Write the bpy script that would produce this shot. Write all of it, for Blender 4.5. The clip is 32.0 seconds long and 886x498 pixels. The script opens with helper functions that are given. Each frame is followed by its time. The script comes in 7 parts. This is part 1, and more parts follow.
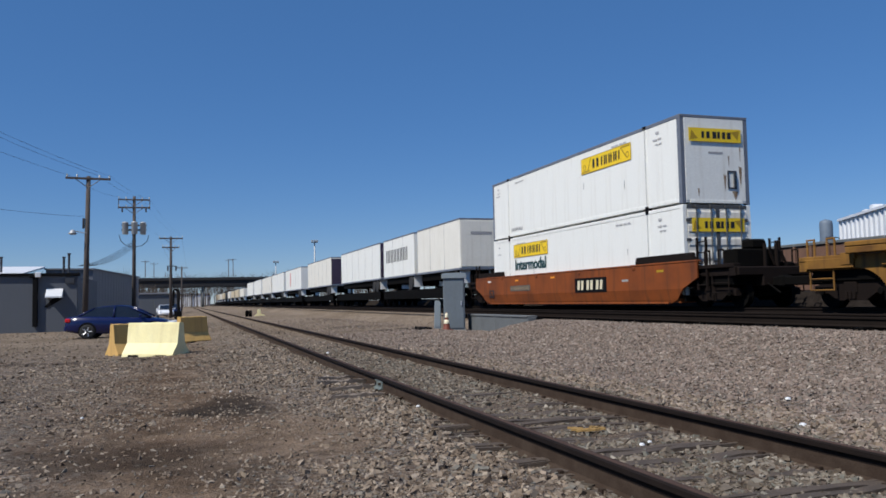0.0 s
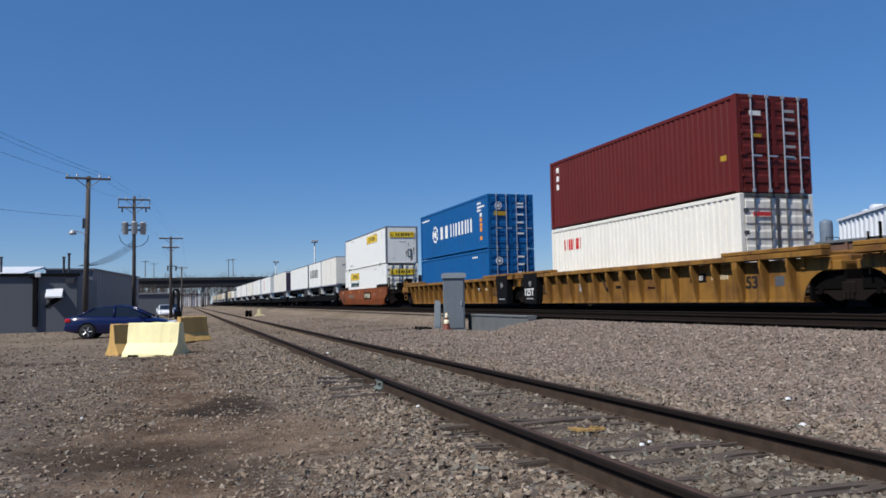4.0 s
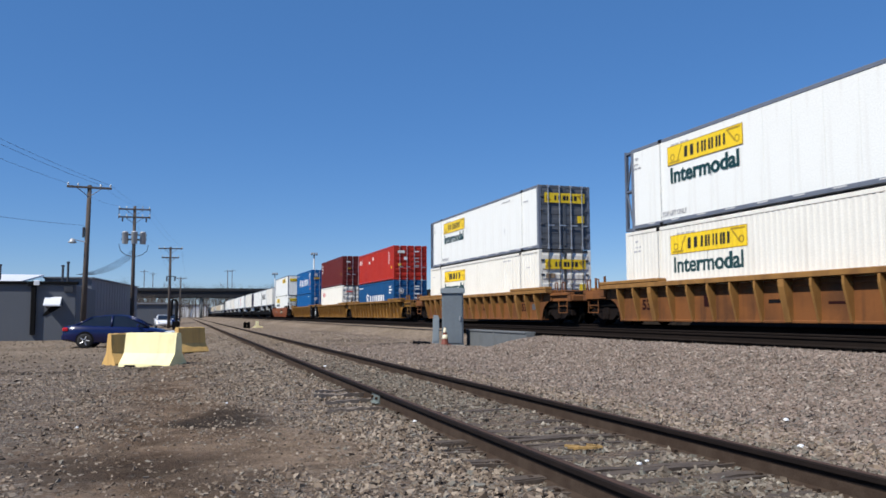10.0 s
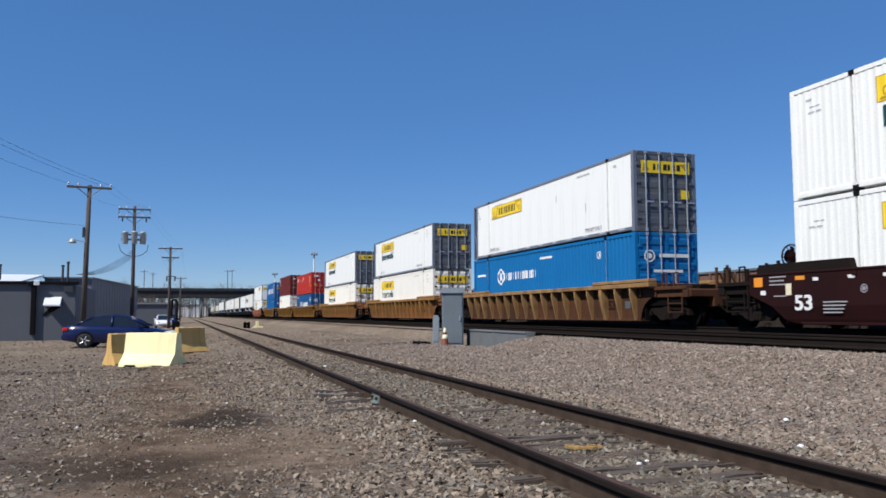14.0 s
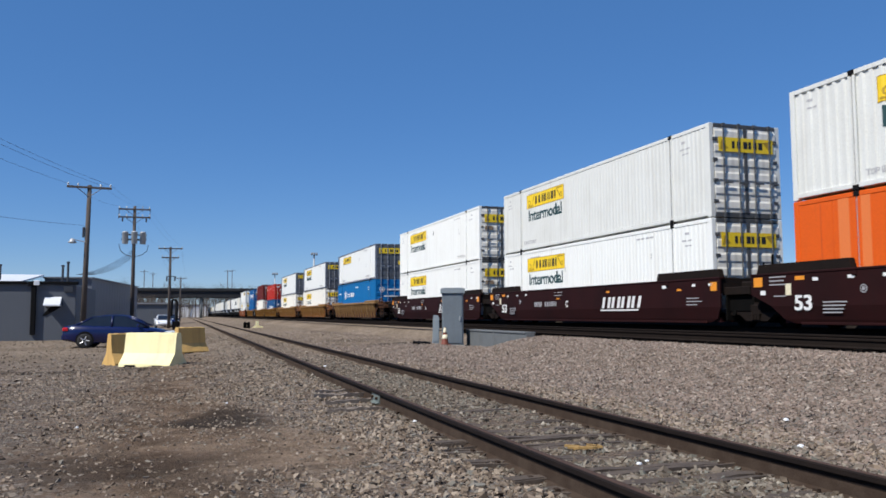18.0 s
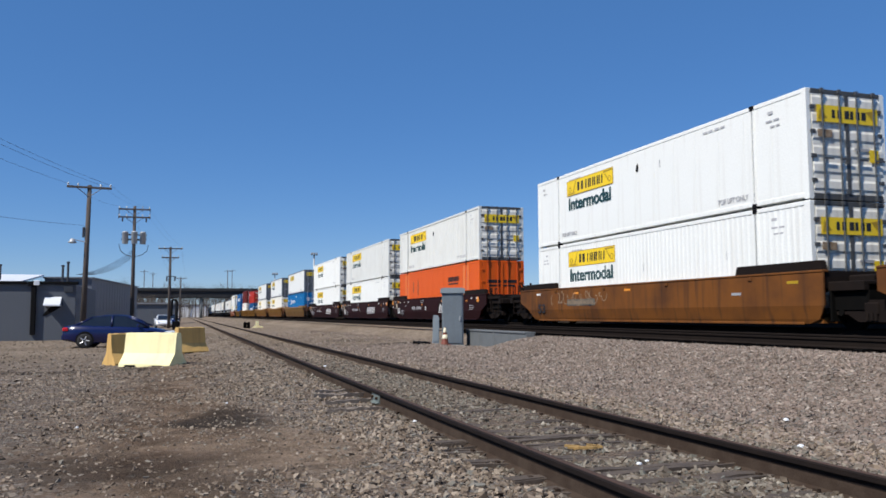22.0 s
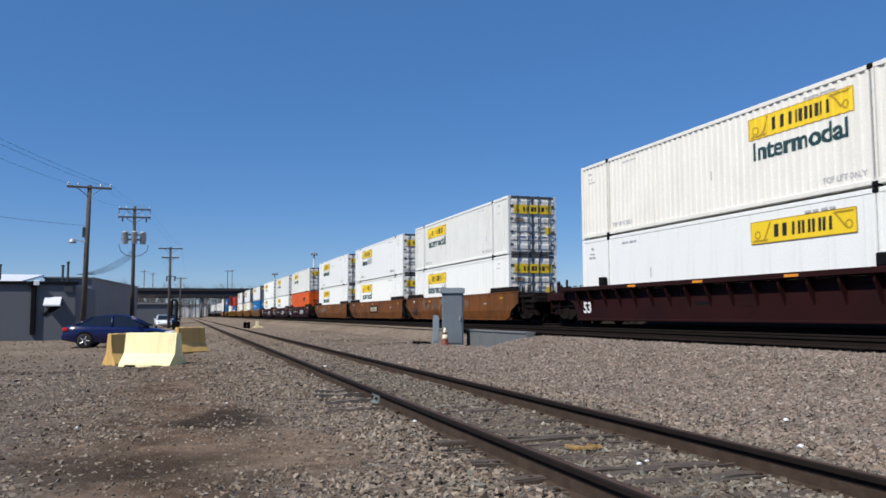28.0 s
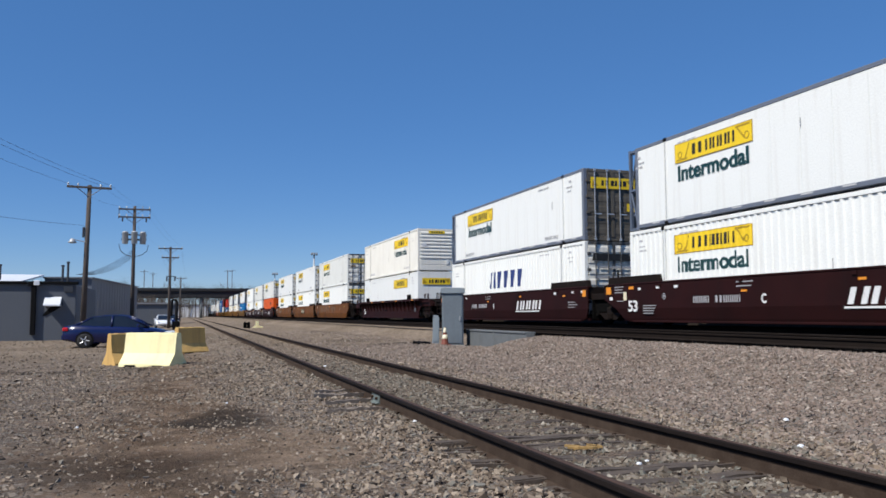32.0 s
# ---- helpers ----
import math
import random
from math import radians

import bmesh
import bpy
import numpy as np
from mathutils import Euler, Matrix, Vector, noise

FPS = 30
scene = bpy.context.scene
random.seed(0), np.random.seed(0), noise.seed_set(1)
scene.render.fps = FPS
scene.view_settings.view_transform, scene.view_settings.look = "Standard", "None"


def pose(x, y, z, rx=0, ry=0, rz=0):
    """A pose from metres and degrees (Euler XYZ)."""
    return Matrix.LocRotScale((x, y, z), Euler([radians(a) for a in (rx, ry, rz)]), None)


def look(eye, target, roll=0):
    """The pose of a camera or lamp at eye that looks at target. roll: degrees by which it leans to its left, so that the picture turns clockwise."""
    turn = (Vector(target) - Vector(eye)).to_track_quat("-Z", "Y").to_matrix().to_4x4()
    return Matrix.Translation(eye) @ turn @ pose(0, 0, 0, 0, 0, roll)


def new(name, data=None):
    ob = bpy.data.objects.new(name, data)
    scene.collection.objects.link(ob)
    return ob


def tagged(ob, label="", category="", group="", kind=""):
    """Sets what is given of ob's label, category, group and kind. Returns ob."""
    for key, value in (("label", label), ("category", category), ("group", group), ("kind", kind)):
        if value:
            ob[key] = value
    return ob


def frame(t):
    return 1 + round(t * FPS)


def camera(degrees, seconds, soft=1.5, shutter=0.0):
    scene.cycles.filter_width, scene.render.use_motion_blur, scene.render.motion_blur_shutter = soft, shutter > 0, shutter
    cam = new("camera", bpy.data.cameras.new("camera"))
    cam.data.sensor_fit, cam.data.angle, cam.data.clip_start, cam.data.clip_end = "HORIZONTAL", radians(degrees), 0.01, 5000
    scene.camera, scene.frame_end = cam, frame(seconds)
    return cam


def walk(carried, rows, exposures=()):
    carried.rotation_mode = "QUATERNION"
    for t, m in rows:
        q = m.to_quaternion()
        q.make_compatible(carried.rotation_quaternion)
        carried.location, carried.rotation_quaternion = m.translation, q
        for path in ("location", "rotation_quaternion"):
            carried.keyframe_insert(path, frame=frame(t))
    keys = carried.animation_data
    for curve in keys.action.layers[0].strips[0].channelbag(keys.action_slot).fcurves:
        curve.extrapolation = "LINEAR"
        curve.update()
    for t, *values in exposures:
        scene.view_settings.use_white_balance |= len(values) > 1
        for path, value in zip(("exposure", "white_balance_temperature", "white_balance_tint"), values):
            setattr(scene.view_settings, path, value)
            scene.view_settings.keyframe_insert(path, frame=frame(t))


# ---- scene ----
cam = camera(58.05, 32.0, soft=1.65, shutter=0.12)
EYE = (0.0, 0.0, 1.10)


def view(yaw, pitch, roll):
    """Heading to the right of the track, tilt up and lean of the camera on its stand."""
    a, b = radians(yaw), radians(pitch)
    way = Vector((math.sin(a) * math.cos(b), math.cos(a) * math.cos(b), math.sin(b)))
    return look(EYE, Vector(EYE) + way * 10, roll)


walk(cam, [(0.0, view(18.22, 3.614, -1.16)), (4.0, view(18.22, 3.614, -1.16)), (7.4, view(18.215, 3.61, -1.17)),
           (7.7, view(18.15, 3.60, -1.20)), (8.0, view(17.885, 3.625, -1.144)), (8.5, view(18.40, 4.52, -0.50)),
           (9.0, view(18.318, 4.69, -0.268)), (9.5, view(18.275, 4.674, -0.232)), (10.0, view(18.263, 4.672, -0.212)),
           (20.0, view(18.263, 4.672, -0.212)), (32.0, view(18.263, 4.672, -0.212))],
     exposures=[(0.0, -0.02), (1.0, -0.04), (2.0, 0.03), (3.0, 0.06), (6.0, 0.15), (7.0, 0.20), (9.0, 0.27), (13.0, 0.25), (17.0, 0.23), (21.0, 0.24), (25.0, 0.17), (32.0, 0.21)])

# ---- light ----
SUN = Vector((-0.90, -0.36, 1.14)).normalized()          # towards the sun
world = bpy.data.worlds.new("sky")
scene.world = world
world.use_nodes = True
wn = world.node_tree.nodes
wl = world.node_tree.links
sky = wn.new("ShaderNodeTexSky")
sky.sky_type = "NISHITA"
sky.sun_disc = False
sky.sun_elevation = math.asin(SUN.z)
sky.sun_rotation = math.atan2(SUN.x, SUN.y)
sky.altitude = 1600
sky.air_density, sky.dust_density, sky.ozone_density = 1.0, 0.0, 1.6
rich = wn.new("ShaderNodeHueSaturation")
rich.inputs["Saturation"].default_value = 1.30
wl.new(sky.outputs[0], rich.inputs["Color"])
tint = wn.new("ShaderNodeMix")
tint.data_type, tint.blend_type = "RGBA", "MULTIPLY"
tint.inputs["Factor"].default_value, tint.inputs["B"].default_value = 1.0, (0.88, 0.955, 1.16, 1)
wl.new(rich.outputs[0], tint.inputs["A"])
even = wn.new("ShaderNodeMix")                           # clear dry air: little whitening towards the horizon
even.data_type = "RGBA"
even.inputs["Factor"].default_value, even.inputs["B"].default_value = 0.45, (1.0, 2.5, 5.5, 1)
wl.new(tint.outputs["Result"], even.inputs["A"])
wl.new(even.outputs["Result"], wn["Background"].inputs[0])
wn["Background"].inputs[1].default_value = 0.086
lamp = bpy.data.lights.new("sun", "SUN")
lamp.energy, lamp.angle, lamp.color = 4.8, radians(0.6), (1.0, 0.955, 0.89)
sun = new("sun", lamp)
sun.matrix_world = look(SUN * 60, (0, 0, 0))


# ---- materials ----
def material(name, base, rough=0.7, metal=0.0, second=None, scale=3.0, amount=0.35, grain=40.0, bump=0.2, streak=0.0, dirt=(0.12, 0.09, 0.06), spec=0.5, depth=0.01):
    """A surface with patches of a second colour, fine grain, relief and, where asked, dirt that has run down it."""
    m = bpy.data.materials.new(name)
    m.use_nodes = True
    n, l = m.node_tree.nodes, m.node_tree.links
    b = n["Principled BSDF"]
    b.inputs["Roughness"].default_value, b.inputs["Metallic"].default_value = rough, metal
    b.inputs["Specular IOR Level"].default_value = spec
    co = n.new("ShaderNodeTexCoord")
    second = second or tuple(c * 0.62 for c in base)
    big = n.new("ShaderNodeTexNoise")
    big.inputs["Scale"].default_value, big.inputs["Detail"].default_value = scale, 5
    l.new(co.outputs["Object"], big.inputs["Vector"])
    ramp = n.new("ShaderNodeMapRange")
    ramp.inputs[1].default_value, ramp.inputs[2].default_value, ramp.inputs[4].default_value = 0.42, 0.72, amount
    l.new(big.outputs[0], ramp.inputs[0])
    mix = n.new("ShaderNodeMix")
    mix.data_type = "RGBA"
    mix.inputs["A"].default_value, mix.inputs["B"].default_value = (*base, 1), (*second, 1)
    l.new(ramp.outputs[0], mix.inputs["Factor"])
    fine = n.new("ShaderNodeTexNoise")
    fine.inputs["Scale"].default_value, fine.inputs["Detail"].default_value = grain, 4
    l.new(co.outputs["Object"], fine.inputs["Vector"])
    shade = n.new("ShaderNodeMapRange")
    shade.inputs[3].default_value, shade.inputs[4].default_value = 0.82, 1.16
    l.new(fine.outputs[0], shade.inputs[0])
    mul = n.new("ShaderNodeMix")
    mul.data_type, mul.blend_type = "RGBA", "MULTIPLY"
    mul.inputs["Factor"].default_value = 1
    l.new(mix.outputs["Result"], mul.inputs["A"])
    l.new(shade.outputs[0], mul.inputs["B"])
    out = mul.outputs["Result"]
    if streak:
        mp = n.new("ShaderNodeMapping")
        mp.inputs["Scale"].default_value = (2.2, 2.2, 0.12)
        l.new(co.outputs["Object"], mp.inputs["Vector"])
        run = n.new("ShaderNodeTexNoise")
        run.inputs["Scale"].default_value, run.inputs["Detail"].default_value = 2.2, 6
        l.new(mp.outputs[0], run.inputs["Vector"])
        cut = n.new("ShaderNodeMapRange")
        cut.inputs[1].default_value, cut.inputs[2].default_value, cut.inputs[4].default_value = 0.52, 0.8, streak
        l.new(run.outputs[0], cut.inputs[0])
        over = n.new("ShaderNodeMix")
        over.data_type = "RGBA"
        over.inputs["B"].default_value = (*dirt, 1)
        l.new(cut.outputs[0], over.inputs["Factor"])
        l.new(out, over.inputs["A"])
        out = over.outputs["Result"]
    l.new(out, b.inputs["Base Color"])
    if bump:
        bp = n.new("ShaderNodeBump")
        bp.inputs["Strength"].default_value, bp.inputs["Distance"].default_value = bump, depth
        l.new(fine.outputs[0], bp.inputs["Height"])
        l.new(bp.outputs[0], b.inputs["Normal"])
    return m


WHITE = material("white_paint", (0.785, 0.797, 0.762), 0.5, 0, (0.735, 0.738, 0.69), 0.8, 0.5, 25, 0.05, 0.28, (0.42, 0.37, 0.30))
CREAM = material("cream_paint", (0.762, 0.744, 0.672), 0.5, 0, (0.67, 0.645, 0.57), 0.8, 0.5, 25, 0.05, 0.25, (0.399, 0.342, 0.266))
OFFWHITE = material("greyed_white_paint", (0.655, 0.665, 0.630), 0.55, 0, (0.58, 0.585, 0.545), 0.8, 0.6, 25, 0.05, 0.35, (0.36, 0.33, 0.28))
GREYRAIL = material("grey_rail_paint", (0.16, 0.18, 0.22), 0.5, 0.2, None, 2, 0.4)
DARKDOOR = material("charcoal_door_paint", (0.075, 0.085, 0.10), 0.5, 0, (0.12, 0.12, 0.12), 1.5, 0.5, 30, 0.05, 0.3, (0.17, 0.15, 0.13))
BROWNDOOR = material("sooty_brown_door_paint", (0.085, 0.075, 0.06), 0.6, 0, (0.15, 0.13, 0.10), 1.5, 0.6, 30, 0.05, 0.5, (0.03, 0.028, 0.025))
ENDWHITE = material("dirty_white_door_paint", (0.80, 0.78, 0.71), 0.55, 0, (0.58, 0.55, 0.48), 1.6, 0.7, 30, 0.05, 0.35, (0.20, 0.17, 0.13))
PLUM = material("dark_plum_door_paint", (0.045, 0.03, 0.06), 0.55, 0, None, 1.5, 0.5)
TANBOX = material("tan_box_paint", (0.55, 0.47, 0.33), 0.6, 0, (0.45, 0.37, 0.25), 0.8, 0.6, 25, 0.05, 0.3, (0.25, 0.19, 0.12))
ENDFRAME = material("dark_grey_door_frame", (0.055, 0.060, 0.066), 0.6, 0.0, (0.085, 0.075, 0.065), 2, 0.5)
NOSEGREY = material("blue_grey_frame_paint", (0.10, 0.125, 0.17), 0.5, 0.1, None, 2, 0.4)
BLACK = material("black_paint", (0.008, 0.008, 0.009), 0.85, 0, None, 3, 0.3, spec=0.08)
DARKFRAME = material("dark_steel_frame", (0.05, 0.055, 0.065), 0.55, 0.3, None, 3, 0.4)
YELLOW = material("yellow_logo_paint", (0.82, 0.57, 0.015), 0.5, 0, (0.68, 0.46, 0.02), 2, 0.4, 30, 0.03)
OCHRE = material("ochre_logo_paint", (0.40, 0.25, 0.01), 0.5, 0, None, 2, 0.4)
GREEN = material("dark_green_lettering", (0.006, 0.045, 0.048), 0.5, 0, None, 3, 0.2)
INK = material("black_lettering", (0.012, 0.012, 0.012), 0.55, 0, None, 3, 0.2)
GREYINK = material("faded_grey_lettering", (0.33, 0.33, 0.34), 0.6, 0, None, 3, 0.3)
PRINT = material("grey_stencil_paint", (0.42, 0.42, 0.43), 0.6, 0, None, 3, 0.3)
FADED = material("pale_grey_lettering", (0.575, 0.575, 0.575), 0.6, 0, None, 3, 0.3)
MARK = material("white_lettering", (0.74, 0.74, 0.72), 0.55, 0, None, 3, 0.3)
NAVY = material("navy_lettering", (0.02, 0.04, 0.16), 0.5, 0, None, 3, 0.3)
REDINK = material("red_lettering", (0.55, 0.03, 0.03), 0.5, 0, None, 3, 0.2)
ORANGEMARK = material("orange_warning_label", (0.75, 0.27, 0.02), 0.5, 0, None, 3, 0.2)
BLUE = material("blue_container_paint", (0.002, 0.090, 0.275), 0.5, 0, (0.003, 0.072, 0.22), 0.8, 0.6, 30, 0.05, 0.18, (0.08, 0.09, 0.10), spec=0.25)
DEEPBLUE = material("weathered_blue_container_paint", (0.006, 0.070, 0.195), 0.5, 0, (0.008, 0.05, 0.14), 0.8, 0.6, 30, 0.05, 0.2, (0.10, 0.10, 0.11), spec=0.25)
BRIGHTBLUE = material("bright_blue_container_paint", (0.002, 0.130, 0.345), 0.5, 0, (0.003, 0.105, 0.28), 0.8, 0.5, 30, 0.05, 0.12, (0.06, 0.09, 0.13), spec=0.25)
RED = material("red_container_paint", (0.385, 0.024, 0.012), 0.5, 0, (0.28, 0.015, 0.013), 0.8, 0.6, 30, 0.05, 0.2, (0.16, 0.05, 0.03), spec=0.25)
MAROON = material("maroon_container_paint", (0.112, 0.013, 0.011), 0.55, 0, (0.085, 0.012, 0.010), 0.8, 0.6, 30, 0.05, 0.25, (0.09, 0.04, 0.03), spec=0.25)
ORANGE = material("orange_container_paint", (0.67, 0.100, 0.007), 0.5, 0, (0.54, 0.08, 0.01), 0.8, 0.5, 30, 0.05, 0.2, (0.30, 0.09, 0.03), spec=0.25)
ORANGESEAM = material("deep_orange_seam_paint", (0.52, 0.070, 0.006), 0.55)
PALEORANGE = material("faded_orange_paint", (0.70, 0.175, 0.040), 0.6, 0, (0.62, 0.16, 0.04), 1.2, 0.7)
GALV = material("galvanised_steel", (0.55, 0.56, 0.58), 0.4, 0.7, None, 6, 0.3)
CARYELLOW = material("yellow_wagon_paint", (0.245, 0.122, 0.024), 0.65, 0, (0.115, 0.052, 0.016), 1.2, 1.0, 30, 0.08, 0.95, (0.050, 0.026, 0.013), spec=0.25)
CARRUST = material("rusty_ochre_wagon_paint", (0.195, 0.074, 0.022), 0.7, 0, (0.095, 0.040, 0.016), 1.0, 1.0, 30, 0.1, 0.75, (0.050, 0.024, 0.013), spec=0.25)
# rust paint darkened to hold the shadow under the top edge
SHADEDRUST = material("shaded_rust_wagon_paint", (0.072, 0.029, 0.012), 0.75, 0, (0.036, 0.016, 0.009), 1.0, 1.0, 30, 0.1, 0.8, (0.022, 0.012, 0.008), spec=0.2)
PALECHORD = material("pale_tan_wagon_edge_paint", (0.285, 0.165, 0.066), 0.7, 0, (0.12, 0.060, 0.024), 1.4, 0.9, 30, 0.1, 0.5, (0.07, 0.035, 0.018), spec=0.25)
CHORDRUST = material("ochre_wagon_edge_paint", (0.285, 0.145, 0.042), 0.65, 0, (0.15, 0.072, 0.026), 1.4, 0.8, 30, 0.1, 0.45, (0.08, 0.042, 0.022), spec=0.25)
CARORANGE = material("burnt_orange_wagon_paint", (0.235, 0.062, 0.014), 0.65, 0, (0.14, 0.040, 0.013), 0.9, 1.0, 30, 0.06, 0.8, (0.055, 0.026, 0.017), spec=0.25)
CARBROWN = material("tan_brown_wagon_paint", (0.165, 0.058, 0.010), 0.65, 0, (0.082, 0.031, 0.009), 0.9, 1.0, 30, 0.06, 0.9, (0.030, 0.016, 0.010), spec=0.25)
CARMAROON = material("mineral_brown_wagon_paint", (0.021, 0.0043, 0.0040), 0.7, 0, (0.012, 0.0030, 0.0028), 0.9, 0.8, 30, 0.06, 0.4, (0.012, 0.006, 0.005), spec=0.15)
RUSTSTAIN = material("brown_rust_stain", (0.20, 0.13, 0.075), 0.85, 0, (0.34, 0.27, 0.19), 9, 0.9, 40, 0.1)
# grime and soot under the wagons, darkened to paint in the shade there
SHADEGRIME = material("shade_darkened_grimy_steel", (0.0090, 0.0058, 0.0046), 0.85, 0.0, (0.0150, 0.0090, 0.0066), 3, 0.5, spec=0.15)
NEARBLACK = material("shade_darkened_soot", (0.0032, 0.003, 0.0028), 0.9, 0.0, (0.0056, 0.0048, 0.004), 4, 0.5, spec=0.08)
RUSTTOP = material("rusted_running_surface", (0.070, 0.045, 0.036), 0.85, 0.0, (0.045, 0.030, 0.025), 6, 0.6, 60, 0.2, spec=0.1)
RUSTRAIL = material("rusted_rail_steel", (0.044, 0.030, 0.022), 0.9, 0.0, (0.075, 0.055, 0.041), 6, 0.6, 60, 0.3, spec=0.1)
OLDHEAD = material("dark_rail_head", (0.010, 0.007, 0.006), 0.8, 0.0, (0.018, 0.012, 0.009), 5, 0.6, 60, 0.3, spec=0.15)
GRAFFITI = material("faded_pale_spray_paint", (0.27, 0.20, 0.13), 0.7, 0, (0.19, 0.12, 0.07), 1.5, 0.8)
TANSPRAY = material("faded_tan_spray_paint", (0.15, 0.085, 0.040), 0.7, 0, (0.10, 0.052, 0.022), 1.5, 0.8)
SPRAY = material("faded_dark_spray_paint", (0.105, 0.056, 0.028), 0.7, 0, (0.19, 0.082, 0.022), 1.5, 0.8)
HEADRAIL = material("running_rail_steel", (0.016, 0.012, 0.010), 0.9, 0.0, (0.010, 0.008, 0.007), 3, 0.5, 60, 0.2, spec=0.05)
OLDTIMBER = material("bleached_old_timber", (0.225, 0.182, 0.145), 0.9, 0, (0.14, 0.11, 0.088), 6, 0.7, 70, 0.6)
TEAL = material("pale_teal_paint", (0.12, 0.145, 0.135), 0.7, 0, (0.08, 0.08, 0.07), 8, 0.7, 50, 0.2)
TIE = material("weathered_tie_wood", (0.084, 0.063, 0.048), 0.9, 0, (0.038, 0.029, 0.023), 6, 0.7, 70, 0.6)
CABINET = material("grey_cabinet_paint", (0.17, 0.20, 0.22), 0.5, 0.2, (0.13, 0.15, 0.17), 1.5, 0.5, 30, 0.04, 0.2, (0.10, 0.09, 0.08))
CABLID = material("pale_grey_cabinet_paint", (0.27, 0.31, 0.33), 0.5, 0.2, None, 1.5, 0.3)
CONCRETE = material("grey_concrete", (0.27, 0.27, 0.26), 0.9, 0, (0.19, 0.19, 0.18), 2, 0.6, 50, 0.3, 0.3, (0.14, 0.12, 0.10))
BARRIER = material("yellow_painted_concrete", (0.86, 0.79, 0.45), 0.75, 0, (0.78, 0.68, 0.34), 1.5, 0.7, 40, 0.25, 0.25, (0.34, 0.26, 0.13))
# a darker, browner yellow than BARRIER
MUSTARDBARRIER = material("mustard_painted_concrete", (0.60, 0.37, 0.12), 0.8, 0, (0.52, 0.33, 0.10), 1.5, 0.7, 40, 0.25, 0.4, (0.20, 0.13, 0.06))
CONE = material("orange_cone_rubber", (0.17, 0.040, 0.020), 0.6, 0, None, 8, 0.5)
CONEBAND = material("cone_reflective_band", (0.75, 0.68, 0.48), 0.5, 0, None, 8, 0.4)
WALLGREY = material("grey_metal_siding", (0.088, 0.099, 0.118), 0.7, 0.0, (0.078, 0.088, 0.104), 0.6, 0.5, 20, 0.05, 0.25, (0.13, 0.13, 0.13))
WALLDARK = material("dark_grey_metal_siding", (0.165, 0.172, 0.192), 0.6, 0.0, (0.150, 0.158, 0.175), 0.6, 0.5, 20, 0.05, 0.25, (0.09, 0.09, 0.09))
ROOFWHITE = material("white_metal_roof", (0.72, 0.74, 0.76), 0.5, 0.1, None, 1, 0.2)
POLEWOOD = material("creosoted_pole_wood", (0.075, 0.062, 0.055), 0.9, 0, (0.045, 0.036, 0.032), 3, 0.6, 40, 0.4)
WIRE = material("black_cable", (0.03, 0.03, 0.032), 0.7)
SILO = material("blue_grey_silo_steel", (0.13, 0.17, 0.22), 0.6, 0.0, None, 1.5, 0.4)
TANK = material("grey_transformer_paint", (0.42, 0.44, 0.45), 0.5, 0.3, None, 4, 0.4)
CARBLUE = material("dark_blue_car_paint", (0.0025, 0.008, 0.062), 0.25, 0.0, None, 5, 0.15, 60, 0.0, 0, spec=0.6)
CARWHITE = material("white_car_paint", (0.75, 0.77, 0.80), 0.25, 0.0, None, 5, 0.1, 60, 0.0, 0, spec=0.6)
GLASS = material("dark_car_glass", (0.012, 0.014, 0.018), 0.06, 0.0, None, 5, 0.1, 60, 0.0, 0, spec=0.9)
TYRE = material("tyre_rubber", (0.02, 0.02, 0.021), 0.85)
ALLOY = material("alloy_wheel", (0.62, 0.63, 0.65), 0.35, 0.7)
LIGHTRED = material("red_tail_lamp", (0.55, 0.012, 0.02), 0.2, 0, None, 5, 0.1, 60, 0.0, 0)
LIGHTCLEAR = material("clear_head_lamp", (0.75, 0.77, 0.8), 0.1, 0.2, None, 5, 0.1, 60, 0.0, 0)
BRIDGE = material("dark_bridge_steel", (0.020, 0.021, 0.024), 0.85, 0, (0.032, 0.030, 0.030), 0.2, 0.5, 4, 0.1)
TWIG = material("bare_twigs", (0.085, 0.066, 0.052), 0.95, 0, (0.055, 0.044, 0.036), 0.5, 0.6, 6, 0.0)
GONDOLA = material("rusty_brown_gondola_paint", (0.16, 0.085, 0.055), 0.75, 0, (0.09, 0.05, 0.035), 1, 0.7, 30, 0.1, 0.5, (0.06, 0.04, 0.03))
FARWHITE = material("white_ribbed_siding", (0.78, 0.80, 0.82), 0.5, 0.1, None, 0.6, 0.15, 10, 0.05, 0.15, (0.45, 0.45, 0.43))
CONCDUCT = material("grey_concrete_duct", (0.115, 0.125, 0.13), 0.85, 0, (0.085, 0.092, 0.096), 2, 0.6, 50, 0.3)
WOODBITS = material("splintered_yellow_wood", (0.38, 0.24, 0.085), 0.85, 0, (0.34, 0.20, 0.07), 8, 0.6, 60, 0.4)


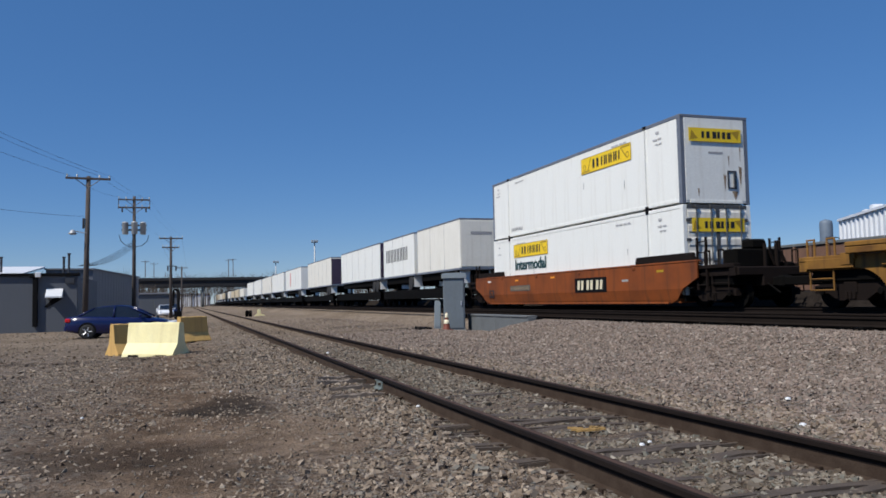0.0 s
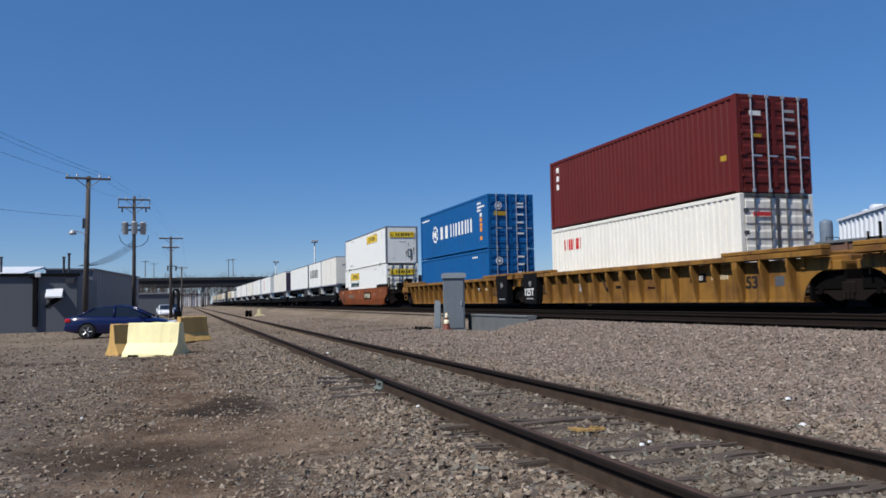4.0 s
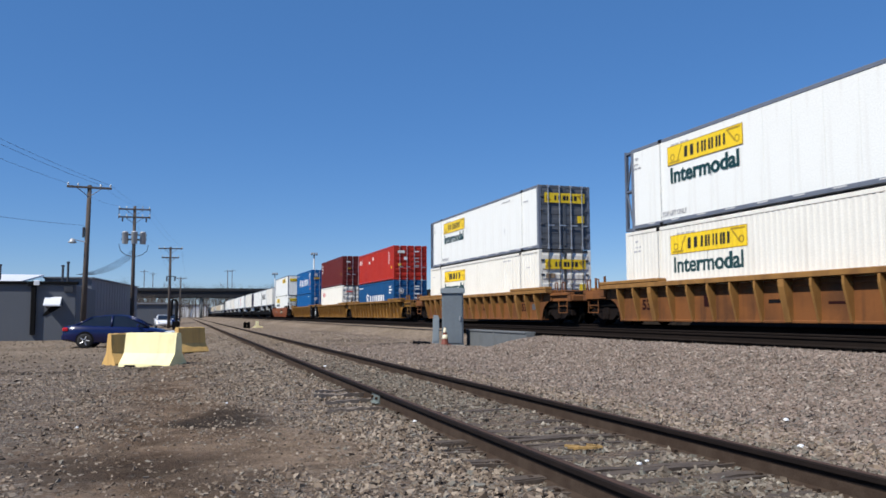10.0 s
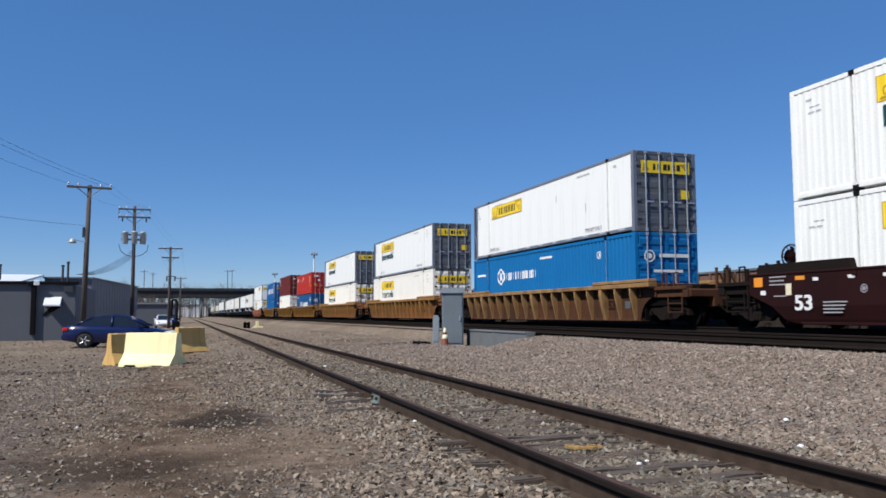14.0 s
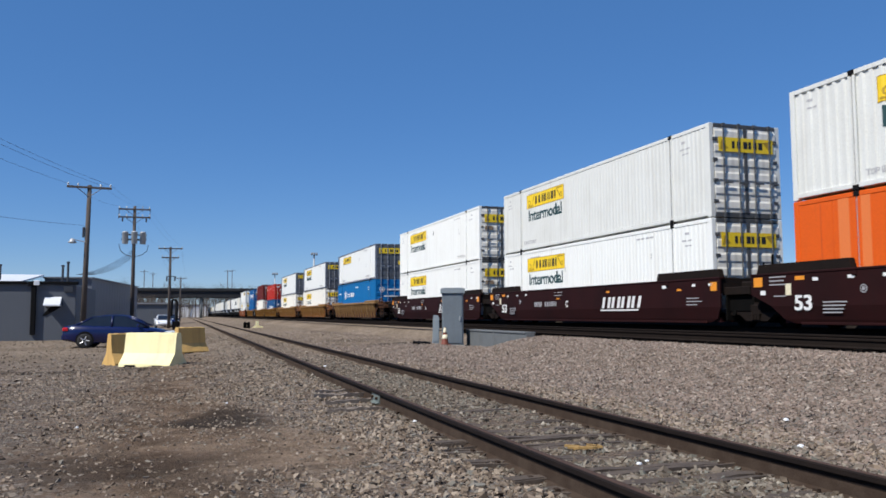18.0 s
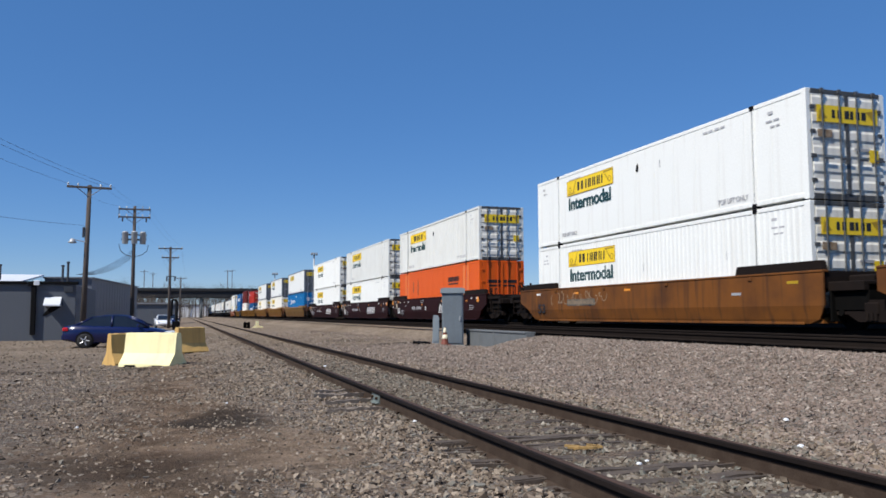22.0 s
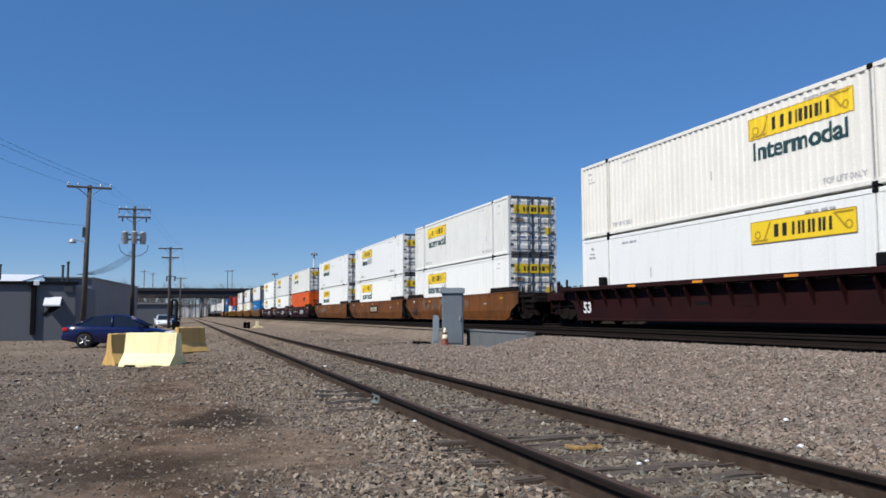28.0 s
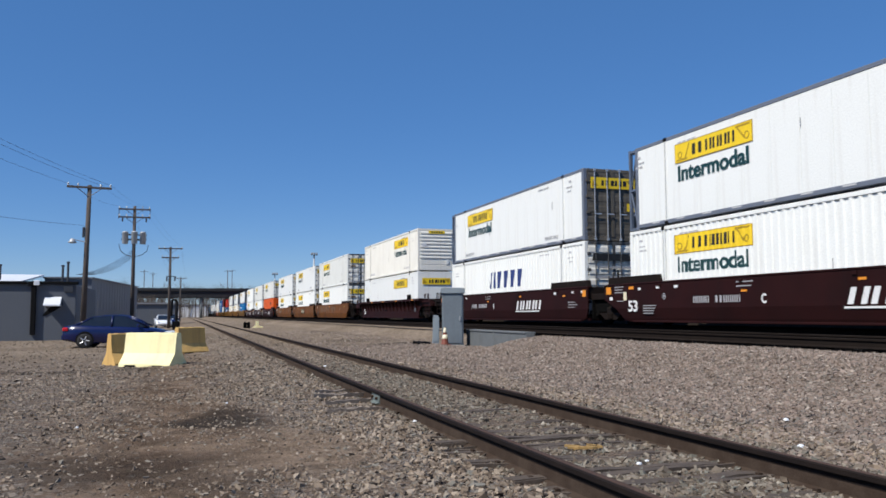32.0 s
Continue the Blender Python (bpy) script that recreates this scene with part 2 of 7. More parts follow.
def ground_material():
    """Dirt, crushed stone and ballast in their own places, with oil stains, painted shade and fine relief."""
    m = bpy.data.materials.new("dirt_and_crushed_stone")
    m.use_nodes = True
    n, l = m.node_tree.nodes, m.node_tree.links
    b = n["Principled BSDF"]
    b.inputs["Roughness"].default_value = 0.95
    b.inputs["Specular IOR Level"].default_value = 0.04
    geo = n.new("ShaderNodeNewGeometry")
    pos = geo.outputs["Position"]

    def noise_at(scale, detail=5, rough=0.6):
        t = n.new("ShaderNodeTexNoise")
        t.inputs["Scale"].default_value, t.inputs["Detail"].default_value, t.inputs["Roughness"].default_value = scale, detail, rough
        l.new(pos, t.inputs["Vector"])
        return t.outputs[0]

    def calc(op, a, c):
        t = n.new("ShaderNodeMath")
        t.operation = op
        for s, v in zip(t.inputs, (a, c)):
            if isinstance(v, (int, float)):
                s.default_value = v
            else:
                l.new(v, s)
        return t.outputs[0]

    def span(v, a, c, d=0.0, e=1.0):
        t = n.new("ShaderNodeMapRange")
        t.interpolation_type = "SMOOTHSTEP"
        for s, w in zip(t.inputs, (v, a, c, d, e)):
            if isinstance(w, (int, float)):
                s.default_value = w
            else:
                l.new(w, s)
        return t.outputs[0]

    def blend(f, a, c, how="MIX"):
        t = n.new("ShaderNodeMix")
        t.data_type, t.blend_type = "RGBA", how
        for s, w in ((t.inputs["Factor"], f), (t.inputs["A"], a), (t.inputs["B"], c)):
            if isinstance(w, (int, float)):
                s.default_value = w
            elif isinstance(w, tuple):
                s.default_value = (*w, 1)
            else:
                l.new(w, s)
        return t.outputs["Result"]

    sep = n.new("ShaderNodeSeparateXYZ")
    l.new(pos, sep.inputs[0])
    x, y = sep.outputs[0], sep.outputs[1]
    wob = calc("MULTIPLY", calc("SUBTRACT", noise_at(0.55, 4), 0.5), 2.6)
    xw = calc("ADD", x, wob)
    vor = n.new("ShaderNodeTexVoronoi")
    vor.inputs["Scale"].default_value = 30
    l.new(pos, vor.inputs["Vector"])
    ramp = n.new("ShaderNodeValToRGB")
    cr = ramp.color_ramp
    for p, c in ((0.25, (0.145, 0.110, 0.088)), (0.5, (0.205, 0.168, 0.142)), (0.7, (0.165, 0.155, 0.145))):
        cr.elements.new(p).color = (*c, 1)
    cr.elements[0].color, cr.elements[-1].color = (0.07, 0.058, 0.052, 1), (0.28, 0.26, 0.24, 1)
    bw = n.new("ShaderNodeSeparateColor")
    l.new(vor.outputs["Color"], bw.inputs[0])
    l.new(bw.outputs[0], ramp.inputs[0])
    stones = ramp.outputs[0]
    dirt = blend(span(noise_at(1.3), 0.35, 0.7), (0.098, 0.068, 0.048), (0.215, 0.160, 0.118))
    dirt = blend(span(noise_at(9, 4), 0.5, 0.75, 0.0, 0.7), dirt, stones)
    left = calc("MAXIMUM", span(xw, 0.0, 1.6), calc("MULTIPLY", span(xw, -0.2, -1.6), 0.8))
    base = blend(left, dirt, stones)
    near_siding = calc("MULTIPLY", span(xw, 1.6, 2.6), span(xw, 4.6, 3.6))
    base = blend(calc("MULTIPLY", near_siding, 0.45), base, (0.15, 0.115, 0.09))
    ballast = blend(0.5, stones, (0.205, 0.168, 0.142))
    base = blend(span(xw, 5.2, 7.2), base, ballast)
    far = blend(span(noise_at(0.12, 5), 0.35, 0.65), (0.175, 0.141, 0.108), (0.240, 0.198, 0.160))
    base = blend(span(y, 15, 34), base, far)
    # worn gravel of the main line, blackened to paint the shade under the train
    train_shade = calc("MULTIPLY", span(calc("SUBTRACT", x, span(y, 24.0, 40.0, 0.0, 3.2)), 9.9, 10.5), span(x, 60.0, 40.0))
    base = blend(calc("MULTIPLY", train_shade, 0.9), base, (0.006, 0.005, 0.005))
    # bare tan dirt
    dx, dy = calc("DIVIDE", calc("SUBTRACT", xw, 0.95), 0.55), calc("DIVIDE", calc("SUBTRACT", y, 6.8), 1.3)
    base = blend(calc("MULTIPLY", span(calc("ADD", calc("MULTIPLY", dx, dx), calc("MULTIPLY", dy, dy)), 1.4, 0.2), 0.6), base, (0.235, 0.175, 0.128))
    # oil and cinder stains, and a painted cast shadow strip at y 19.2
    for cx, cy, rx, ry, k in ((0.50, 8.95, 0.50, 1.10, 1.0), (-0.45, 6.4, 0.95, 0.85, 0.62), (-1.5, 8.2, 0.9, 1.1, 0.15), (-2.6, 11.5, 1.2, 1.3, 0.15), (0.3, 5.5, 0.5, 0.5, 0.45), (-2.4, 19.2, 2.4, 0.45, 0.8), (7.3, 26.2, 1.5, 1.2, 1.0), (8.2, 25.2, 0.9, 0.8, 0.9), (6.9, 31.5, 1.6, 1.5, 0.5)):
        dx = calc("DIVIDE", calc("SUBTRACT", xw, cx), rx)
        dy = calc("DIVIDE", calc("SUBTRACT", calc("ADD", y, wob), cy), ry)
        r = calc("ADD", calc("MULTIPLY", dx, dx), calc("MULTIPLY", dy, dy))
        spread = calc("MULTIPLY", span(r, 1.6, 0.1), span(noise_at(2.6, 6, 0.75), 0.30, 0.62, 0.50, 1.0))
        base = blend(calc("MULTIPLY", spread, k), base, (0.040, 0.033, 0.028))
    patches = span(noise_at(3.2, 6, 0.7), 0.3, 0.7, 0.72, 1.22)
    base = blend(1.0, base, patches, "MULTIPLY")
    grit = span(noise_at(60, 4), 0.25, 0.75, 0.62, 1.25)
    base = blend(1.0, base, grit, "MULTIPLY")
    base = blend(1.0, base, (1.03, 0.99, 0.93), "MULTIPLY")
    l.new(base, b.inputs["Base Color"])
    bp = n.new("ShaderNodeBump")
    bp.inputs["Strength"].default_value, bp.inputs["Distance"].default_value = 0.9, 0.03
    l.new(calc("ADD", calc("MULTIPLY", vor.outputs["Distance"], 0.25), calc("ADD", noise_at(42, 5, 0.7), noise_at(11, 4))), bp.inputs["Height"])
    l.new(bp.outputs[0], b.inputs["Normal"])
    return m


def stone_material(name, tones, seed=0.0):
    """Loose stones, each of one tone out of a few."""
    m = bpy.data.materials.new(name)
    m.use_nodes = True
    n, l = m.node_tree.nodes, m.node_tree.links
    b = n["Principled BSDF"]
    b.inputs["Roughness"].default_value = 0.9
    b.inputs["Specular IOR Level"].default_value = 0.2
    geo = n.new("ShaderNodeNewGeometry")
    ramp = n.new("ShaderNodeValToRGB")
    ramp.color_ramp.interpolation = "LINEAR"
    e = ramp.color_ramp.elements
    e[0].color, e[1].color = (*tones[0], 1), (*tones[-1], 1)
    for i, c in enumerate(tones[1:-1], 1):
        e.new(i / (len(tones) - 1)).color = (*c, 1)
    l.new(geo.outputs["Random Per Island"], ramp.inputs[0])
    co = n.new("ShaderNodeTexNoise")
    co.inputs["Scale"].default_value, co.inputs["Detail"].default_value = 45, 4
    l.new(geo.outputs["Position"], co.inputs["Vector"])
    sh = n.new("ShaderNodeMapRange")
    sh.inputs[3].default_value, sh.inputs[4].default_value = 0.7, 1.25
    l.new(co.outputs[0], sh.inputs[0])
    mul = n.new("ShaderNodeMix")
    mul.data_type, mul.blend_type = "RGBA", "MULTIPLY"
    mul.inputs["Factor"].default_value = 1
    l.new(ramp.outputs[0], mul.inputs["A"])
    l.new(sh.outputs[0], mul.inputs["B"])
    l.new(mul.outputs["Result"], b.inputs["Base Color"])
    return m


GROUND = ground_material()
STONES = stone_material("crushed_stone", [(0.035, 0.027, 0.022), (0.148, 0.111, 0.082), (0.251, 0.198, 0.149), (0.177, 0.133, 0.094), (0.168, 0.158, 0.134), (0.320, 0.256, 0.196), (0.102, 0.074, 0.052), (0.274, 0.220, 0.166), (0.337, 0.282, 0.221)])
BALLAST = stone_material("pink_grey_ballast", [(0.109, 0.087, 0.070), (0.177, 0.138, 0.112), (0.227, 0.173, 0.142), (0.164, 0.146, 0.124), (0.286, 0.225, 0.184), (0.185, 0.138, 0.110), (0.359, 0.307, 0.256)])
BEDSTONES = stone_material("dusty_siding_stone", [(0.039, 0.033, 0.026), (0.131, 0.107, 0.082), (0.197, 0.163, 0.129), (0.112, 0.086, 0.061), (0.151, 0.148, 0.125), (0.236, 0.201, 0.157), (0.078, 0.058, 0.044), (0.315, 0.283, 0.232)])


# ---- mesh tools ----
class Shape:
    """Collects points and faces for one mesh."""

    def __init__(self):
        self.v, self.f = [], []

    def add(self, pts, faces):
        k = len(self.v)
        self.v += [tuple(p) for p in pts]
        self.f += [tuple(i + k for i in f) for f in faces]
        return self

    def box(self, x0, y0, z0, x1, y1, z1, c=0.0):
        """A box; c cuts its edges."""
        if c <= 0:
            p = [(x, y, z) for z in (z0, z1) for y in (y0, y1) for x in (x0, x1)]
            return self.add(p, [(0, 2, 3, 1), (4, 5, 7, 6), (0, 1, 5, 4), (2, 6, 7, 3), (0, 4, 6, 2), (1, 3, 7, 5)])
        c = min(c, (x1 - x0) * .45, (y1 - y0) * .45, (z1 - z0) * .45)
        lo, hi, p, idx = (x0, y0, z0), (x1, y1, z1), [], {}
        for sx in (0, 1):
            for sy in (0, 1):
                for sz in (0, 1):
                    s = (sx, sy, sz)
                    corner = [hi[i] if s[i] else lo[i] for i in range(3)]
                    for ax in range(3):
                        q = [corner[i] + (0 if i == ax else (-c if s[i] else c)) for i in range(3)]
                        idx[s + (ax,)] = len(p)
                        p.append(q)
        f = []
        for ax in range(3):
            u, w = [i for i in range(3) if i != ax]
            for side in (0, 1):
                loop = []
                for a, b in ((0, 0), (1, 0), (1, 1), (0, 1)):
                    s = [0, 0, 0]
                    s[ax], s[u], s[w] = side, a, b
                    loop.append(idx[tuple(s) + (ax,)])
                f.append(loop)
        for ax in range(3):
            u, w = [i for i in range(3) if i != ax]
            for a in (0, 1):
                for b in (0, 1):
                    s, t = [0, 0, 0], [0, 0, 0]
                    s[u] = t[u] = a
                    s[w] = t[w] = b
                    t[ax] = 1
                    s, t = tuple(s), tuple(t)
                    f.append([idx[s + (u,)], idx[t + (u,)], idx[t + (w,)], idx[s + (w,)]])
        for sx in (0, 1):
            for sy in (0, 1):
                for sz in (0, 1):
                    f.append([idx[(sx, sy, sz, a)] for a in range(3)])
        return self.add(p, f)

    def prism(self, outline, axis, a, b):
        """An outline (in the two other axes, in order x, y, z) swept along an axis from a to b."""
        n = len(outline)
        put = {"x": lambda u, w, t: (t, u, w), "y": lambda u, w, t: (u, t, w), "z": lambda u, w, t: (u, w, t)}[axis]
        p = [put(u, w, a) for u, w in outline] + [put(u, w, b) for u, w in outline]
        f = [tuple(range(n))[::-1], tuple(range(n, 2 * n))] + [(i, (i + 1) % n, n + (i + 1) % n, n + i) for i in range(n)]
        return self.add(p, f)

    def tube(self, a, b, r0, r1=None, n=8, caps=True):
        a, b = Vector(a), Vector(b)
        r1 = r0 if r1 is None else r1
        q = (b - a).to_track_quat("Z", "Y")
        p = [tuple(e + q @ Vector((r * math.cos(2 * math.pi * i / n), r * math.sin(2 * math.pi * i / n), 0))) for e, r in ((a, r0), (b, r1)) for i in range(n)]
        f = [(i, (i + 1) % n, n + (i + 1) % n, n + i) for i in range(n)]
        if caps:
            f += [tuple(range(n))[::-1], tuple(range(n, 2 * n))]
        return self.add(p, f)

    def lathe(self, profile, n=20, axis="z", at=(0, 0, 0)):
        """Turn (radius, height) pairs round an axis."""
        p = []
        for r, h in profile:
            for i in range(n):
                c, s = r * math.cos(2 * math.pi * i / n), r * math.sin(2 * math.pi * i / n)
                q = {"z": (c, s, h), "x": (h, c, s), "y": (c, h, s)}[axis]
                p.append((q[0] + at[0], q[1] + at[1], q[2] + at[2]))
        f = [(j * n + i, j * n + (i + 1) % n, (j + 1) * n + (i + 1) % n, (j + 1) * n + i) for j in range(len(profile) - 1) for i in range(n)]
        f += [tuple(range(n))[::-1], tuple(range((len(profile) - 1) * n, len(profile) * n))]
        return self.add(p, f)

    def mesh(self, name, mat, smooth=False):
        me = bpy.data.meshes.new(name)
        me.from_pydata(self.v, [], self.f)
        bm = bmesh.new()
        bm.from_mesh(me)
        bmesh.ops.recalc_face_normals(bm, faces=bm.faces)
        bm.to_mesh(me)
        bm.free()
        me.materials.append(mat)
        if smooth:
            me.polygons.foreach_set("use_smooth", [True] * len(me.polygons))
        return me


MESHES = {}


def shared(key, make):
    """A mesh that is made once and shared by alike pieces."""
    if key not in MESHES:
        MESHES[key] = make()
    return MESHES[key]


def part(name, me, parent, label="", at=(0, 0, 0), turn=(0, 0, 0)):
    ob = new(name, me)
    ob.parent = parent
    ob.matrix_basis = pose(*at, *turn)
    if label:
        ob["label"] = label
    return ob


def thing(name, m, label, category, group="", kind=""):
    ob = new(name)
    ob.empty_display_size = 0.2
    ob.matrix_basis = m
    return tagged(ob, label, category, group, kind)


def lettering(text, height, mat):
    """Raised flat letters in the built-in font: x along the line, y up, centred on nothing, base at 0."""
    def make():
        cu = bpy.data.curves.new("letters", "FONT")
        cu.body, cu.size, cu.extrude, cu.offset = text, height / 0.72, 0.002, 0.030 * height
        tmp = bpy.data.objects.new("letters", cu)
        me = bpy.data.meshes.new_from_object(tmp)
        bpy.data.objects.remove(tmp)
        bm = bmesh.new()
        bm.from_mesh(me)
        twin = bmesh.ops.duplicate(bm, geom=bm.verts[:] + bm.edges[:] + bm.faces[:])["geom"]
        bmesh.ops.translate(bm, verts=[v for v in twin if isinstance(v, bmesh.types.BMVert)], vec=(0.036 * height, 0, 0.0012))
        bm.to_mesh(me)
        bm.free()
        me.materials.clear()
        me.materials.append(mat)
        return me
    return shared(("text", text, height, mat.name), make)


def wide(me):
    xs = [v.co.x for v in me.vertices]
    return min(xs), max(xs)


RIBS = {}                        # containers with pressed walls: first rib, pitch, depth, face


def rib_depth(y, y0, st, depth):
    u = ((y - y0) / st) % 1.0
    return depth * (0 if u < .28 else (u - .28) / .14 if u < .42 else 1 if u < .86 else (1 - u) / .14)


def drape(ob, c):
    """Lay a painted mark into the ribs of the pressed wall that it is painted on."""
    if c.name not in RIBS:
        return ob
    y0, st, depth, lift = RIBS[c.name]
    key = ("draped", ob.data.name, tuple(round(v, 3) for r in ob.matrix_basis for v in r), RIBS[c.name])

    def make():
        bm = bmesh.new()
        bm.from_mesh(ob.data)
        bm.transform(ob.matrix_basis)
        lo, hi = min(v.co.y for v in bm.verts), max(v.co.y for v in bm.verts)
        k = math.floor((lo - y0) / st)
        while y0 + k * st < hi:
            for u in (0, .28, .42, .86):
                y = y0 + (k + u) * st
                if lo + 0.002 < y < hi - 0.002:
                    bmesh.ops.bisect_plane(bm, geom=bm.verts[:] + bm.edges[:] + bm.faces[:], plane_co=(0, y, 0), plane_no=(0, 1, 0))
            k += 1
        for v in bm.verts:
            v.co.x += lift + rib_depth(v.co.y, y0, st, depth)
        me = bpy.data.meshes.new(ob.name)
        bm.to_mesh(me)
        bm.free()
        for m in ob.data.materials:
            me.materials.append(m)
        return me
    ob.data = shared(key, make)
    ob.matrix_basis = Matrix()
    return ob


def side_text(name, text, y0, y1, z0, z1, x, mat, parent, label=""):
    """Letters on a face that looks to -x, from y0 (far) down to y1, between the heights z0 and z1."""
    me = lettering(text, z1 - z0, mat)
    a, b = wide(me)
    k = (y0 - y1) / (b - a)
    ob = new(name, me)
    ob.parent = parent
    ob.matrix_basis = Matrix(((0, 0, -1, x), (-k, 0, 0, y0 + a * k), (0, 1, 0, z0), (0, 0, 0, 1)))
    drape(ob, parent)
    if label:
        ob["label"] = label
    return ob


def bars(n, w, h, thick=0.004, gap=0.28, lean=0.0, seed=1):
    """Plain bars for writing: n of them on a width w and a height h; x along the line."""
    s = Shape()
    if n == 1:
        return s.prism([(0, 0), (w * (1 - gap), 0), (w * (1 - gap) + lean * h, h), (lean * h, h)], "y", -thick, 0)
    return s.prism([(0, 0.16 * h), (w, 0.16 * h), (w + lean * h, 0.84 * h), (lean * h, 0.84 * h)], "y", -thick, 0)


SIDE = Matrix(((0, 1, 0, 0), (-1, 0, 0, 0), (0, 0, 1, 0), (0, 0, 0, 1)))    # x along -y, front to -x


def side_part(name, me, parent, x, y, z, label=""):
    """A flat piece made facing -y, put on a face that looks to -x, starting at y and running towards -y."""
    ob = new(name, me)
    ob.parent = parent
    ob.matrix_basis = Matrix.Translation((x, y, z)) @ SIDE
    if z > 0.18:
        drape(ob, parent)
    if label:
        ob["label"] = label
    return ob


def plate(w, h, mat, thick=0.006, name="plate"):
    return shared((name, round(w, 3), round(h, 3), mat.name, thick), lambda: Shape().box(0, -thick, 0, w, 0, h).mesh(name, mat))


def letter_row(name, c, n, w, h, mat, x, y, z, lean=0.0, gap=0.24, label="", thick=0.006):
    """A row of bars in place of big lettering, each a piece of its own, on a face that looks to -x."""
    step = w / n
    r = random.Random(n)
    cell = step * (1 - gap)
    for i in range(n):
        pair = r.random() < 0.72
        stems = ((0.0, 0.31), (0.69, 0.31)) if pair else ((0.14, 0.62),)
        for a, k in stems:
            side_part(name, barmesh(1, cell * k, h, mat, lean, 0.0, thick, n), c, x, y - i * step - cell * a, z, label)



def barmesh(n, w, h, mat, lean=0.0, gap=0.28, thick=0.005, seed=1):
    return shared(("bars", n, round(w, 3), round(h, 3), mat.name, lean, gap, thick, seed), lambda: bars(n, w, h, thick, gap, lean, seed).mesh("bars", mat))


# ---- train: containers ----
RAIL = 0.68                      # height of the main line's rails
TRAIN_X = 16.465                 # middle of the train's track
SPEED, GAIN = 9.790, 0.0015
MOVING = []                      # (thing, place along the train at 16 s, height)


def ride(t):
    return SPEED * (t - 16) + 0.5 * GAIN * (t - 16) ** 2 + 0.4 * max(0.0, 1 - t) ** 2


def aboard(ob, s, z):
    """Put a thing on the train."""
    ob.matrix_basis = pose(TRAIN_X, s + ride(0), z)
    MOVING.append((ob, s, z))
    return ob


def corrugated(y0, y1, z0, z1, x, pitch=0.28, depth=0.036, thick=0.03):
    """A pressed steel wall that looks to -x."""
    s = Shape()
    n = max(2, round((y1 - y0) / pitch))
    st = (y1 - y0) / n
    line = []
    for i in range(n):
        a = y0 + i * st
        line += [(a, 0), (a + st * .28, 0), (a + st * .42, depth), (a + st * .86, depth)]
    line.append((y1, 0))
    k = len(line)
    p = [(x + d, y, z) for z in (z0, z1) for y, d in line]
    f = [(i, i + 1, k + i + 1, k + i) for i in range(k - 1)]
    p += [(x + depth + thick, y0, z0), (x + depth + thick, y1, z0), (x + depth + thick, y0, z1), (x + depth + thick, y1, z1)]
    m = 2 * k
    f += [(m, m + 2, m + 3, m + 1)]
    return s.add(p, f)


W2 = 1.295                       # half a container's width


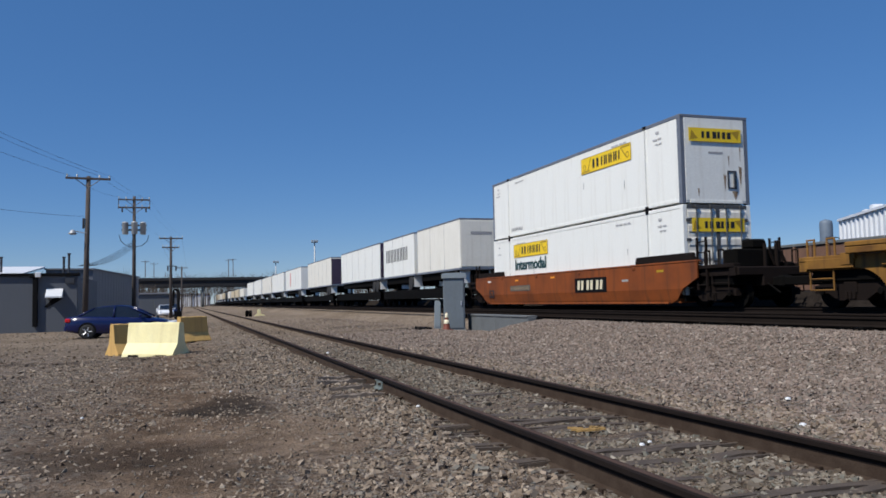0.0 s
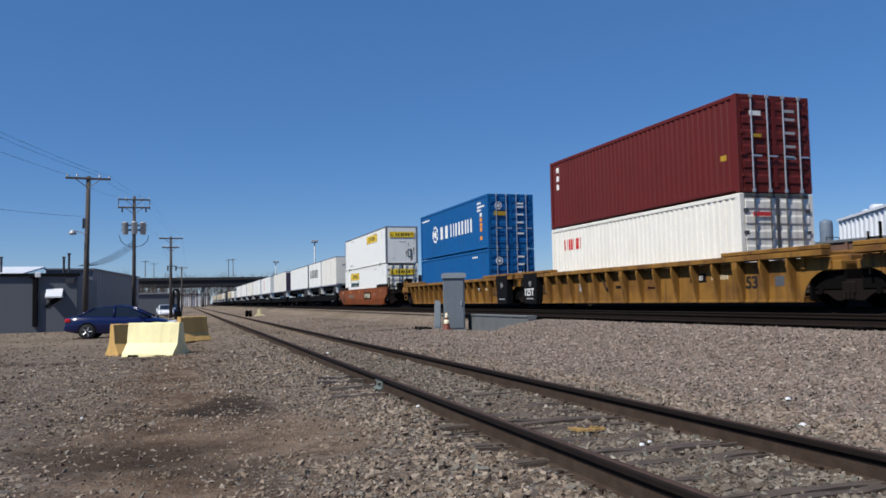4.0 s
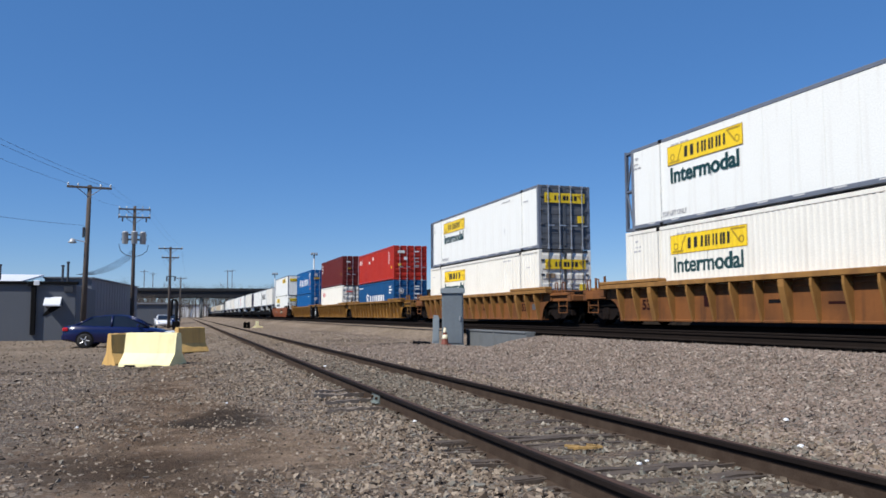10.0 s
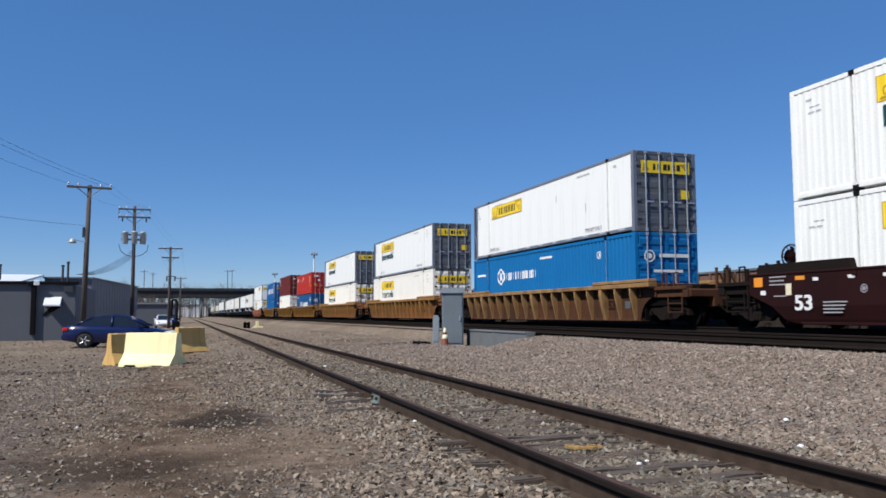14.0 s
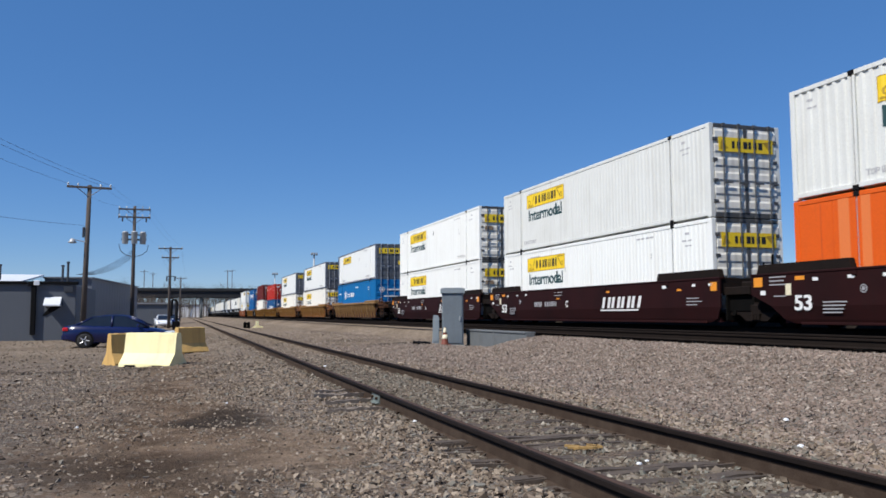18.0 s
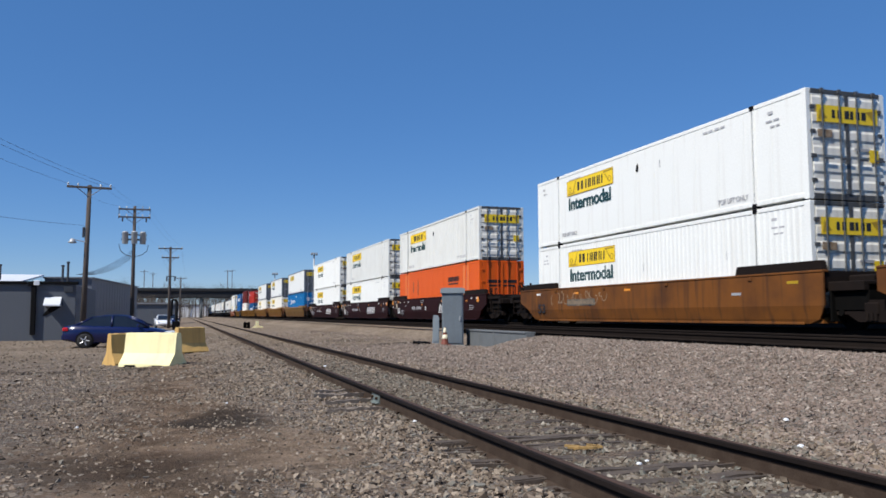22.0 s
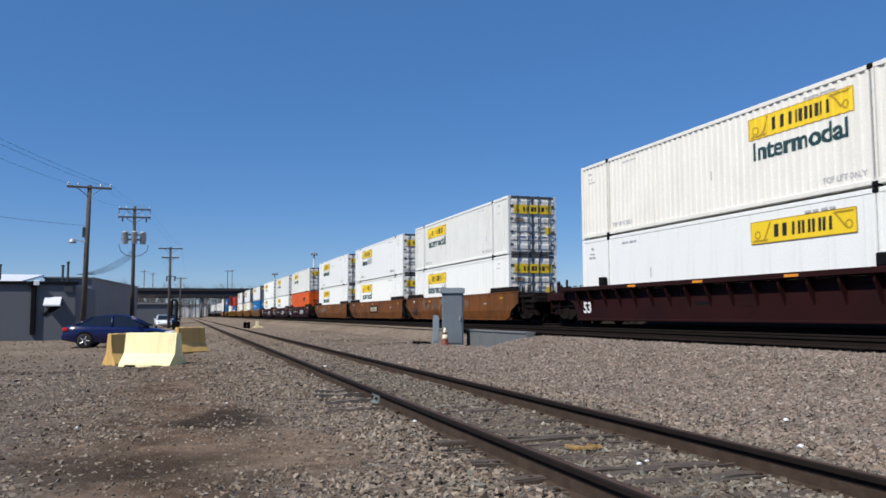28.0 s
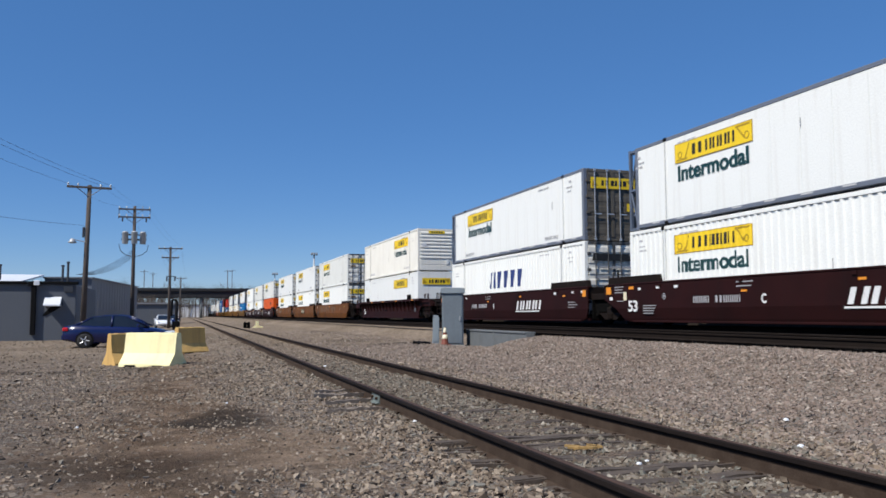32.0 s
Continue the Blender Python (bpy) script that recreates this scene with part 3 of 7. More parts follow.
def container(L, H, style, wall, rail, end, endmat, label, seams=True, nose=False, lowrail=None):
    """A box container on an Empty at its base; its doors look to -y and the side that is seen to -x."""
    c = thing("shipping_container", Matrix(), label, "container", "containers on the train")
    h = L / 2
    if style != "smooth":
        pitch, deep = (0.28, 0.036) if style == "corr" else (0.22, 0.014)
        RIBS[c.name] = (-h + 0.16, (L - 0.28) / max(2, round((L - 0.28) / pitch)), deep, 0.010)
    part("body", shared(("body", L, H, style, wall.name), lambda: Shape().box(-W2 + 0.075, -h + 0.06, 0.12, W2 - 0.02, h - 0.02, H - 0.02, 0.01).mesh("body", wall)), c)
    if style == "corr":
        part("side_panel", shared(("corr", L, H, wall.name), lambda: corrugated(-h + 0.16, h - 0.12, 0.15, H - 0.11, -W2 + 0.012).mesh("side_panel", wall)), c)
    elif style == "fine":
        part("side_panel", shared(("fine", L, H, wall.name), lambda: corrugated(-h + 0.16, h - 0.12, 0.15, H - 0.11, -W2 + 0.010, 0.22, 0.014).mesh("side_panel", wall)), c)
    else:
        n = 14 if L > 13 else 10
        st = (L - 0.28) / n
        sheet = shared(("sheet", L, H, wall.name), lambda: Shape().box(-W2 + 0.014, 0, 0.15, -W2 + 0.08, st - 0.007, H - 0.11, 0.003).mesh("side_sheet", wall))
        for i in range(n):
            part("side_sheet", sheet, c, at=(0, -h + 0.15 + i * st, 0))
    low = lowrail or (wall if style != "smooth" else rail)
    part("top_rail", shared(("toprail", L, H, rail.name), lambda: Shape().box(-W2, -h, H - 0.12, -W2 + 0.09, h, H, 0.012).box(W2 - 0.09, -h, H - 0.12, W2, h, H, 0.012).mesh("top_rail", rail)), c)
    part("bottom_rail", shared(("lowrail", L, low.name), lambda: Shape().box(-W2, -h, 0.05, -W2 + 0.09, h, 0.18, 0.012).box(W2 - 0.09, -h, 0.05, W2, h, 0.18, 0.012).box(-W2 + 0.09, -h, 0.05, W2 - 0.09, h, 0.14).mesh("bottom_rail", low)), c)
    part("roof", shared(("roof", L, H, wall.name), lambda: Shape().box(-W2 + 0.09, -h, H - 0.05, W2 - 0.09, h, H - 0.01).mesh("roof", wall)), c)
    if low is GREYRAIL:
        for i in range(11):
            side_part("rail_mark", plate(0.42, 0.035, FADED, 0.004, "rail_mark"), c, -W2 - 0.001, h - 1.0 - 1.36 * i, 0.125)
    post = wall if rail is not GREYRAIL else GREYRAIL
    for y in (-h + 0.08, h - 0.08):
        for x in (-W2 + 0.075, W2 - 0.075):
            part("corner_post", shared(("post", H, post.name), lambda: Shape().box(-0.079, -0.084, -0.003, 0.079, 0.084, H + 0.003, 0.012).mesh("corner_post", post)), c, at=(x, y, 0))
    if seams and L > 13:
        cast = shared("casting", lambda: Shape().box(-0.02, -0.09, 0, 0.16, 0.09, 0.13, 0.01).mesh("corner_casting", BLACK))
        seam = shared(("seam", H, wall.name), lambda: Shape().box(-0.012, -0.10, 0.16, 0.03, -0.035, H - 0.12, 0.004).box(-0.012, 0.035, 0.16, 0.03, 0.10, H - 0.12, 0.004).mesh("lifting_post", wall))
        gap = shared(("seamgap", H), lambda: Shape().box(-0.004, -0.009, 0.16, 0.03, 0.009, H - 0.12).mesh("post_joint", GREYINK))
        for y in (-6.04, 6.04):
            part("lifting_post", seam, c, at=(-W2 + 0.004, y, 0))
            part("post_joint", gap, c, "thin grey joint line", at=(-W2 + 0.004, y, 0))
            part("corner_casting", cast, c, "black steel lifting casting", at=(-W2 + 0.0, y, H - 0.12))
            part("corner_casting", cast, c, "black steel lifting casting", at=(-W2 + 0.0, y, -0.004))
    # the end that is seen
    zt, zb = H - 0.12, 0.16
    if end == "door":
        frame_mat = ENDFRAME if endmat in (WHITE, CREAM) else endmat
        leafmat = ENDWHITE if endmat in (WHITE, CREAM) else endmat
        part("door_sill", shared(("sill", L, frame_mat.name), lambda: Shape().box(-W2 + 0.16, -h - 0.012, 0, W2 - 0.16, -h + 0.07, 0.15, 0.01).mesh("door_sill", frame_mat)), c)
        part("door_header", shared(("header", L, H, frame_mat.name), lambda: Shape().box(-W2 + 0.16, -h - 0.012, H - 0.13, W2 - 0.16, -h + 0.07, H, 0.01).mesh("door_header", frame_mat)), c)

        def leaf():
            n = 6
            deep = 0.016 if endmat in (DARKDOOR, BROWNDOOR) else 0.007 if endmat is ORANGE else 0.028
            st = (zt - zb) / n
            line = [(0.05, zb), (-0.005, zb)]
            for i in range(n):
                k = zb + i * st + st * 0.16
                line += [(-0.005, k), (-deep, k + st * .14), (-deep, k + st * .56), (-0.005, k + st * .70)]
            line += [(-0.005, zt), (0.05, zt)]
            return Shape().prism(line, "x", 0.012, W2 - 0.175).mesh("door", leafmat)
        # outline pairs are (y, z)
        for sgn in (-1, 1):
            d = part("door", shared(("leaf", H, endmat.name), leaf), c, at=(0, -h, 0) if sgn > 0 else (-W2 + 0.163, -h, 0))
            post_y = -0.055
            for k, x in enumerate((0.30, 0.86)):
                rod = part("lock_rod", shared(("rod", H, frame_mat.name), lambda: Shape().tube((0, 0, 0.03), (0, 0, H - 0.03), 0.022, n=6).box(-0.045, -0.03, 0.0, 0.045, 0.02, 0.10).box(-0.045, -0.03, H - 0.10, 0.045, 0.02, H).box(-0.02, -0.035, H * .36, 0.30, -0.012, H * .36 + 0.05).mesh("lock_rod", ORANGESEAM if endmat is ORANGE else GALV if endmat not in (WHITE, CREAM) else frame_mat)), d, "upright locking rod with handle", at=(x, post_y - 0.012, 0))
            part("door_edge", shared(("edge", H, frame_mat.name), lambda: Shape().box(-0.03, -0.03, zb, 0.03, 0.0, zt).mesh("door_edge", frame_mat)), d, at=(0.03 if sgn > 0 else W2 - 0.20, -0.006, 0))
            hinge = shared(("hinge", frame_mat.name), lambda: Shape().box(-0.09, -0.03, -0.05, 0.07, 0.01, 0.05, 0.008).mesh("hinge", frame_mat))
            for q in range(4):
                part("hinge", hinge, d, at=((W2 - 0.20) if sgn > 0 else 0.03, -0.012, H * (0.17 + 0.22 * q)))
    elif end == "nose":
        part("end_wall", shared(("nose", H, endmat.name), lambda: Shape().box(-W2 + 0.155, -0.012, 0.10, W2 - 0.155, 0.08, H - 0.10, 0.008).box(-W2 + 0.3, -0.022, 0.02, W2 - 0.3, 0.02, 0.12, 0.008).mesh("end_wall", endmat)), c, at=(0, -h, 0))
        part("end_header", shared(("nosehead", rail.name), lambda: Shape().box(-W2, -0.016, 0, W2, 0.08, 0.10, 0.01).mesh("end_header", rail)), c, at=(0, -h, H - 0.10))
    elif end == "ribs":
        part("end_wall", shared(("ribs", H, endmat.name), lambda: Shape().box(-W2 + 0.155, 0, 0.05, W2 - 0.155, 0.07, H - 0.05).mesh("end_wall", endmat)), c, "white end wall with horizontal ribs", at=(0, -h, 0))
        for i in range(8):
            part("end_rib", shared(("endrib", endmat.name), lambda: Shape().prism([(0, 0), (-0.05, 0.02), (-0.05, 0.10), (0, 0.17)], "x", -W2 + 0.2, W2 - 0.2).mesh("end_rib", endmat)), c, at=(0, -h, 0.86 + i * (H - 1.0) / 8))
        for z, k, d in ((0.08, 0.32, 0.03), (0.46, 0.34, 0.012)):
            part("end_rib", shared(("endplate", z), lambda: Shape().box(-W2 + 0.2, -d, 0, W2 - 0.2, 0.0, k, 0.005).mesh("end_rib", endmat)), c, at=(0, -h, z))
        part("end_logo_panel", plate(1.15, 0.20, YELLOW, 0.006, "end_logo_panel"), c, "small yellow panel with black bars", at=(-0.55, -h - 0.056, H - 0.34))
        for i in range(5):
            part("end_panel_bar", plate(0.09, 0.11, INK, 0.006, "end_panel_bar"), c, at=(-0.34 + 0.17 * i, -h - 0.062, H - 0.295))
        part("end_diamond", shared("enddiamond", lambda: Shape().prism([(0, -0.2), (0.2, 0), (0, 0.2), (-0.2, 0)], "y", -0.006, 0).mesh("end_diamond", MARK)), c, "white diamond placard", at=(-0.85, -h - 0.056, 1.78))
        part("document_box", shared("docbox", lambda: Shape().box(-0.1, -0.05, 0, 0.1, 0.0, 0.34, 0.01).mesh("document_box", WHITE)), c, at=(0.78, -h - 0.012, 0.46))
    if nose:
        def lattice():
            s = Shape()
            for x in (-W2 + 0.07, W2 - 0.07):
                s.box(x - 0.06, 0.36, 0.02, x + 0.06, 0.46, H, 0.01)
                s.tube((x, 0.02, 0.2), (x, 0.40, H * .5), 0.035, n=6).tube((x, 0.40, H * .5), (x, 0.02, H - 0.2), 0.035, n=6)
            for z in (0.06, H * .5, H - 0.07):
                s.box(-W2 + 0.02, 0.37, z - 0.05, W2 - 0.02, 0.45, z + 0.05)
                for x in (-W2 + 0.07, W2 - 0.07):
                    s.box(x - 0.04, 0.0, z - 0.04, x + 0.04, 0.38, z + 0.04)
            return s.mesh("nose_frame", NOSEGREY)
        part("nose_frame", shared(("lattice", H), lattice), c, "dark open steel frame on the nose", at=(0, h, 0))
    return c


def scroll_mark(k, width, height):
    """A curled corner of a painted ribbon: a slanting band and a small ring."""
    s = Shape()
    if k == 0:
        s.prism([(0.03, 0.03), (0.62, 0.03), (0.68, 0.09), (0.10, 0.09)], "y", -0.009, 0)
        s.prism([(0.50, 0.09), (0.57, 0.09), (0.80, height - 0.04), (0.73, height - 0.04)], "y", -0.009, 0)
        cx, cz = 0.26, 0.22
    else:
        s.prism([(width - 0.03, height - 0.03), (width - 0.66, height - 0.03), (width - 0.72, height - 0.09), (width - 0.10, height - 0.09)], "y", -0.009, 0)
        s.prism([(width - 0.66, height - 0.09), (width - 0.60, height - 0.09), (width - 0.28, 0.16), (width - 0.34, 0.13)], "y", -0.009, 0)
        cx, cz = width - 0.22, 0.20
    n, p, f = 14, [], []
    for d in (0, -0.009):
        for q in (0.075, 0.12):
            p += [(cx + q * math.cos(2 * math.pi * i / n), d, cz + q * math.sin(2 * math.pi * i / n)) for i in range(n)]
    for i in range(n):
        j = (i + 1) % n
        f += [(i, j, n + j, n + i), (2 * n + i, 3 * n + i, 3 * n + j, 2 * n + j), (n + i, n + j, 3 * n + j, 3 * n + i), (i, 2 * n + i, 2 * n + j, j)]
    return s.add(p, f)


def trade_panel(c, L, z, start, width=3.66, height=0.58, face=-W2):
    """The yellow panel with a darker corner at either end and a row of black bars."""
    y = L / 2 - start
    side_part("logo_panel", plate(width, height, YELLOW, 0.006, "logo_panel"), c, face - 0.001, y, z, "yellow panel with black bars")
    rim = shared(("rim", width, height), lambda: Shape().box(-0.015, -0.009, -0.02, width + 0.015, 0, 0.0).box(-0.015, -0.009, height, width + 0.015, 0, height + 0.02).box(-0.02, -0.009, -0.02, 0.0, 0, height + 0.02).box(width, -0.009, -0.02, width + 0.02, 0, height + 0.02).mesh("panel_rim", OCHRE))
    side_part("panel_rim", rim, c, face - 0.001, y, z)
    for k in (0, 1):
        side_part("panel_scroll", shared(("scroll", k, width, height), lambda: scroll_mark(k, width, height).mesh("panel_scroll", OCHRE)), c, face - 0.001, y, z)
    letter_row("panel_bar", c, 2, 0.62, 0.34, INK, face - 0.001, y - 0.86, z + 0.12, 0.03, 0.16, "", 0.010)
    letter_row("panel_bar", c, 4, 1.40, 0.34, INK, face - 0.001, y - 1.56, z + 0.12, 0.03, 0.14, "", 0.010)


def service_word(c, L, z, start, width=3.38, height=0.50, face=-W2, word="Intermodal"):
    side_text("lettering", word, L / 2 - start, L / 2 - start - width, z, z + height, face - 0.003, GREEN, c, "dark green lettering")


def small_print(c, L, H, seed, face=-W2):
    """Numbers and notices too small to read."""
    r = random.Random(seed)
    h = L / 2
    for y, z, w, k in ((h - 0.55, H - 0.75, 0.62, 0.09), (h - 0.60, H - 0.60, 0.5, 0.07), (h - 0.65, H - 0.42, 0.28, 0.11), (-h + 4.2, H - 0.34, 1.3, 0.10), (-h + 1.35, H - 0.42, 0.3, 0.13), (-h + 1.5, H - 0.62, 0.7, 0.08), (-h + 1.4, H - 0.78, 0.5, 0.07), (h - 3.0, H - 0.36, 1.2, 0.09)):
        if r.random() < 0.86:
            y += r.uniform(-0.1, 0.1)
            words = 1 if w < 0.4 else 2 if w < 0.8 else 4
            for q in range(words):
                step = w * 0.85 / words
                side_part("notice", barmesh(3, round(step * (0.8 - 0.12 * (q % 2)), 2), k * 0.9, PRINT, 0, 0.3, 0.004, seed % 3), c, face - 0.001, y - q * step, z)
    for a in (5.75, -4.45):
        if r.random() < 0.8:
            side_text("lift_notice", "TOP LIFT ONLY", a, a - 1.35, 0.30, 0.45, face - 0.002, PRINT, c, "small grey stencilled words")
    for y in (r.uniform(-2, 3.5), r.uniform(-6, -4)):
        side_part("scuff", plate(0.03, r.uniform(0.2, 0.34), GREYINK, 0.004, "scuff"), c, face - 0.001, y, r.uniform(0.9, 2.0), "dark scratch on the side")


def end_panel(c, L, z, face=0.0):
    """The same yellow panel on an end."""
    y = -L / 2 - face
    part("end_logo_panel", plate(2.0, 0.44, YELLOW, 0.006, "end_logo_panel"), c, "yellow panel with black bars", at=(-1.0, y - 0.05, z))
    for i in range(6):
        part("end_panel_bar", barmesh(1, 0.10 + 0.025 * (i % 3), 0.22, INK, 0.02, 0.0, 0.010, 4), c, at=(-0.52 + 0.185 * i + (0.05 if i > 1 else 0), y - 0.05, z + 0.11))
    for k, line in enumerate(([(0.04, 0.05), (0.34, 0.10), (0.10, 0.36)], [(1.96, 0.40), (1.62, 0.34), (1.86, 0.08)])):
        part("end_panel_scroll", shared(("endscroll", k), lambda: Shape().prism(line, "y", -0.009, 0).mesh("end_panel_scroll", OCHRE)), c, at=(-1.0, y - 0.05, z))


def ring_badge(c, r, z, y, mat, face=-W2, on_end=False, x=0.0):
    """A round badge: a ring with two uprights and a slanting bar."""
    def make():
        s = Shape()
        n = 20
        p = [((r * k) * math.cos(2 * math.pi * i / n), d, (r * k) * math.sin(2 * math.pi * i / n)) for d in (0, -0.006) for k in (0.78, 1.0) for i in range(n)]
        f = []
        for i in range(n):
            j = (i + 1) % n
            f += [(i, j, n + j, n + i), (2 * n + i, 3 * n + i, 3 * n + j, 2 * n + j), (n + i, n + j, 3 * n + j, 3 * n + i), (i, 2 * n + i, 2 * n + j, j)]
        s.add(p, f)
        s.lathe([(0.02 * r, 0.0), (r * .46, 0.0), (r * .46, -0.006), (0.02 * r, -0.006)], 12, "y")
        return s.mesh("badge", mat)
    me = shared(("badge", r, mat.name), make)
    if on_end:
        return part("badge", me, c, "round white badge", at=(x, y, z))
    return side_part("badge", me, c, face - 0.002, y, z, "round white badge")


# ---- train: wagons ----
HL = 8.45                        # half the length of a well
WS = 1.52                        # half the width over a well's sides


def bogie(parent, y):
    def frame_side():
        s = Shape()
        for x in (-1.06, 1.06):
            s.prism([(-1.15, 0.56), (-0.55, 0.72), (0.55, 0.72), (1.15, 0.56), (1.15, 0.36), (0.72, 0.38), (0.42, 0.20), (-0.42, 0.20), (-0.72, 0.38), (-1.15, 0.36)], "x", x - 0.09, x + 0.09)
        s.box(-1.2, -0.20, 0.36, 1.2, 0.20, 0.66, 0.03)
        for x in (-1.08, 1.08):
            for k in (-0.12, 0.0, 0.12):
                s.tube((x - 0.10, k, 0.24), (x - 0.10, k, 0.44), 0.05, n=6)
        # the frame's colour carries the shade under the sill
        return s.mesh("bogie", SHADEGRIME)
    b = part("bogie", shared("bogie", frame_side), parent, "grimy cast steel bogie darkened with painted shade", at=(0, y, 0))

    def axle():
        s = Shape().tube((-1.2, 0, 0), (1.2, 0, 0), 0.08, n=10)
        for g in (-1, 1):
            s.lathe([(0.10, 0.70 * g), (0.16, 0.76 * g), (0.36, 0.74 * g), (0.385, 0.69 * g), (0.445, 0.685 * g), (0.43, 0.72 * g), (0.42, 0.83 * g), (0.35, 0.835 * g), (0.16, 0.80 * g), (0.10, 0.86 * g)], 24, "x")
        return s.mesh("wheelset", NEARBLACK)
    for k in (-0.89, 0.89):
        w = part("wheelset", shared("wheelset", axle), b, at=(0, k, 0.42))
        WHEELS[k > 0].append(w)
    return b


WHEELS = {False: [], True: []}


def well_end(c, sgn, mat, dark, jointed, style, tall, wheel):
    """What stands between a well and its neighbour: platform, end sill, coupler, ladder, rails."""
    e0 = HL
    e1 = HL + (1.20 if jointed else 2.78)
    y0, y1 = (e0, e1) if sgn > 0 else (-e1, -e0)
    top = 1.28
    part("end_platform", shared(("plat", jointed, dark.name), lambda: Shape().box(-1.30, 0, top - 0.34, 1.30, e1 - e0, top - 0.10, 0.02).box(-0.45, -0.2, 0.62, 0.45, e1 - e0, 1.0, 0.03).box(-1.42, 0.0, 1.0, 1.42, 0.14, 1.46, 0.015).mesh("end_platform", dark)), c, at=(0, e0, 0) if sgn > 0 else (0, -e0, 0), turn=(0, 0, 0) if sgn > 0 else (0, 0, 180))
    # near-black sheet added in place of the shade under the platform
    part("end_bulkhead", shared("endbulk", lambda: Shape().box(-1.30, 0.0, 0.20, 1.30, 0.06, 0.99, 0.01).mesh("end_bulkhead", NEARBLACK)), c, "added black bulkhead that paints shade under the end platform", at=(0, e0 + 0.15 if sgn > 0 else -e0 - 0.15, 0), turn=(0, 0, 0 if sgn > 0 else 180))
    if jointed:
        # dark box added to fill the joint, where shade hides the bogie
        part("joint_casting", shared("jointcast", lambda: Shape().box(-1.18, 0.0, 0.45, 1.18, e1 - e0, 1.14, 0.04).mesh("joint_casting", NEARBLACK)), c, "dark joint casting that fills the shaded gap", at=(0, e0 if sgn > 0 else -e0, 0), turn=(0, 0, 0 if sgn > 0 else 180))
        part("bulkhead_box", shared(("bulk", dark.name), lambda: Shape().box(-0.9, 0.35, 0.9, 0.9, 1.1, 1.34, 0.04).mesh("bulkhead_box", dark)), c, at=(0, e0 if sgn > 0 else -e0, 0), turn=(0, 0, 0 if sgn > 0 else 180))
        part("grab_post", shared("grabpost", lambda: Shape().tube((-1.32, 0.45, 0.8), (-1.32, 0.45, 2.0), 0.035, n=6).tube((-1.32, 0.80, 0.8), (-1.32, 0.80, 1.8), 0.03, n=6).tube((-1.32, 0.45, 1.65), (-1.32, 0.80, 1.65), 0.025, n=6).tube((-1.32, 0.45, 1.35), (-1.32, 0.80, 1.35), 0.025, n=6).mesh("grab_post", NEARBLACK)), c, "dark upright grab posts", at=(0, e0 if sgn > 0 else -e0, 0), turn=(0, 0, 0 if sgn > 0 else 180))
        return
    flip = dict(at=(0, e0 if sgn > 0 else -e0, 0), turn=(0, 0, 0 if sgn > 0 else 180))
    # black blocks close the gaps over the bogie and stand in for shade
    part("bolster_plate", shared("bolsterplate", lambda: Shape().box(-1.22, 0.05, 0.66, 1.22, 2.46, 0.96, 0.03).box(-0.30, 0.0, 0.34, 0.30, 2.4, 0.66, 0.03).tube((-0.95, 0.2, 0.52), (-0.95, 2.5, 0.46), 0.05, n=6).tube((0.95, 0.2, 0.52), (0.95, 2.5, 0.46), 0.05, n=6).mesh("bolster_plate", NEARBLACK)), c, "bolster and draft sill blackened to fill the shaded gap", **flip)
    part("end_sill", shared(("sill", mat.name), lambda: Shape().box(-1.38, 2.45, 0.92, 1.38, 2.72, 1.20, 0.02).box(-1.40, 0.9, 1.18, -1.16, 2.7, 1.30, 0.015).box(1.16, 0.9, 1.18, 1.40, 2.7, 1.30, 0.015).mesh("end_sill", mat)), c, **flip)
    for x in (-1.34, 1.34):
        part("side_step", shared(("step", mat.name, x), lambda: sill_steps(x).mesh("side_step", mat)), c, "step iron under the sill", **flip)
    for x in (-1.34, 1.34):
        for y in (1.55, 2.2):
            part("grab_iron", shared(("grab", mat.name), lambda: Shape().tube((0, 0, 0), (0, 0, 0.55), 0.028, n=6).tube((0, 0.24, 0), (0, 0.24, 0.55), 0.028, n=6).tube((0, 0, 0.54), (0, 0.24, 0.54), 0.024, n=6).mesh("grab_iron", mat)), c, at=(x, (e0 + y) * sgn, 1.18))
    if style == "smooth":
        for x in (-1.36, 1.36):
            part("end_ladder", shared(("endladder", x, tall), lambda: end_ladder(x, 2.15 if tall else 1.65).mesh("end_ladder", SHADEGRIME)), c, "tall dark end ladder", **flip)
        gear = (lambda: Shape().box(-0.75, 1.55, 1.20, 0.85, 2.15, 1.75, 0.04).box(-0.30, 1.6, 1.75, 0.25, 2.1, 2.05, 0.06).box(-1.15, 1.3, 0.9, -0.8, 2.3, 1.35, 0.04).mesh("brake_gear_box", NEARBLACK)) if tall else (lambda: Shape().box(-0.75, 1.55, 1.15, 0.5, 2.15, 1.36, 0.04).box(-1.15, 1.3, 0.9, -0.8, 2.3, 1.25, 0.04).mesh("brake_gear_box", NEARBLACK))
        part("brake_gear_box", shared(("gearbox", tall), gear), c, "sooty brake gear darkened with painted shade", **flip)
    else:
        part("air_tank", shared("airtank", lambda: Shape().tube((-0.9, 1.1, 1.22), (0.9, 1.1, 1.22), 0.17, n=12).box(-0.6, 1.6, 1.14, 0.6, 2.3, 1.36, 0.03).mesh("air_tank", NEARBLACK)), c, "sooty air tank and valve darkened with painted shade", **flip)
        part("end_skirt", shared(("skirt", mat.name), lambda: Shape().box(-1.42, 0.95, 0.98, -1.36, 2.45, 1.22, 0.01).box(-1.44, 1.0, 1.05, -1.40, 1.3, 1.34, 0.01).mesh("end_skirt", mat)), c, **flip)
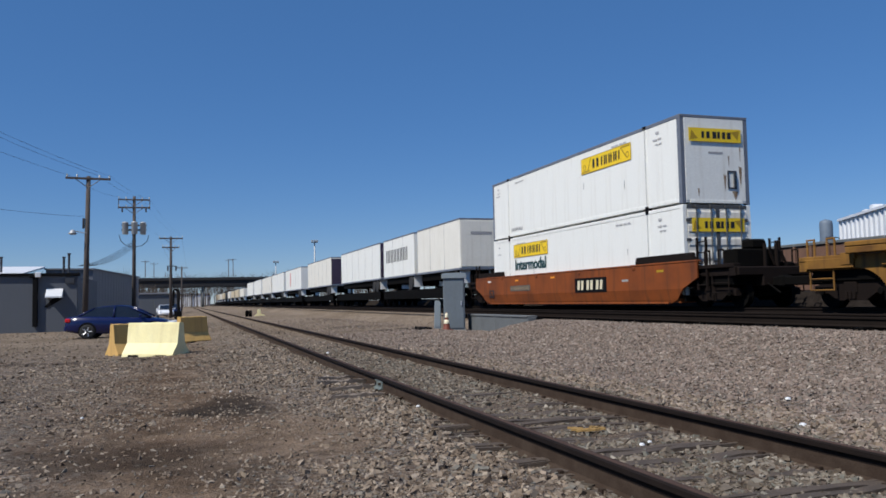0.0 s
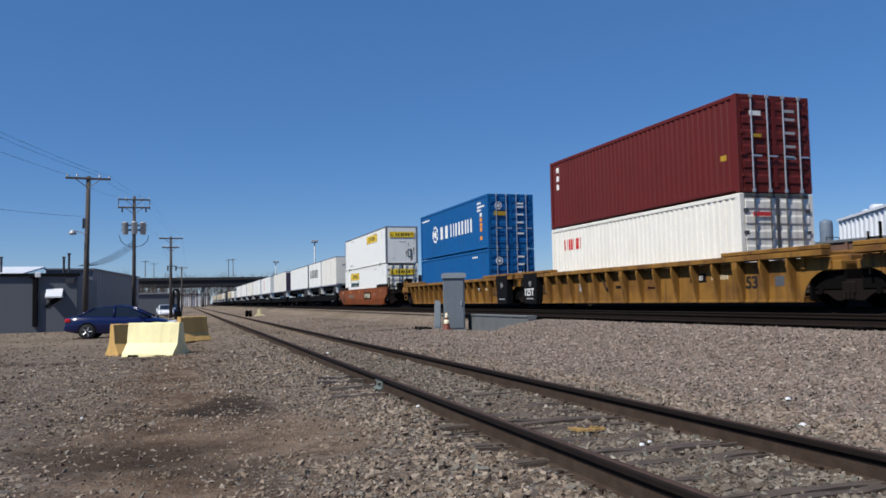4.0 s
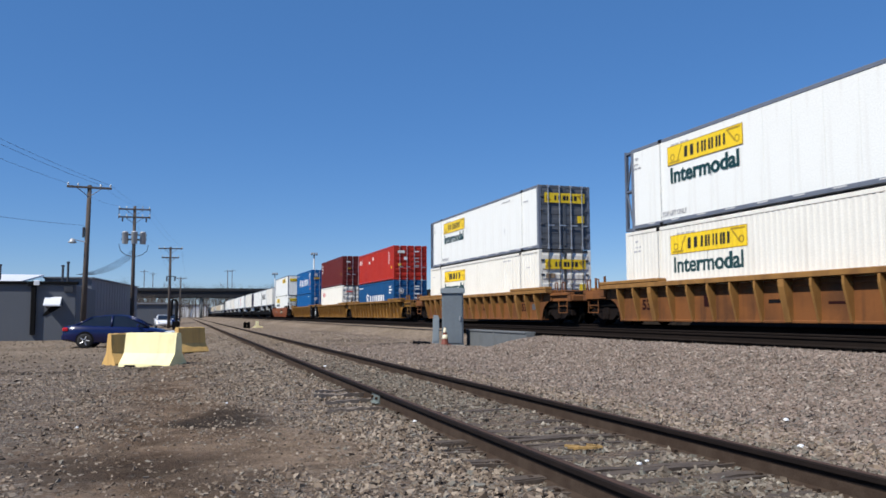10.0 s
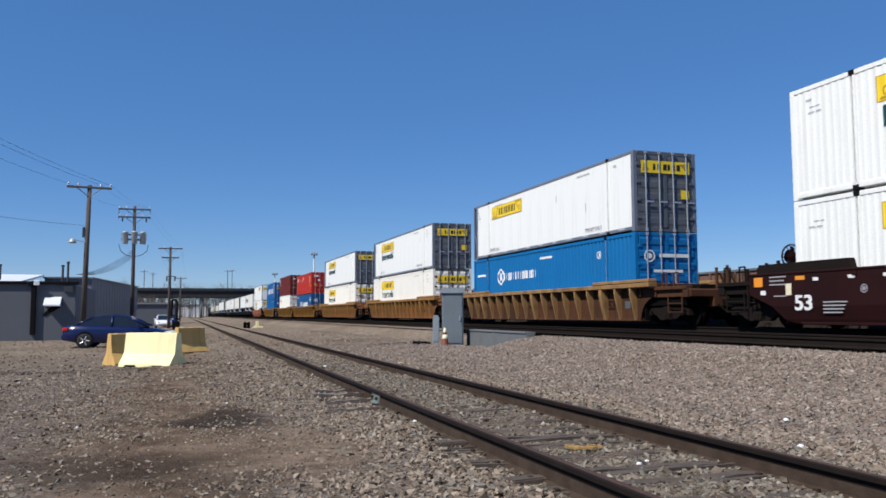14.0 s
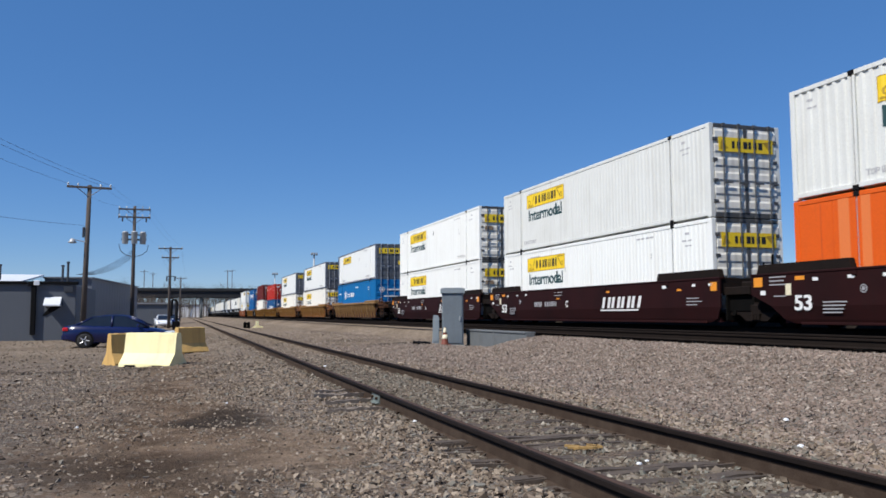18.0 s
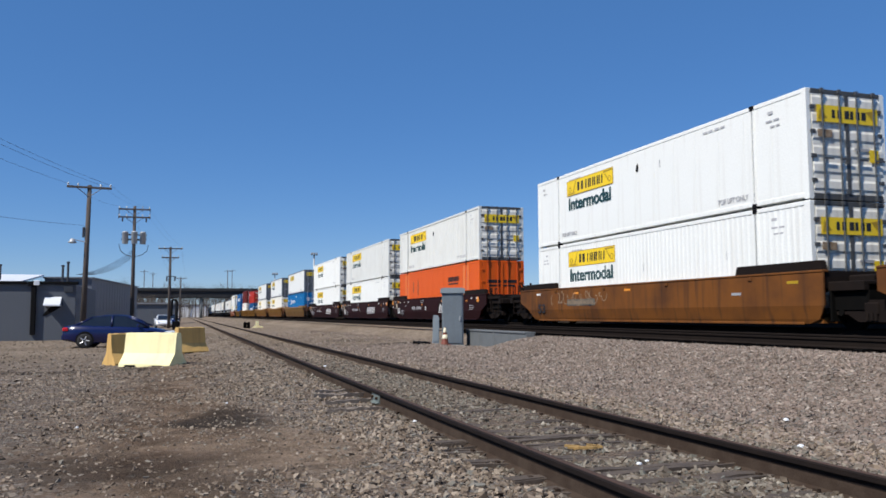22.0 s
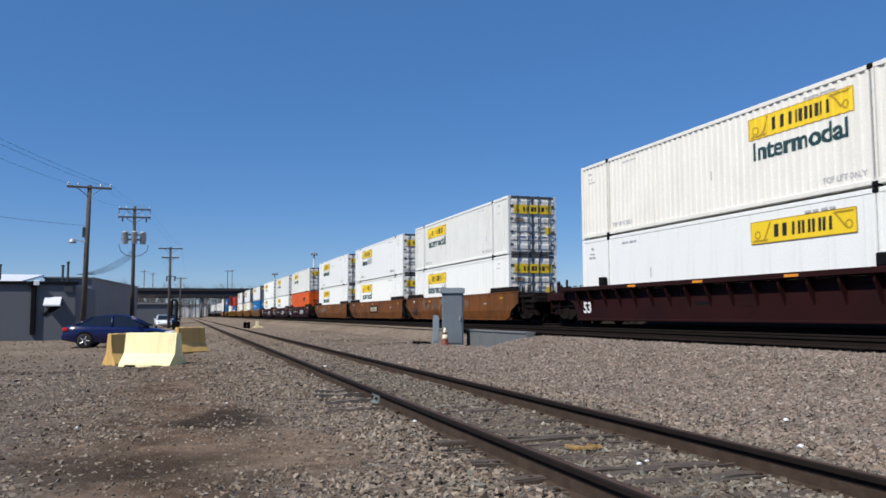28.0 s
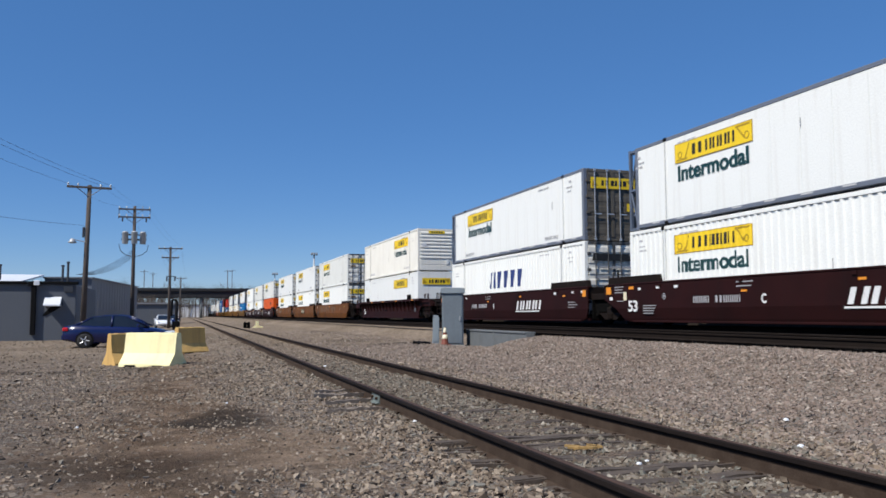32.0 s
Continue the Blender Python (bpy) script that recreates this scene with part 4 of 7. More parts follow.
    part("coupler", shared("coupler", lambda: Shape().box(-0.12, 2.5, 0.62, 0.12, 3.05, 0.88, 0.03).box(-0.19, 3.0, 0.58, 0.19, 3.28, 0.92, 0.05).tube((0.3, 2.7, 0.75), (0.22, 3.2, 0.42), 0.03, n=6).mesh("coupler", NEARBLACK)), c, **flip)
    if wheel:
        part("brake_wheel", shared(("brakewheel", dark.name), lambda: brake_wheel().mesh("brake_wheel", CARMAROON)), c, "upright hand brake wheel and post", at=(-0.45, (e0 + 0.7) * sgn, 1.30))
    if sgn < 0 or style == "smooth":
        part("brake_post", shared(("brakepost", dark.name), lambda: Shape().tube((0, 0, 0), (0, 0, 0.72), 0.05, n=8).tube((0.42, 0, 0), (0.42, 0, 0.80), 0.055, n=8).tube((0.12, 0, 0.55), (0.34, 0, 0.08), 0.04, n=6).tube((0.55, 0, 0.50), (0.80, 0, 0.05), 0.04, n=6).mesh("brake_post", dark)), c, "upright hand brake posts", at=(0.05, (e0 + 2.3) * sgn, 1.18))


def end_ladder(x, top):
    """A ladder on one side of an end."""
    s = Shape()
    for y in (0.98, 1.42):
        s.box(x - 0.03, y - 0.03, 0.55, x + 0.03, y + 0.03, top)
    for i in range(5 if top > 2 else 3):
        s.tube((x, 0.98, 0.7 + 0.33 * i), (x, 1.42, 0.7 + 0.33 * i), 0.018, n=5)
    return s


def sill_steps(x):
    """A step iron bent like a ladder of two rungs."""
    s = Shape()
    for y in (1.62, 2.38):
        s.tube((x, y, 0.45), (x, y, 1.0), 0.022, n=6)
    return s.tube((x, 1.62, 0.46), (x, 2.38, 0.46), 0.022, n=6).tube((x, 1.62, 0.74), (x, 2.38, 0.74), 0.022, n=6)


def brake_wheel():
    """A dished hand wheel with spokes on a post, and two upright rods beside it."""
    s = Shape().tube((0, 0, 0), (0, 0, 0.95), 0.05, n=8).tube((0.45, 0, 0), (0.45, 0, 0.72), 0.045, n=8).tube((0.75, 0, 0.62), (0.50, 0, 0.10), 0.04, n=6)
    n = 18
    for i in range(n):
        a, b = 2 * math.pi * i / n, 2 * math.pi * (i + 1) / n
        s.tube((-0.10 + 0.33 * math.cos(a), -0.10, 0.66 + 0.33 * math.sin(a)), (-0.10 + 0.33 * math.cos(b), -0.10, 0.66 + 0.33 * math.sin(b)), 0.024, n=5, caps=False)
        if i % 3 == 0:
            s.tube((-0.10, -0.06, 0.66), (-0.10 + 0.33 * math.cos(a), -0.10, 0.66 + 0.33 * math.sin(a)), 0.016, n=4, caps=False)
    return s.lathe([(0.02, -0.10), (0.20, -0.07), (0.20, -0.02), (0.02, -0.02)], 14, "y", (-0.10, 0, 0.66))


def wagon(style, mat, chord, dark, label, front, rear, tall=False, raised=True, wheel=False):
    """A well wagon for stacked containers. style: ribbed or smooth; front, rear: True where it shares a bogie with its neighbour."""
    c = thing("well_wagon", Matrix(), label, "rail wagon", "wagons of the train")
    part("well_floor", shared(("floor", dark.name), lambda: Shape().box(-1.36, -HL, 0.16, 1.36, HL, 0.30).mesh("well_floor", dark)), c)
    for sx in (-1, 1):
        turn = (0, 0, 0) if sx < 0 else (0, 0, 180)
        if style == "ribbed":
            def wall_():
                s = Shape()
                arc = [(HL + 0.95 - 0.95 * math.cos(math.pi / 12 * i), 0.18 + 0.80 * math.sin(math.pi / 12 * i)) for i in range(7)]
                outline = [(HL + 0.95, 1.28), (-HL - 0.95, 1.28)] + [(-y, z) for y, z in arc[::-1]] + arc
                s.prism(outline, "x", -1.352, -1.322)
                return s.mesh("side_wall", mat)
            part("side_wall", shared(("ribwall", mat.name), wall_), c, turn=turn)
            part("top_chord", shared(("chord", chord.name), lambda: Shape().box(-1.645, -HL - 0.95, 1.30, -1.30, HL + 0.95, 1.46, 0.02).mesh("top_chord", chord)), c, "worn flat top edge", turn=turn)
            part("inner_lip", shared(("lip", mat.name), lambda: Shape().box(-1.40, -HL, 1.12, -1.354, HL, 1.16, 0.008).mesh("inner_lip", mat)), c, turn=turn)
            part("bottom_chord", shared(("bchord", mat.name), lambda: Shape().box(-1.40, -HL + 0.1, 0.15, -1.25, HL - 0.1, 0.23, 0.015).mesh("bottom_chord", mat)), c, turn=turn)
            rib = shared(("rib", mat.name, chord.name), lambda: Shape().prism([(-1.330, 0.16), (-1.42, 0.18), (-1.635, 1.10), (-1.635, 1.30), (-1.330, 1.30)], "y", -0.04, 0.04).mesh("rib", chord))
            broad = shared(("broad", mat.name, chord.name), lambda: Shape().prism([(-1.330, 0.16), (-1.44, 0.18), (-1.640, 1.10), (-1.640, 1.30), (-1.330, 1.30)], "y", -0.11, 0.11).mesh("rib", chord))
            if not raised:                # gussets under the edge only
                rib = broad = shared(("gusset", mat.name), lambda: Shape().prism([(-1.330, 0.62), (-1.36, 0.62), (-1.58, 1.14), (-1.58, 1.30), (-1.330, 1.30)], "y", -0.03, 0.03).mesh("rib", chord))
            for i in range(17):
                y = -8.2 + i * 1.025
                part("rib", broad if i in (2, 8, 14) else rib, c, at=(0, y if sx < 0 else -y, 0), turn=turn)
            for g in (-1, 1) if raised else ():
                part("raised_chord", shared(("rchord", chord.name), lambda: Shape().box(-1.655, -1.9, 1.463, -1.31, 1.9, 1.58, 0.02).mesh("raised_chord", chord)), c, at=(0, g * (HL - 0.95), 0), turn=turn)
        else:
            ef, er = (1.12 if front else 1.2), (0.18 if rear else 1.12)    # how far the side runs on over the bogies

            def wall_s():
                s = Shape()
                a, b = HL + ef, -HL - er
                c1 = -HL - min(er, 0.35)
                o = [(a, 1.46), (b, 1.46), (b, 0.92), (c1, 0.60), (HL + 0.35, 0.60), (a, 0.92)]
                s.prism(o, "x", -WS + 0.02, -WS + 0.07)
                low = [(-WS + 0.02, c1, 0.60), (-WS + 0.02, HL + 0.35, 0.60), (-1.43, HL - 0.05, 0.26), (-1.39, HL - 0.4, 0.15), (-1.39, -HL + 0.4, 0.15), (-1.43, -HL + 0.05, 0.26)]
                s.add(low + [(x + 0.05, y, z) for x, y, z in low], [(0, 1, 2, 5), (5, 2, 3, 4), (6, 11, 8, 7), (11, 10, 9, 8)] + [(i, 6 + i, 6 + (i + 1) % 6, (i + 1) % 6) for i in range(6)])
                s.box(-WS, b, 1.42, -1.32, a, 1.48, 0.012)
                s.box(-1.42, -HL + 0.6, 0.12, -1.30, HL - 0.6, 0.19, 0.012)
                return s.mesh("side_wall", mat)
            part("side_wall", shared(("smwall", mat.name, ef, er), wall_s), c, turn=turn)
            for g in (-1, 1):
                part("raised_chord", shared(("sraised", "grimy"), lambda: Shape().prism([(-1.60, 1.483), (-1.52, 1.72), (1.58, 1.72), (1.66, 1.483)], "x", -WS + 0.05, -1.30).mesh("raised_chord", SHADEGRIME)), c, "dark raised top edge", at=(0, (HL - 0.75 if g > 0 else -HL + (1.45 if rear else 0.75)) * (1 if sx < 0 else -1), 0), turn=turn)
            for g in range(4):
                part("chain_eye", shared(("eye", mat.name), lambda: Shape().box(-WS - 0.02, -0.07, 1.30, -WS + 0.05, 0.07, 1.40, 0.01).mesh("chain_eye", dark)), c, at=(0, -6 + 4 * g, 0), turn=turn)
    for sgn, jointed in ((1, front), (-1, rear)):
        well_end(c, sgn, mat if style == "ribbed" else SHADEGRIME, mat if style == "ribbed" else SHADEGRIME, jointed, style, tall, wheel and sgn > 0)
    if not front:
        bogie(c, HL + 1.30)
    if not rear:
        bogie(c, -HL - 1.30)
    else:
        bogie(c, -HL - 1.28)
    return c


def wagon_marks(c, kind, seed):
    """Numbers, reporting bars and emblems on the side that is seen."""
    r = random.Random(seed)
    f = -WS + 0.018
    if kind == "emblem_brown":       # slanted white emblem and white notices on mineral brown
        letter_row("emblem_bar", c, 4, 2.7, 0.40, MARK, f, -1.75, 0.62, 0.32, 0.16)
        side_part("emblem_line", plate(2.6, 0.05, MARK, 0.005, "emblem_line"), c, f, -1.65, 0.52)
        letter_row("number_bar", c, 4, 0.80, 0.20, PRINT, f, 4.2, 0.74)
        letter_row("number_bar", c, 6, 1.15, 0.20, PRINT, f, 3.15, 0.74)
        side_text("unit_letter", "ACBACB"[seed % 6], 1.18, 0.98, 0.70, 0.95, f - 0.003, MARK, c)
        side_text("length_mark", "53", 7.95, 7.35, 0.50, 0.88, f - 0.003, MARK, c, "white length mark")
        for y, z, n, w, h, m in ((7.3, 1.20, 2, 0.22, 0.17, MARK), (6.2, 1.22, 2, 0.26, 0.16, MARK), (5.2, 1.22, 2, 0.26, 0.16, MARK), (9.45, 1.12, 1, 0.58, 0.36, ORANGEMARK), (9.2, 0.90, 1, 0.34, 0.16, MARK), (8.85, 1.34, 8, 0.8, 0.07, GREYINK), (8.85, 1.24, 8, 0.7, 0.07, GREYINK), (8.85, 1.14, 8, 0.75, 0.07, GREYINK), (8.7, 0.84, 6, 0.6, 0.06, GREYINK), (7.9, 1.26, 1, 0.55, 0.14, ORANGEMARK), (-2.1, 1.18, 1, 0.4, 0.09, ORANGEMARK), (2.2, 1.28, 8, 0.9, 0.07, GREYINK), (2.2, 1.16, 6, 0.8, 0.07, GREYINK), (2.0, 1.02, 1, 0.42, 0.08, ORANGEMARK), (-5.7, 1.20, 2, 0.3, 0.2, MARK), (-6.5, 1.12, 1, 0.4, 0.09, ORANGEMARK), (-7.3, 1.22, 2, 0.22, 0.15, MARK), (-8.1, 1.22, 2, 0.26, 0.15, MARK), (-8.2, 1.08, 1, 0.5, 0.36, ORANGEMARK), (-7.0, 0.86, 6, 0.8, 0.06, GREYINK), (-7.0, 0.76, 6, 1.0, 0.06, GREYINK), (-7.0, 0.66, 5, 0.7, 0.06, GREYINK)):
            side_part("notice", barmesh(n, w * 0.78, h * 0.72, m, 0, 0.25, 0.005, 2), c, f, y, z)
        side_part("inspection_label", plate(0.20, 0.30, CONEBAND, 0.005, "inspection_label"), c, f, 8.25, 0.88)
        ring_badge(c, 0.10, 0.98, 5.75, GREYINK, f)
        for k in range(4):
            side_part("notice", barmesh(5, 0.75 - 0.05 * k, 0.05, GREYINK, 0, 0.3, 0.005, 2), c, f, 7.0, 0.66 - 0.085 * k)
    elif kind in ("plaque", "plain", "bare"):           # black plaque with pale bars on brown, or none
        if kind == "plaque":
            side_part("plaque", plate(2.5, 0.56, BLACK, 0.006, "plaque"), c, f, 1.2 if seed % 2 else -1.6, 0.58, "black plaque with pale bars")
            for k in range(3):
                part_y = (1.2 if seed % 2 else -1.6) - 0.22 - 0.74 * k
                bar = shared("tbar", lambda: Shape().prism([(0.0, 0), (0.18, 0), (0.22, 0.36), (0.04, 0.36)], "y", -0.010, -0.004).mesh("plaque_bar", CONEBAND))
                for q in (0.0, 0.30):
                    side_part("plaque_bar", bar, c, f, part_y - q, 0.68)
        if kind == "plain" or seed == 2:
            side_part("number_plate", plate(2.3, 0.26, BROWNDOOR, 0.005, "number_plate"), c, f, 5.0, 0.74, "sooty patch with pale bars")
            letter_row("number_bar", c, 10, 2.1, 0.15, GRAFFITI, f - 0.006, 4.9, 0.79)
        side_text("length_mark", "53", 7.75, 7.05, 0.46, 0.84, f - 0.003, INK, c, "dark length mark")
        side_text("unit_letter", "CBA"[seed % 3], 3.2, 3.0, 0.72, 0.92, f - 0.003, INK, c)
        for y, z, m in ((4.4, 1.18, ORANGEMARK), (0.6, 1.2, ORANGEMARK), (-5.2, 0.9, GREYINK), (7.9, 1.2, MARK), (-7.4, 1.15, OCHRE)):
            side_part("notice", barmesh(2, 0.4, 0.11, m, 0, 0.2, 0.005, 2), c, f, y, z)
    elif kind == "ribbed":
        f = -1.354
        ink = INK if seed < 4 else CARMAROON
        side_text("length_mark", "53", 7.0, 6.5, 0.56, 0.90, f - 0.003, ink, c, "dark length mark")
        side_text("length_mark", "53", -6.28, -6.76, 0.56, 0.90, f - 0.003, ink, c, "dark length mark")
        side_part("placard", plate(0.42, 0.34, GREYINK if seed < 4 else CARMAROON, 0.005, "placard"), c, f, 3.6, 0.62)
        if seed < 4:
            side_part("notice_plate", plate(0.80, 0.28, BLACK, 0.005, "notice_plate"), c, f, -3.7, 0.78)
            letter_row("notice", c, 4, 0.5, 0.16, MARK, f - 0.006, -3.85, 0.84)
            letter_row("notice", c, 6, 0.8, 0.14, CONEBAND, f, -4.75, 0.84)
        side_part("number_bar", barmesh(6, 0.8, 0.15, BLACK, 0, 0.3, 0.005, 2), c, f, 0.8, 0.66)
        side_part("placard", plate(0.34, 0.26, DARKDOOR, 0.005, "placard"), c, f, -7.45, 0.60)
        side_part("notice", barmesh(5, 0.7, 0.10, CARMAROON, 0, 0.3, 0.005, 2), c, f, -1.3, 0.62)


def blob(c, mat, y, z, w, h, seed, thick=0.004):
    """A faded sprayed shape with a wavy outline on a wagon's side."""
    r = random.Random(seed)
    n = 22
    line = []
    for i in range(n):
        a = 2 * math.pi * i / n
        k = 1 + 0.22 * math.sin(3 * a + seed) + r.uniform(-0.07, 0.07)
        line.append((0.5 * w * k * math.cos(a), 0.5 * h * k * math.sin(a)))
    side_part("sprayed_patch", Shape().prism(line, "y", -thick, 0).mesh("sprayed_patch", mat), c, -WS + 0.018, y, z, "faded sprayed paint")


def stroke(c, mat, y, z, pts, r=0.035):
    s = Shape()
    for (a, b), (d, e) in zip(pts, pts[1:]):
        u = Vector((d - a, e - b))
        q = Vector((-u.y, u.x)).normalized() * r
        s.prism([(a - q.x, b - q.y), (d - q.x, e - q.y), (d + q.x, e + q.y), (a + q.x, b + q.y)], "y", -0.006, 0)
    side_part("sprayed_stroke", s.mesh("sprayed_stroke", mat), c, -WS + 0.018, y, z, "sprayed line")


def black_panel(c, y, w=1.4, mark=True):
    """A black painted panel with a bold white mark over an end of a yellow wagon."""
    part("black_panel", shared(("bpanel", w), lambda: Shape().prism([(0, 0.16), (w * .86, 0.16), (w, 1.50), (-0.10, 1.50)], "x", -1.662, -1.335).mesh("black_panel", BLACK)), c, "black painted panel with white marks", at=(0, y, 0))
    if mark:
        side_text("panel_mark", "125T", y + w - 0.22, y + 0.22, 0.52, 0.84, -1.666, MARK, c)
    side_part("notice", barmesh(4, 0.7, 0.08, GREYINK, 0, 0.3, 0.005, 2), c, -1.664, y + w - 0.4, 0.34)
    ring_badge(c, 0.13, 1.05, y + w * .45, GREYINK, -1.663)


# stacks in the order in which they pass: leading place of the upper container at 16 s, lengths, heights
def stack(s_lead, L, lower, upper, wag, ahead=0.0):
    """Set a wagon and its two containers on the train."""
    mid = s_lead - L / 2
    aboard(wag, mid + ahead, RAIL)
    z = RAIL + 0.40
    aboard(lower, mid, z)
    aboard(upper, mid, z + lower["tall"] + 0.030)


def boxy(L, H, **k):
    c = container(L, H, **k)
    c["tall"] = H
    return c


def white53(style, label, panel=2.75, word=True, end="door", endmat=WHITE, nose=False, wall=WHITE, rail=None, print_seed=1, low=None, text="Intermodal", endlogo=True):
    """A white 53-foot container with the yellow panel."""
    rail = rail or (GREYRAIL if style == "smooth" else wall)
    c = boxy(15.69 if nose else 16.15, 2.89, style=style, wall=wall, rail=rail, end=end, endmat=endmat, label=label, nose=nose, lowrail=low)
    for piece in c.children if nose else ():
        piece.matrix_basis = Matrix.Translation((0, -0.23, 0)) @ piece.matrix_basis
    if panel:
        trade_panel(c, 16.15, 1.94, panel)
    if word:
        if text == "Intermodal":
            service_word(c, 16.15, 1.34, panel + 0.12)
        else:
            service_word(c, 16.15, 1.34, panel + 0.12, 1.86, 0.47, word=text)
    small_print(c, 16.15, 2.89, print_seed)
    if endlogo:
        end_panel(c, 16.15, 2.02 if endmat in (WHITE, CREAM) else 2.1)
    if endlogo and end == "door" and endmat in (WHITE, CREAM) and print_seed % 2 == 0:
        part("door_placard", plate(0.30, 0.34, YELLOW, 0.006, "door_placard"), c, "small yellow placard", at=(0.68, -8.075 - 0.052, 1.02))
        part("door_stain", plate(0.46, 0.20, RUSTSTAIN, 0.004, "door_stain"), c, "brown rust patch", at=(-0.98, -8.075 - 0.049, 1.62))
        part("door_notice", barmesh(4, 0.5, 0.10, GREYINK, 0, 0.2, 0.005, 2), c, at=(0.2, -8.075 - 0.05, 1.30))
    if endmat in (DARKDOOR, BROWNDOOR):
        part("door_placard", plate(0.34, 0.32, YELLOW, 0.006, "door_placard"), c, at=(0.62, -8.075 - 0.055, 1.2))
    return c


def side_damage(c, y, z):
    """A torn black latch hole."""
    side_part("torn_hole", shared("tornhole", lambda: Shape().prism([(0, 0.05), (0.05, 0.22), (0.13, 0.30), (0.18, 0.16), (0.15, 0.03), (0.08, 0.0)], "y", -0.004, 0).mesh("torn_hole", BLACK)), c, -W2 - 0.001, y, z, "small black hole in the side")


SMOOTH_L = "white smooth-sided freight container with yellow panel on a rail wagon"
CORR_L = "white ribbed-sided freight container with yellow panel on a rail wagon"
DARK_L = "white freight container with charcoal doors and yellow panel"


def build_train():
    # A: brown single wagon
    w = wagon("smooth", CARORANGE, CARORANGE, CARORANGE, "burnt orange well wagon with smooth rusty sides", False, False, True)
    wagon_marks(w, "plaque", 2)
    lo = white53("smooth", SMOOTH_L, 2.57, True, wall=WHITE, rail=WHITE, print_seed=11, low=WHITE)
    up = white53("smooth", "white smooth-sided container with rust-stained plain end wall", 9.55, False, end="nose", endmat=WHITE, print_seed=12, low=WHITE)
    for x, z, bw, bh in ((0.30, 0.42, 0.10, 0.55), (0.90, 0.55, 0.12, 0.70), (0.62, 0.14, 0.22, 0.30), (0.50, 1.20, 0.05, 0.40), (0.95, 1.4, 0.04, 0.5), (-0.7, 0.2, 0.06, 0.3)):
        part("rust_streak", shared(("ruststreak", bw, bh), lambda: Shape().prism([(0, bh), (bw, bh * 0.94), (bw * .8, bh * .4), (bw * .55, 0), (bw * .3, bh * .35)], "y", -0.004, 0).mesh("rust_streak", RUSTSTAIN)), up, "brown rust streak", at=(x, -8.075 - 0.012, z))
    part("end_box", shared("endbox", lambda: Shape().box(-0.17, -0.02, 0, -0.12, 0, 0.6).box(0.12, -0.02, 0, 0.17, 0, 0.6).box(-0.12, -0.02, 0.55, 0.12, 0, 0.6).box(-0.12, -0.02, 0, 0.12, 0, 0.05).tube((0.06, -0.05, 0.05), (0.06, -0.05, 0.55), 0.03, n=6).mesh("end_box", DARKFRAME)), up, at=(0.62, -8.075 - 0.012, 0.50))
    part("end_notice", barmesh(5, 0.55, 0.10, GREYINK, 0, 0.3, 0.005, 2), up, at=(-0.25, -8.075 - 0.013, 1.62))
    part("drawbar", Shape().box(-0.13, -HL - 4.4, 0.62, 0.13, -HL - 3.1, 0.88, 0.03).mesh("drawbar", NEARBLACK), w, "sooty drawbar darkened with painted shade")
    stack(193.82, 16.15, lo, up, w, 0.6)
    # B, C, D: yellow three-unit wagon with 40-foot boxes
    for i, (s, front, rear) in enumerate(((168.10, False, True), (148.45, True, True), (128.68, True, False))):
        w = wagon("ribbed", CARYELLOW, CARYELLOW, CARYELLOW, "yellow ribbed well wagon with worn top edges", front, rear)
        wagon_marks(w, "ribbed", i)
        if i == 0:
            black_panel(w, -8.75, 1.35, False)
            lo = boxy(12.19, 2.59, style="corr", wall=BLUE, rail=BLUE, end="door", endmat=BLUE, label="blue ribbed 40-foot container in a yellow wagon", seams=False)
            up = boxy(12.19, 2.86, style="corr", wall=BLUE, rail=BLUE, end="door", endmat=BLUE, label="blue ribbed 40-foot container with white block lettering bars", seams=False)
            ring_badge(up, 0.52, 1.45, 6.095 - 3.1, MARK)
            letter_row("lettering_bar", up, 6, 6.0, 0.76, MARK, -W2 - 0.001, 6.095 - 4.0, 1.06, 0.0, 0.24, "bold white lettering bars")
            side_part("notice", barmesh(8, 1.5, 0.12, MARK, 0, 0.25, 0.006, 2), up, -W2 - 0.001, 5.7, 2.42)
            for z in (2.42, 2.22, 2.04):
                side_part("notice", barmesh(4, 0.55 if z != 2.22 else 0.95, 0.15, MARK, 0, 0.12, 0.006, 2), up, -W2 - 0.001, -4.55, z)
            for z, m in ((1.76, MARK), (1.50, ORANGEMARK), (1.22, ORANGEMARK), (0.98, ORANGEMARK), (0.52, ORANGEMARK)):
                side_part("warning_label", plate(0.30, 0.20, m, 0.005, "warning_label"), up, -W2 - 0.001, -4.85, z)
            for b in (lo, up):
                ring_badge(b, 0.20, b["tall"] - 0.62, -6.15, MARK, on_end=True, x=-0.72)
                for z in (2.30, 2.12, 1.72, 1.30, 0.72):
                    if z < b["tall"] - 0.3:
                        part("door_notice", barmesh(3, 0.40, 0.13, MARK, 0, 0.12, 0.005, 2), b, at=(0.30, -6.16, z))
            part("door_placard", plate(0.72, 0.22, OCHRE, 0.006, "door_placard"), up, at=(-0.98, -6.155, 1.72))
            side_part("notice", barmesh(6, 0.9, 0.10, MARK, 0, 0.3, 0.006, 2), lo, -W2 - 0.001, -3.6, 2.2)
        elif i == 1:
            black_panel(w, 7.05)
            strap = Shape()
            for (a, b), (d, e) in zip([(0.0, 1.24), (0.32, 0.72), (0.42, 0.66)], [(0.32, 0.72), (0.42, 0.66), (0.80, 1.26)]):
                strap.tube((0, 0.4 - a, b), (0, 0.4 - d, e), 0.035, n=6)
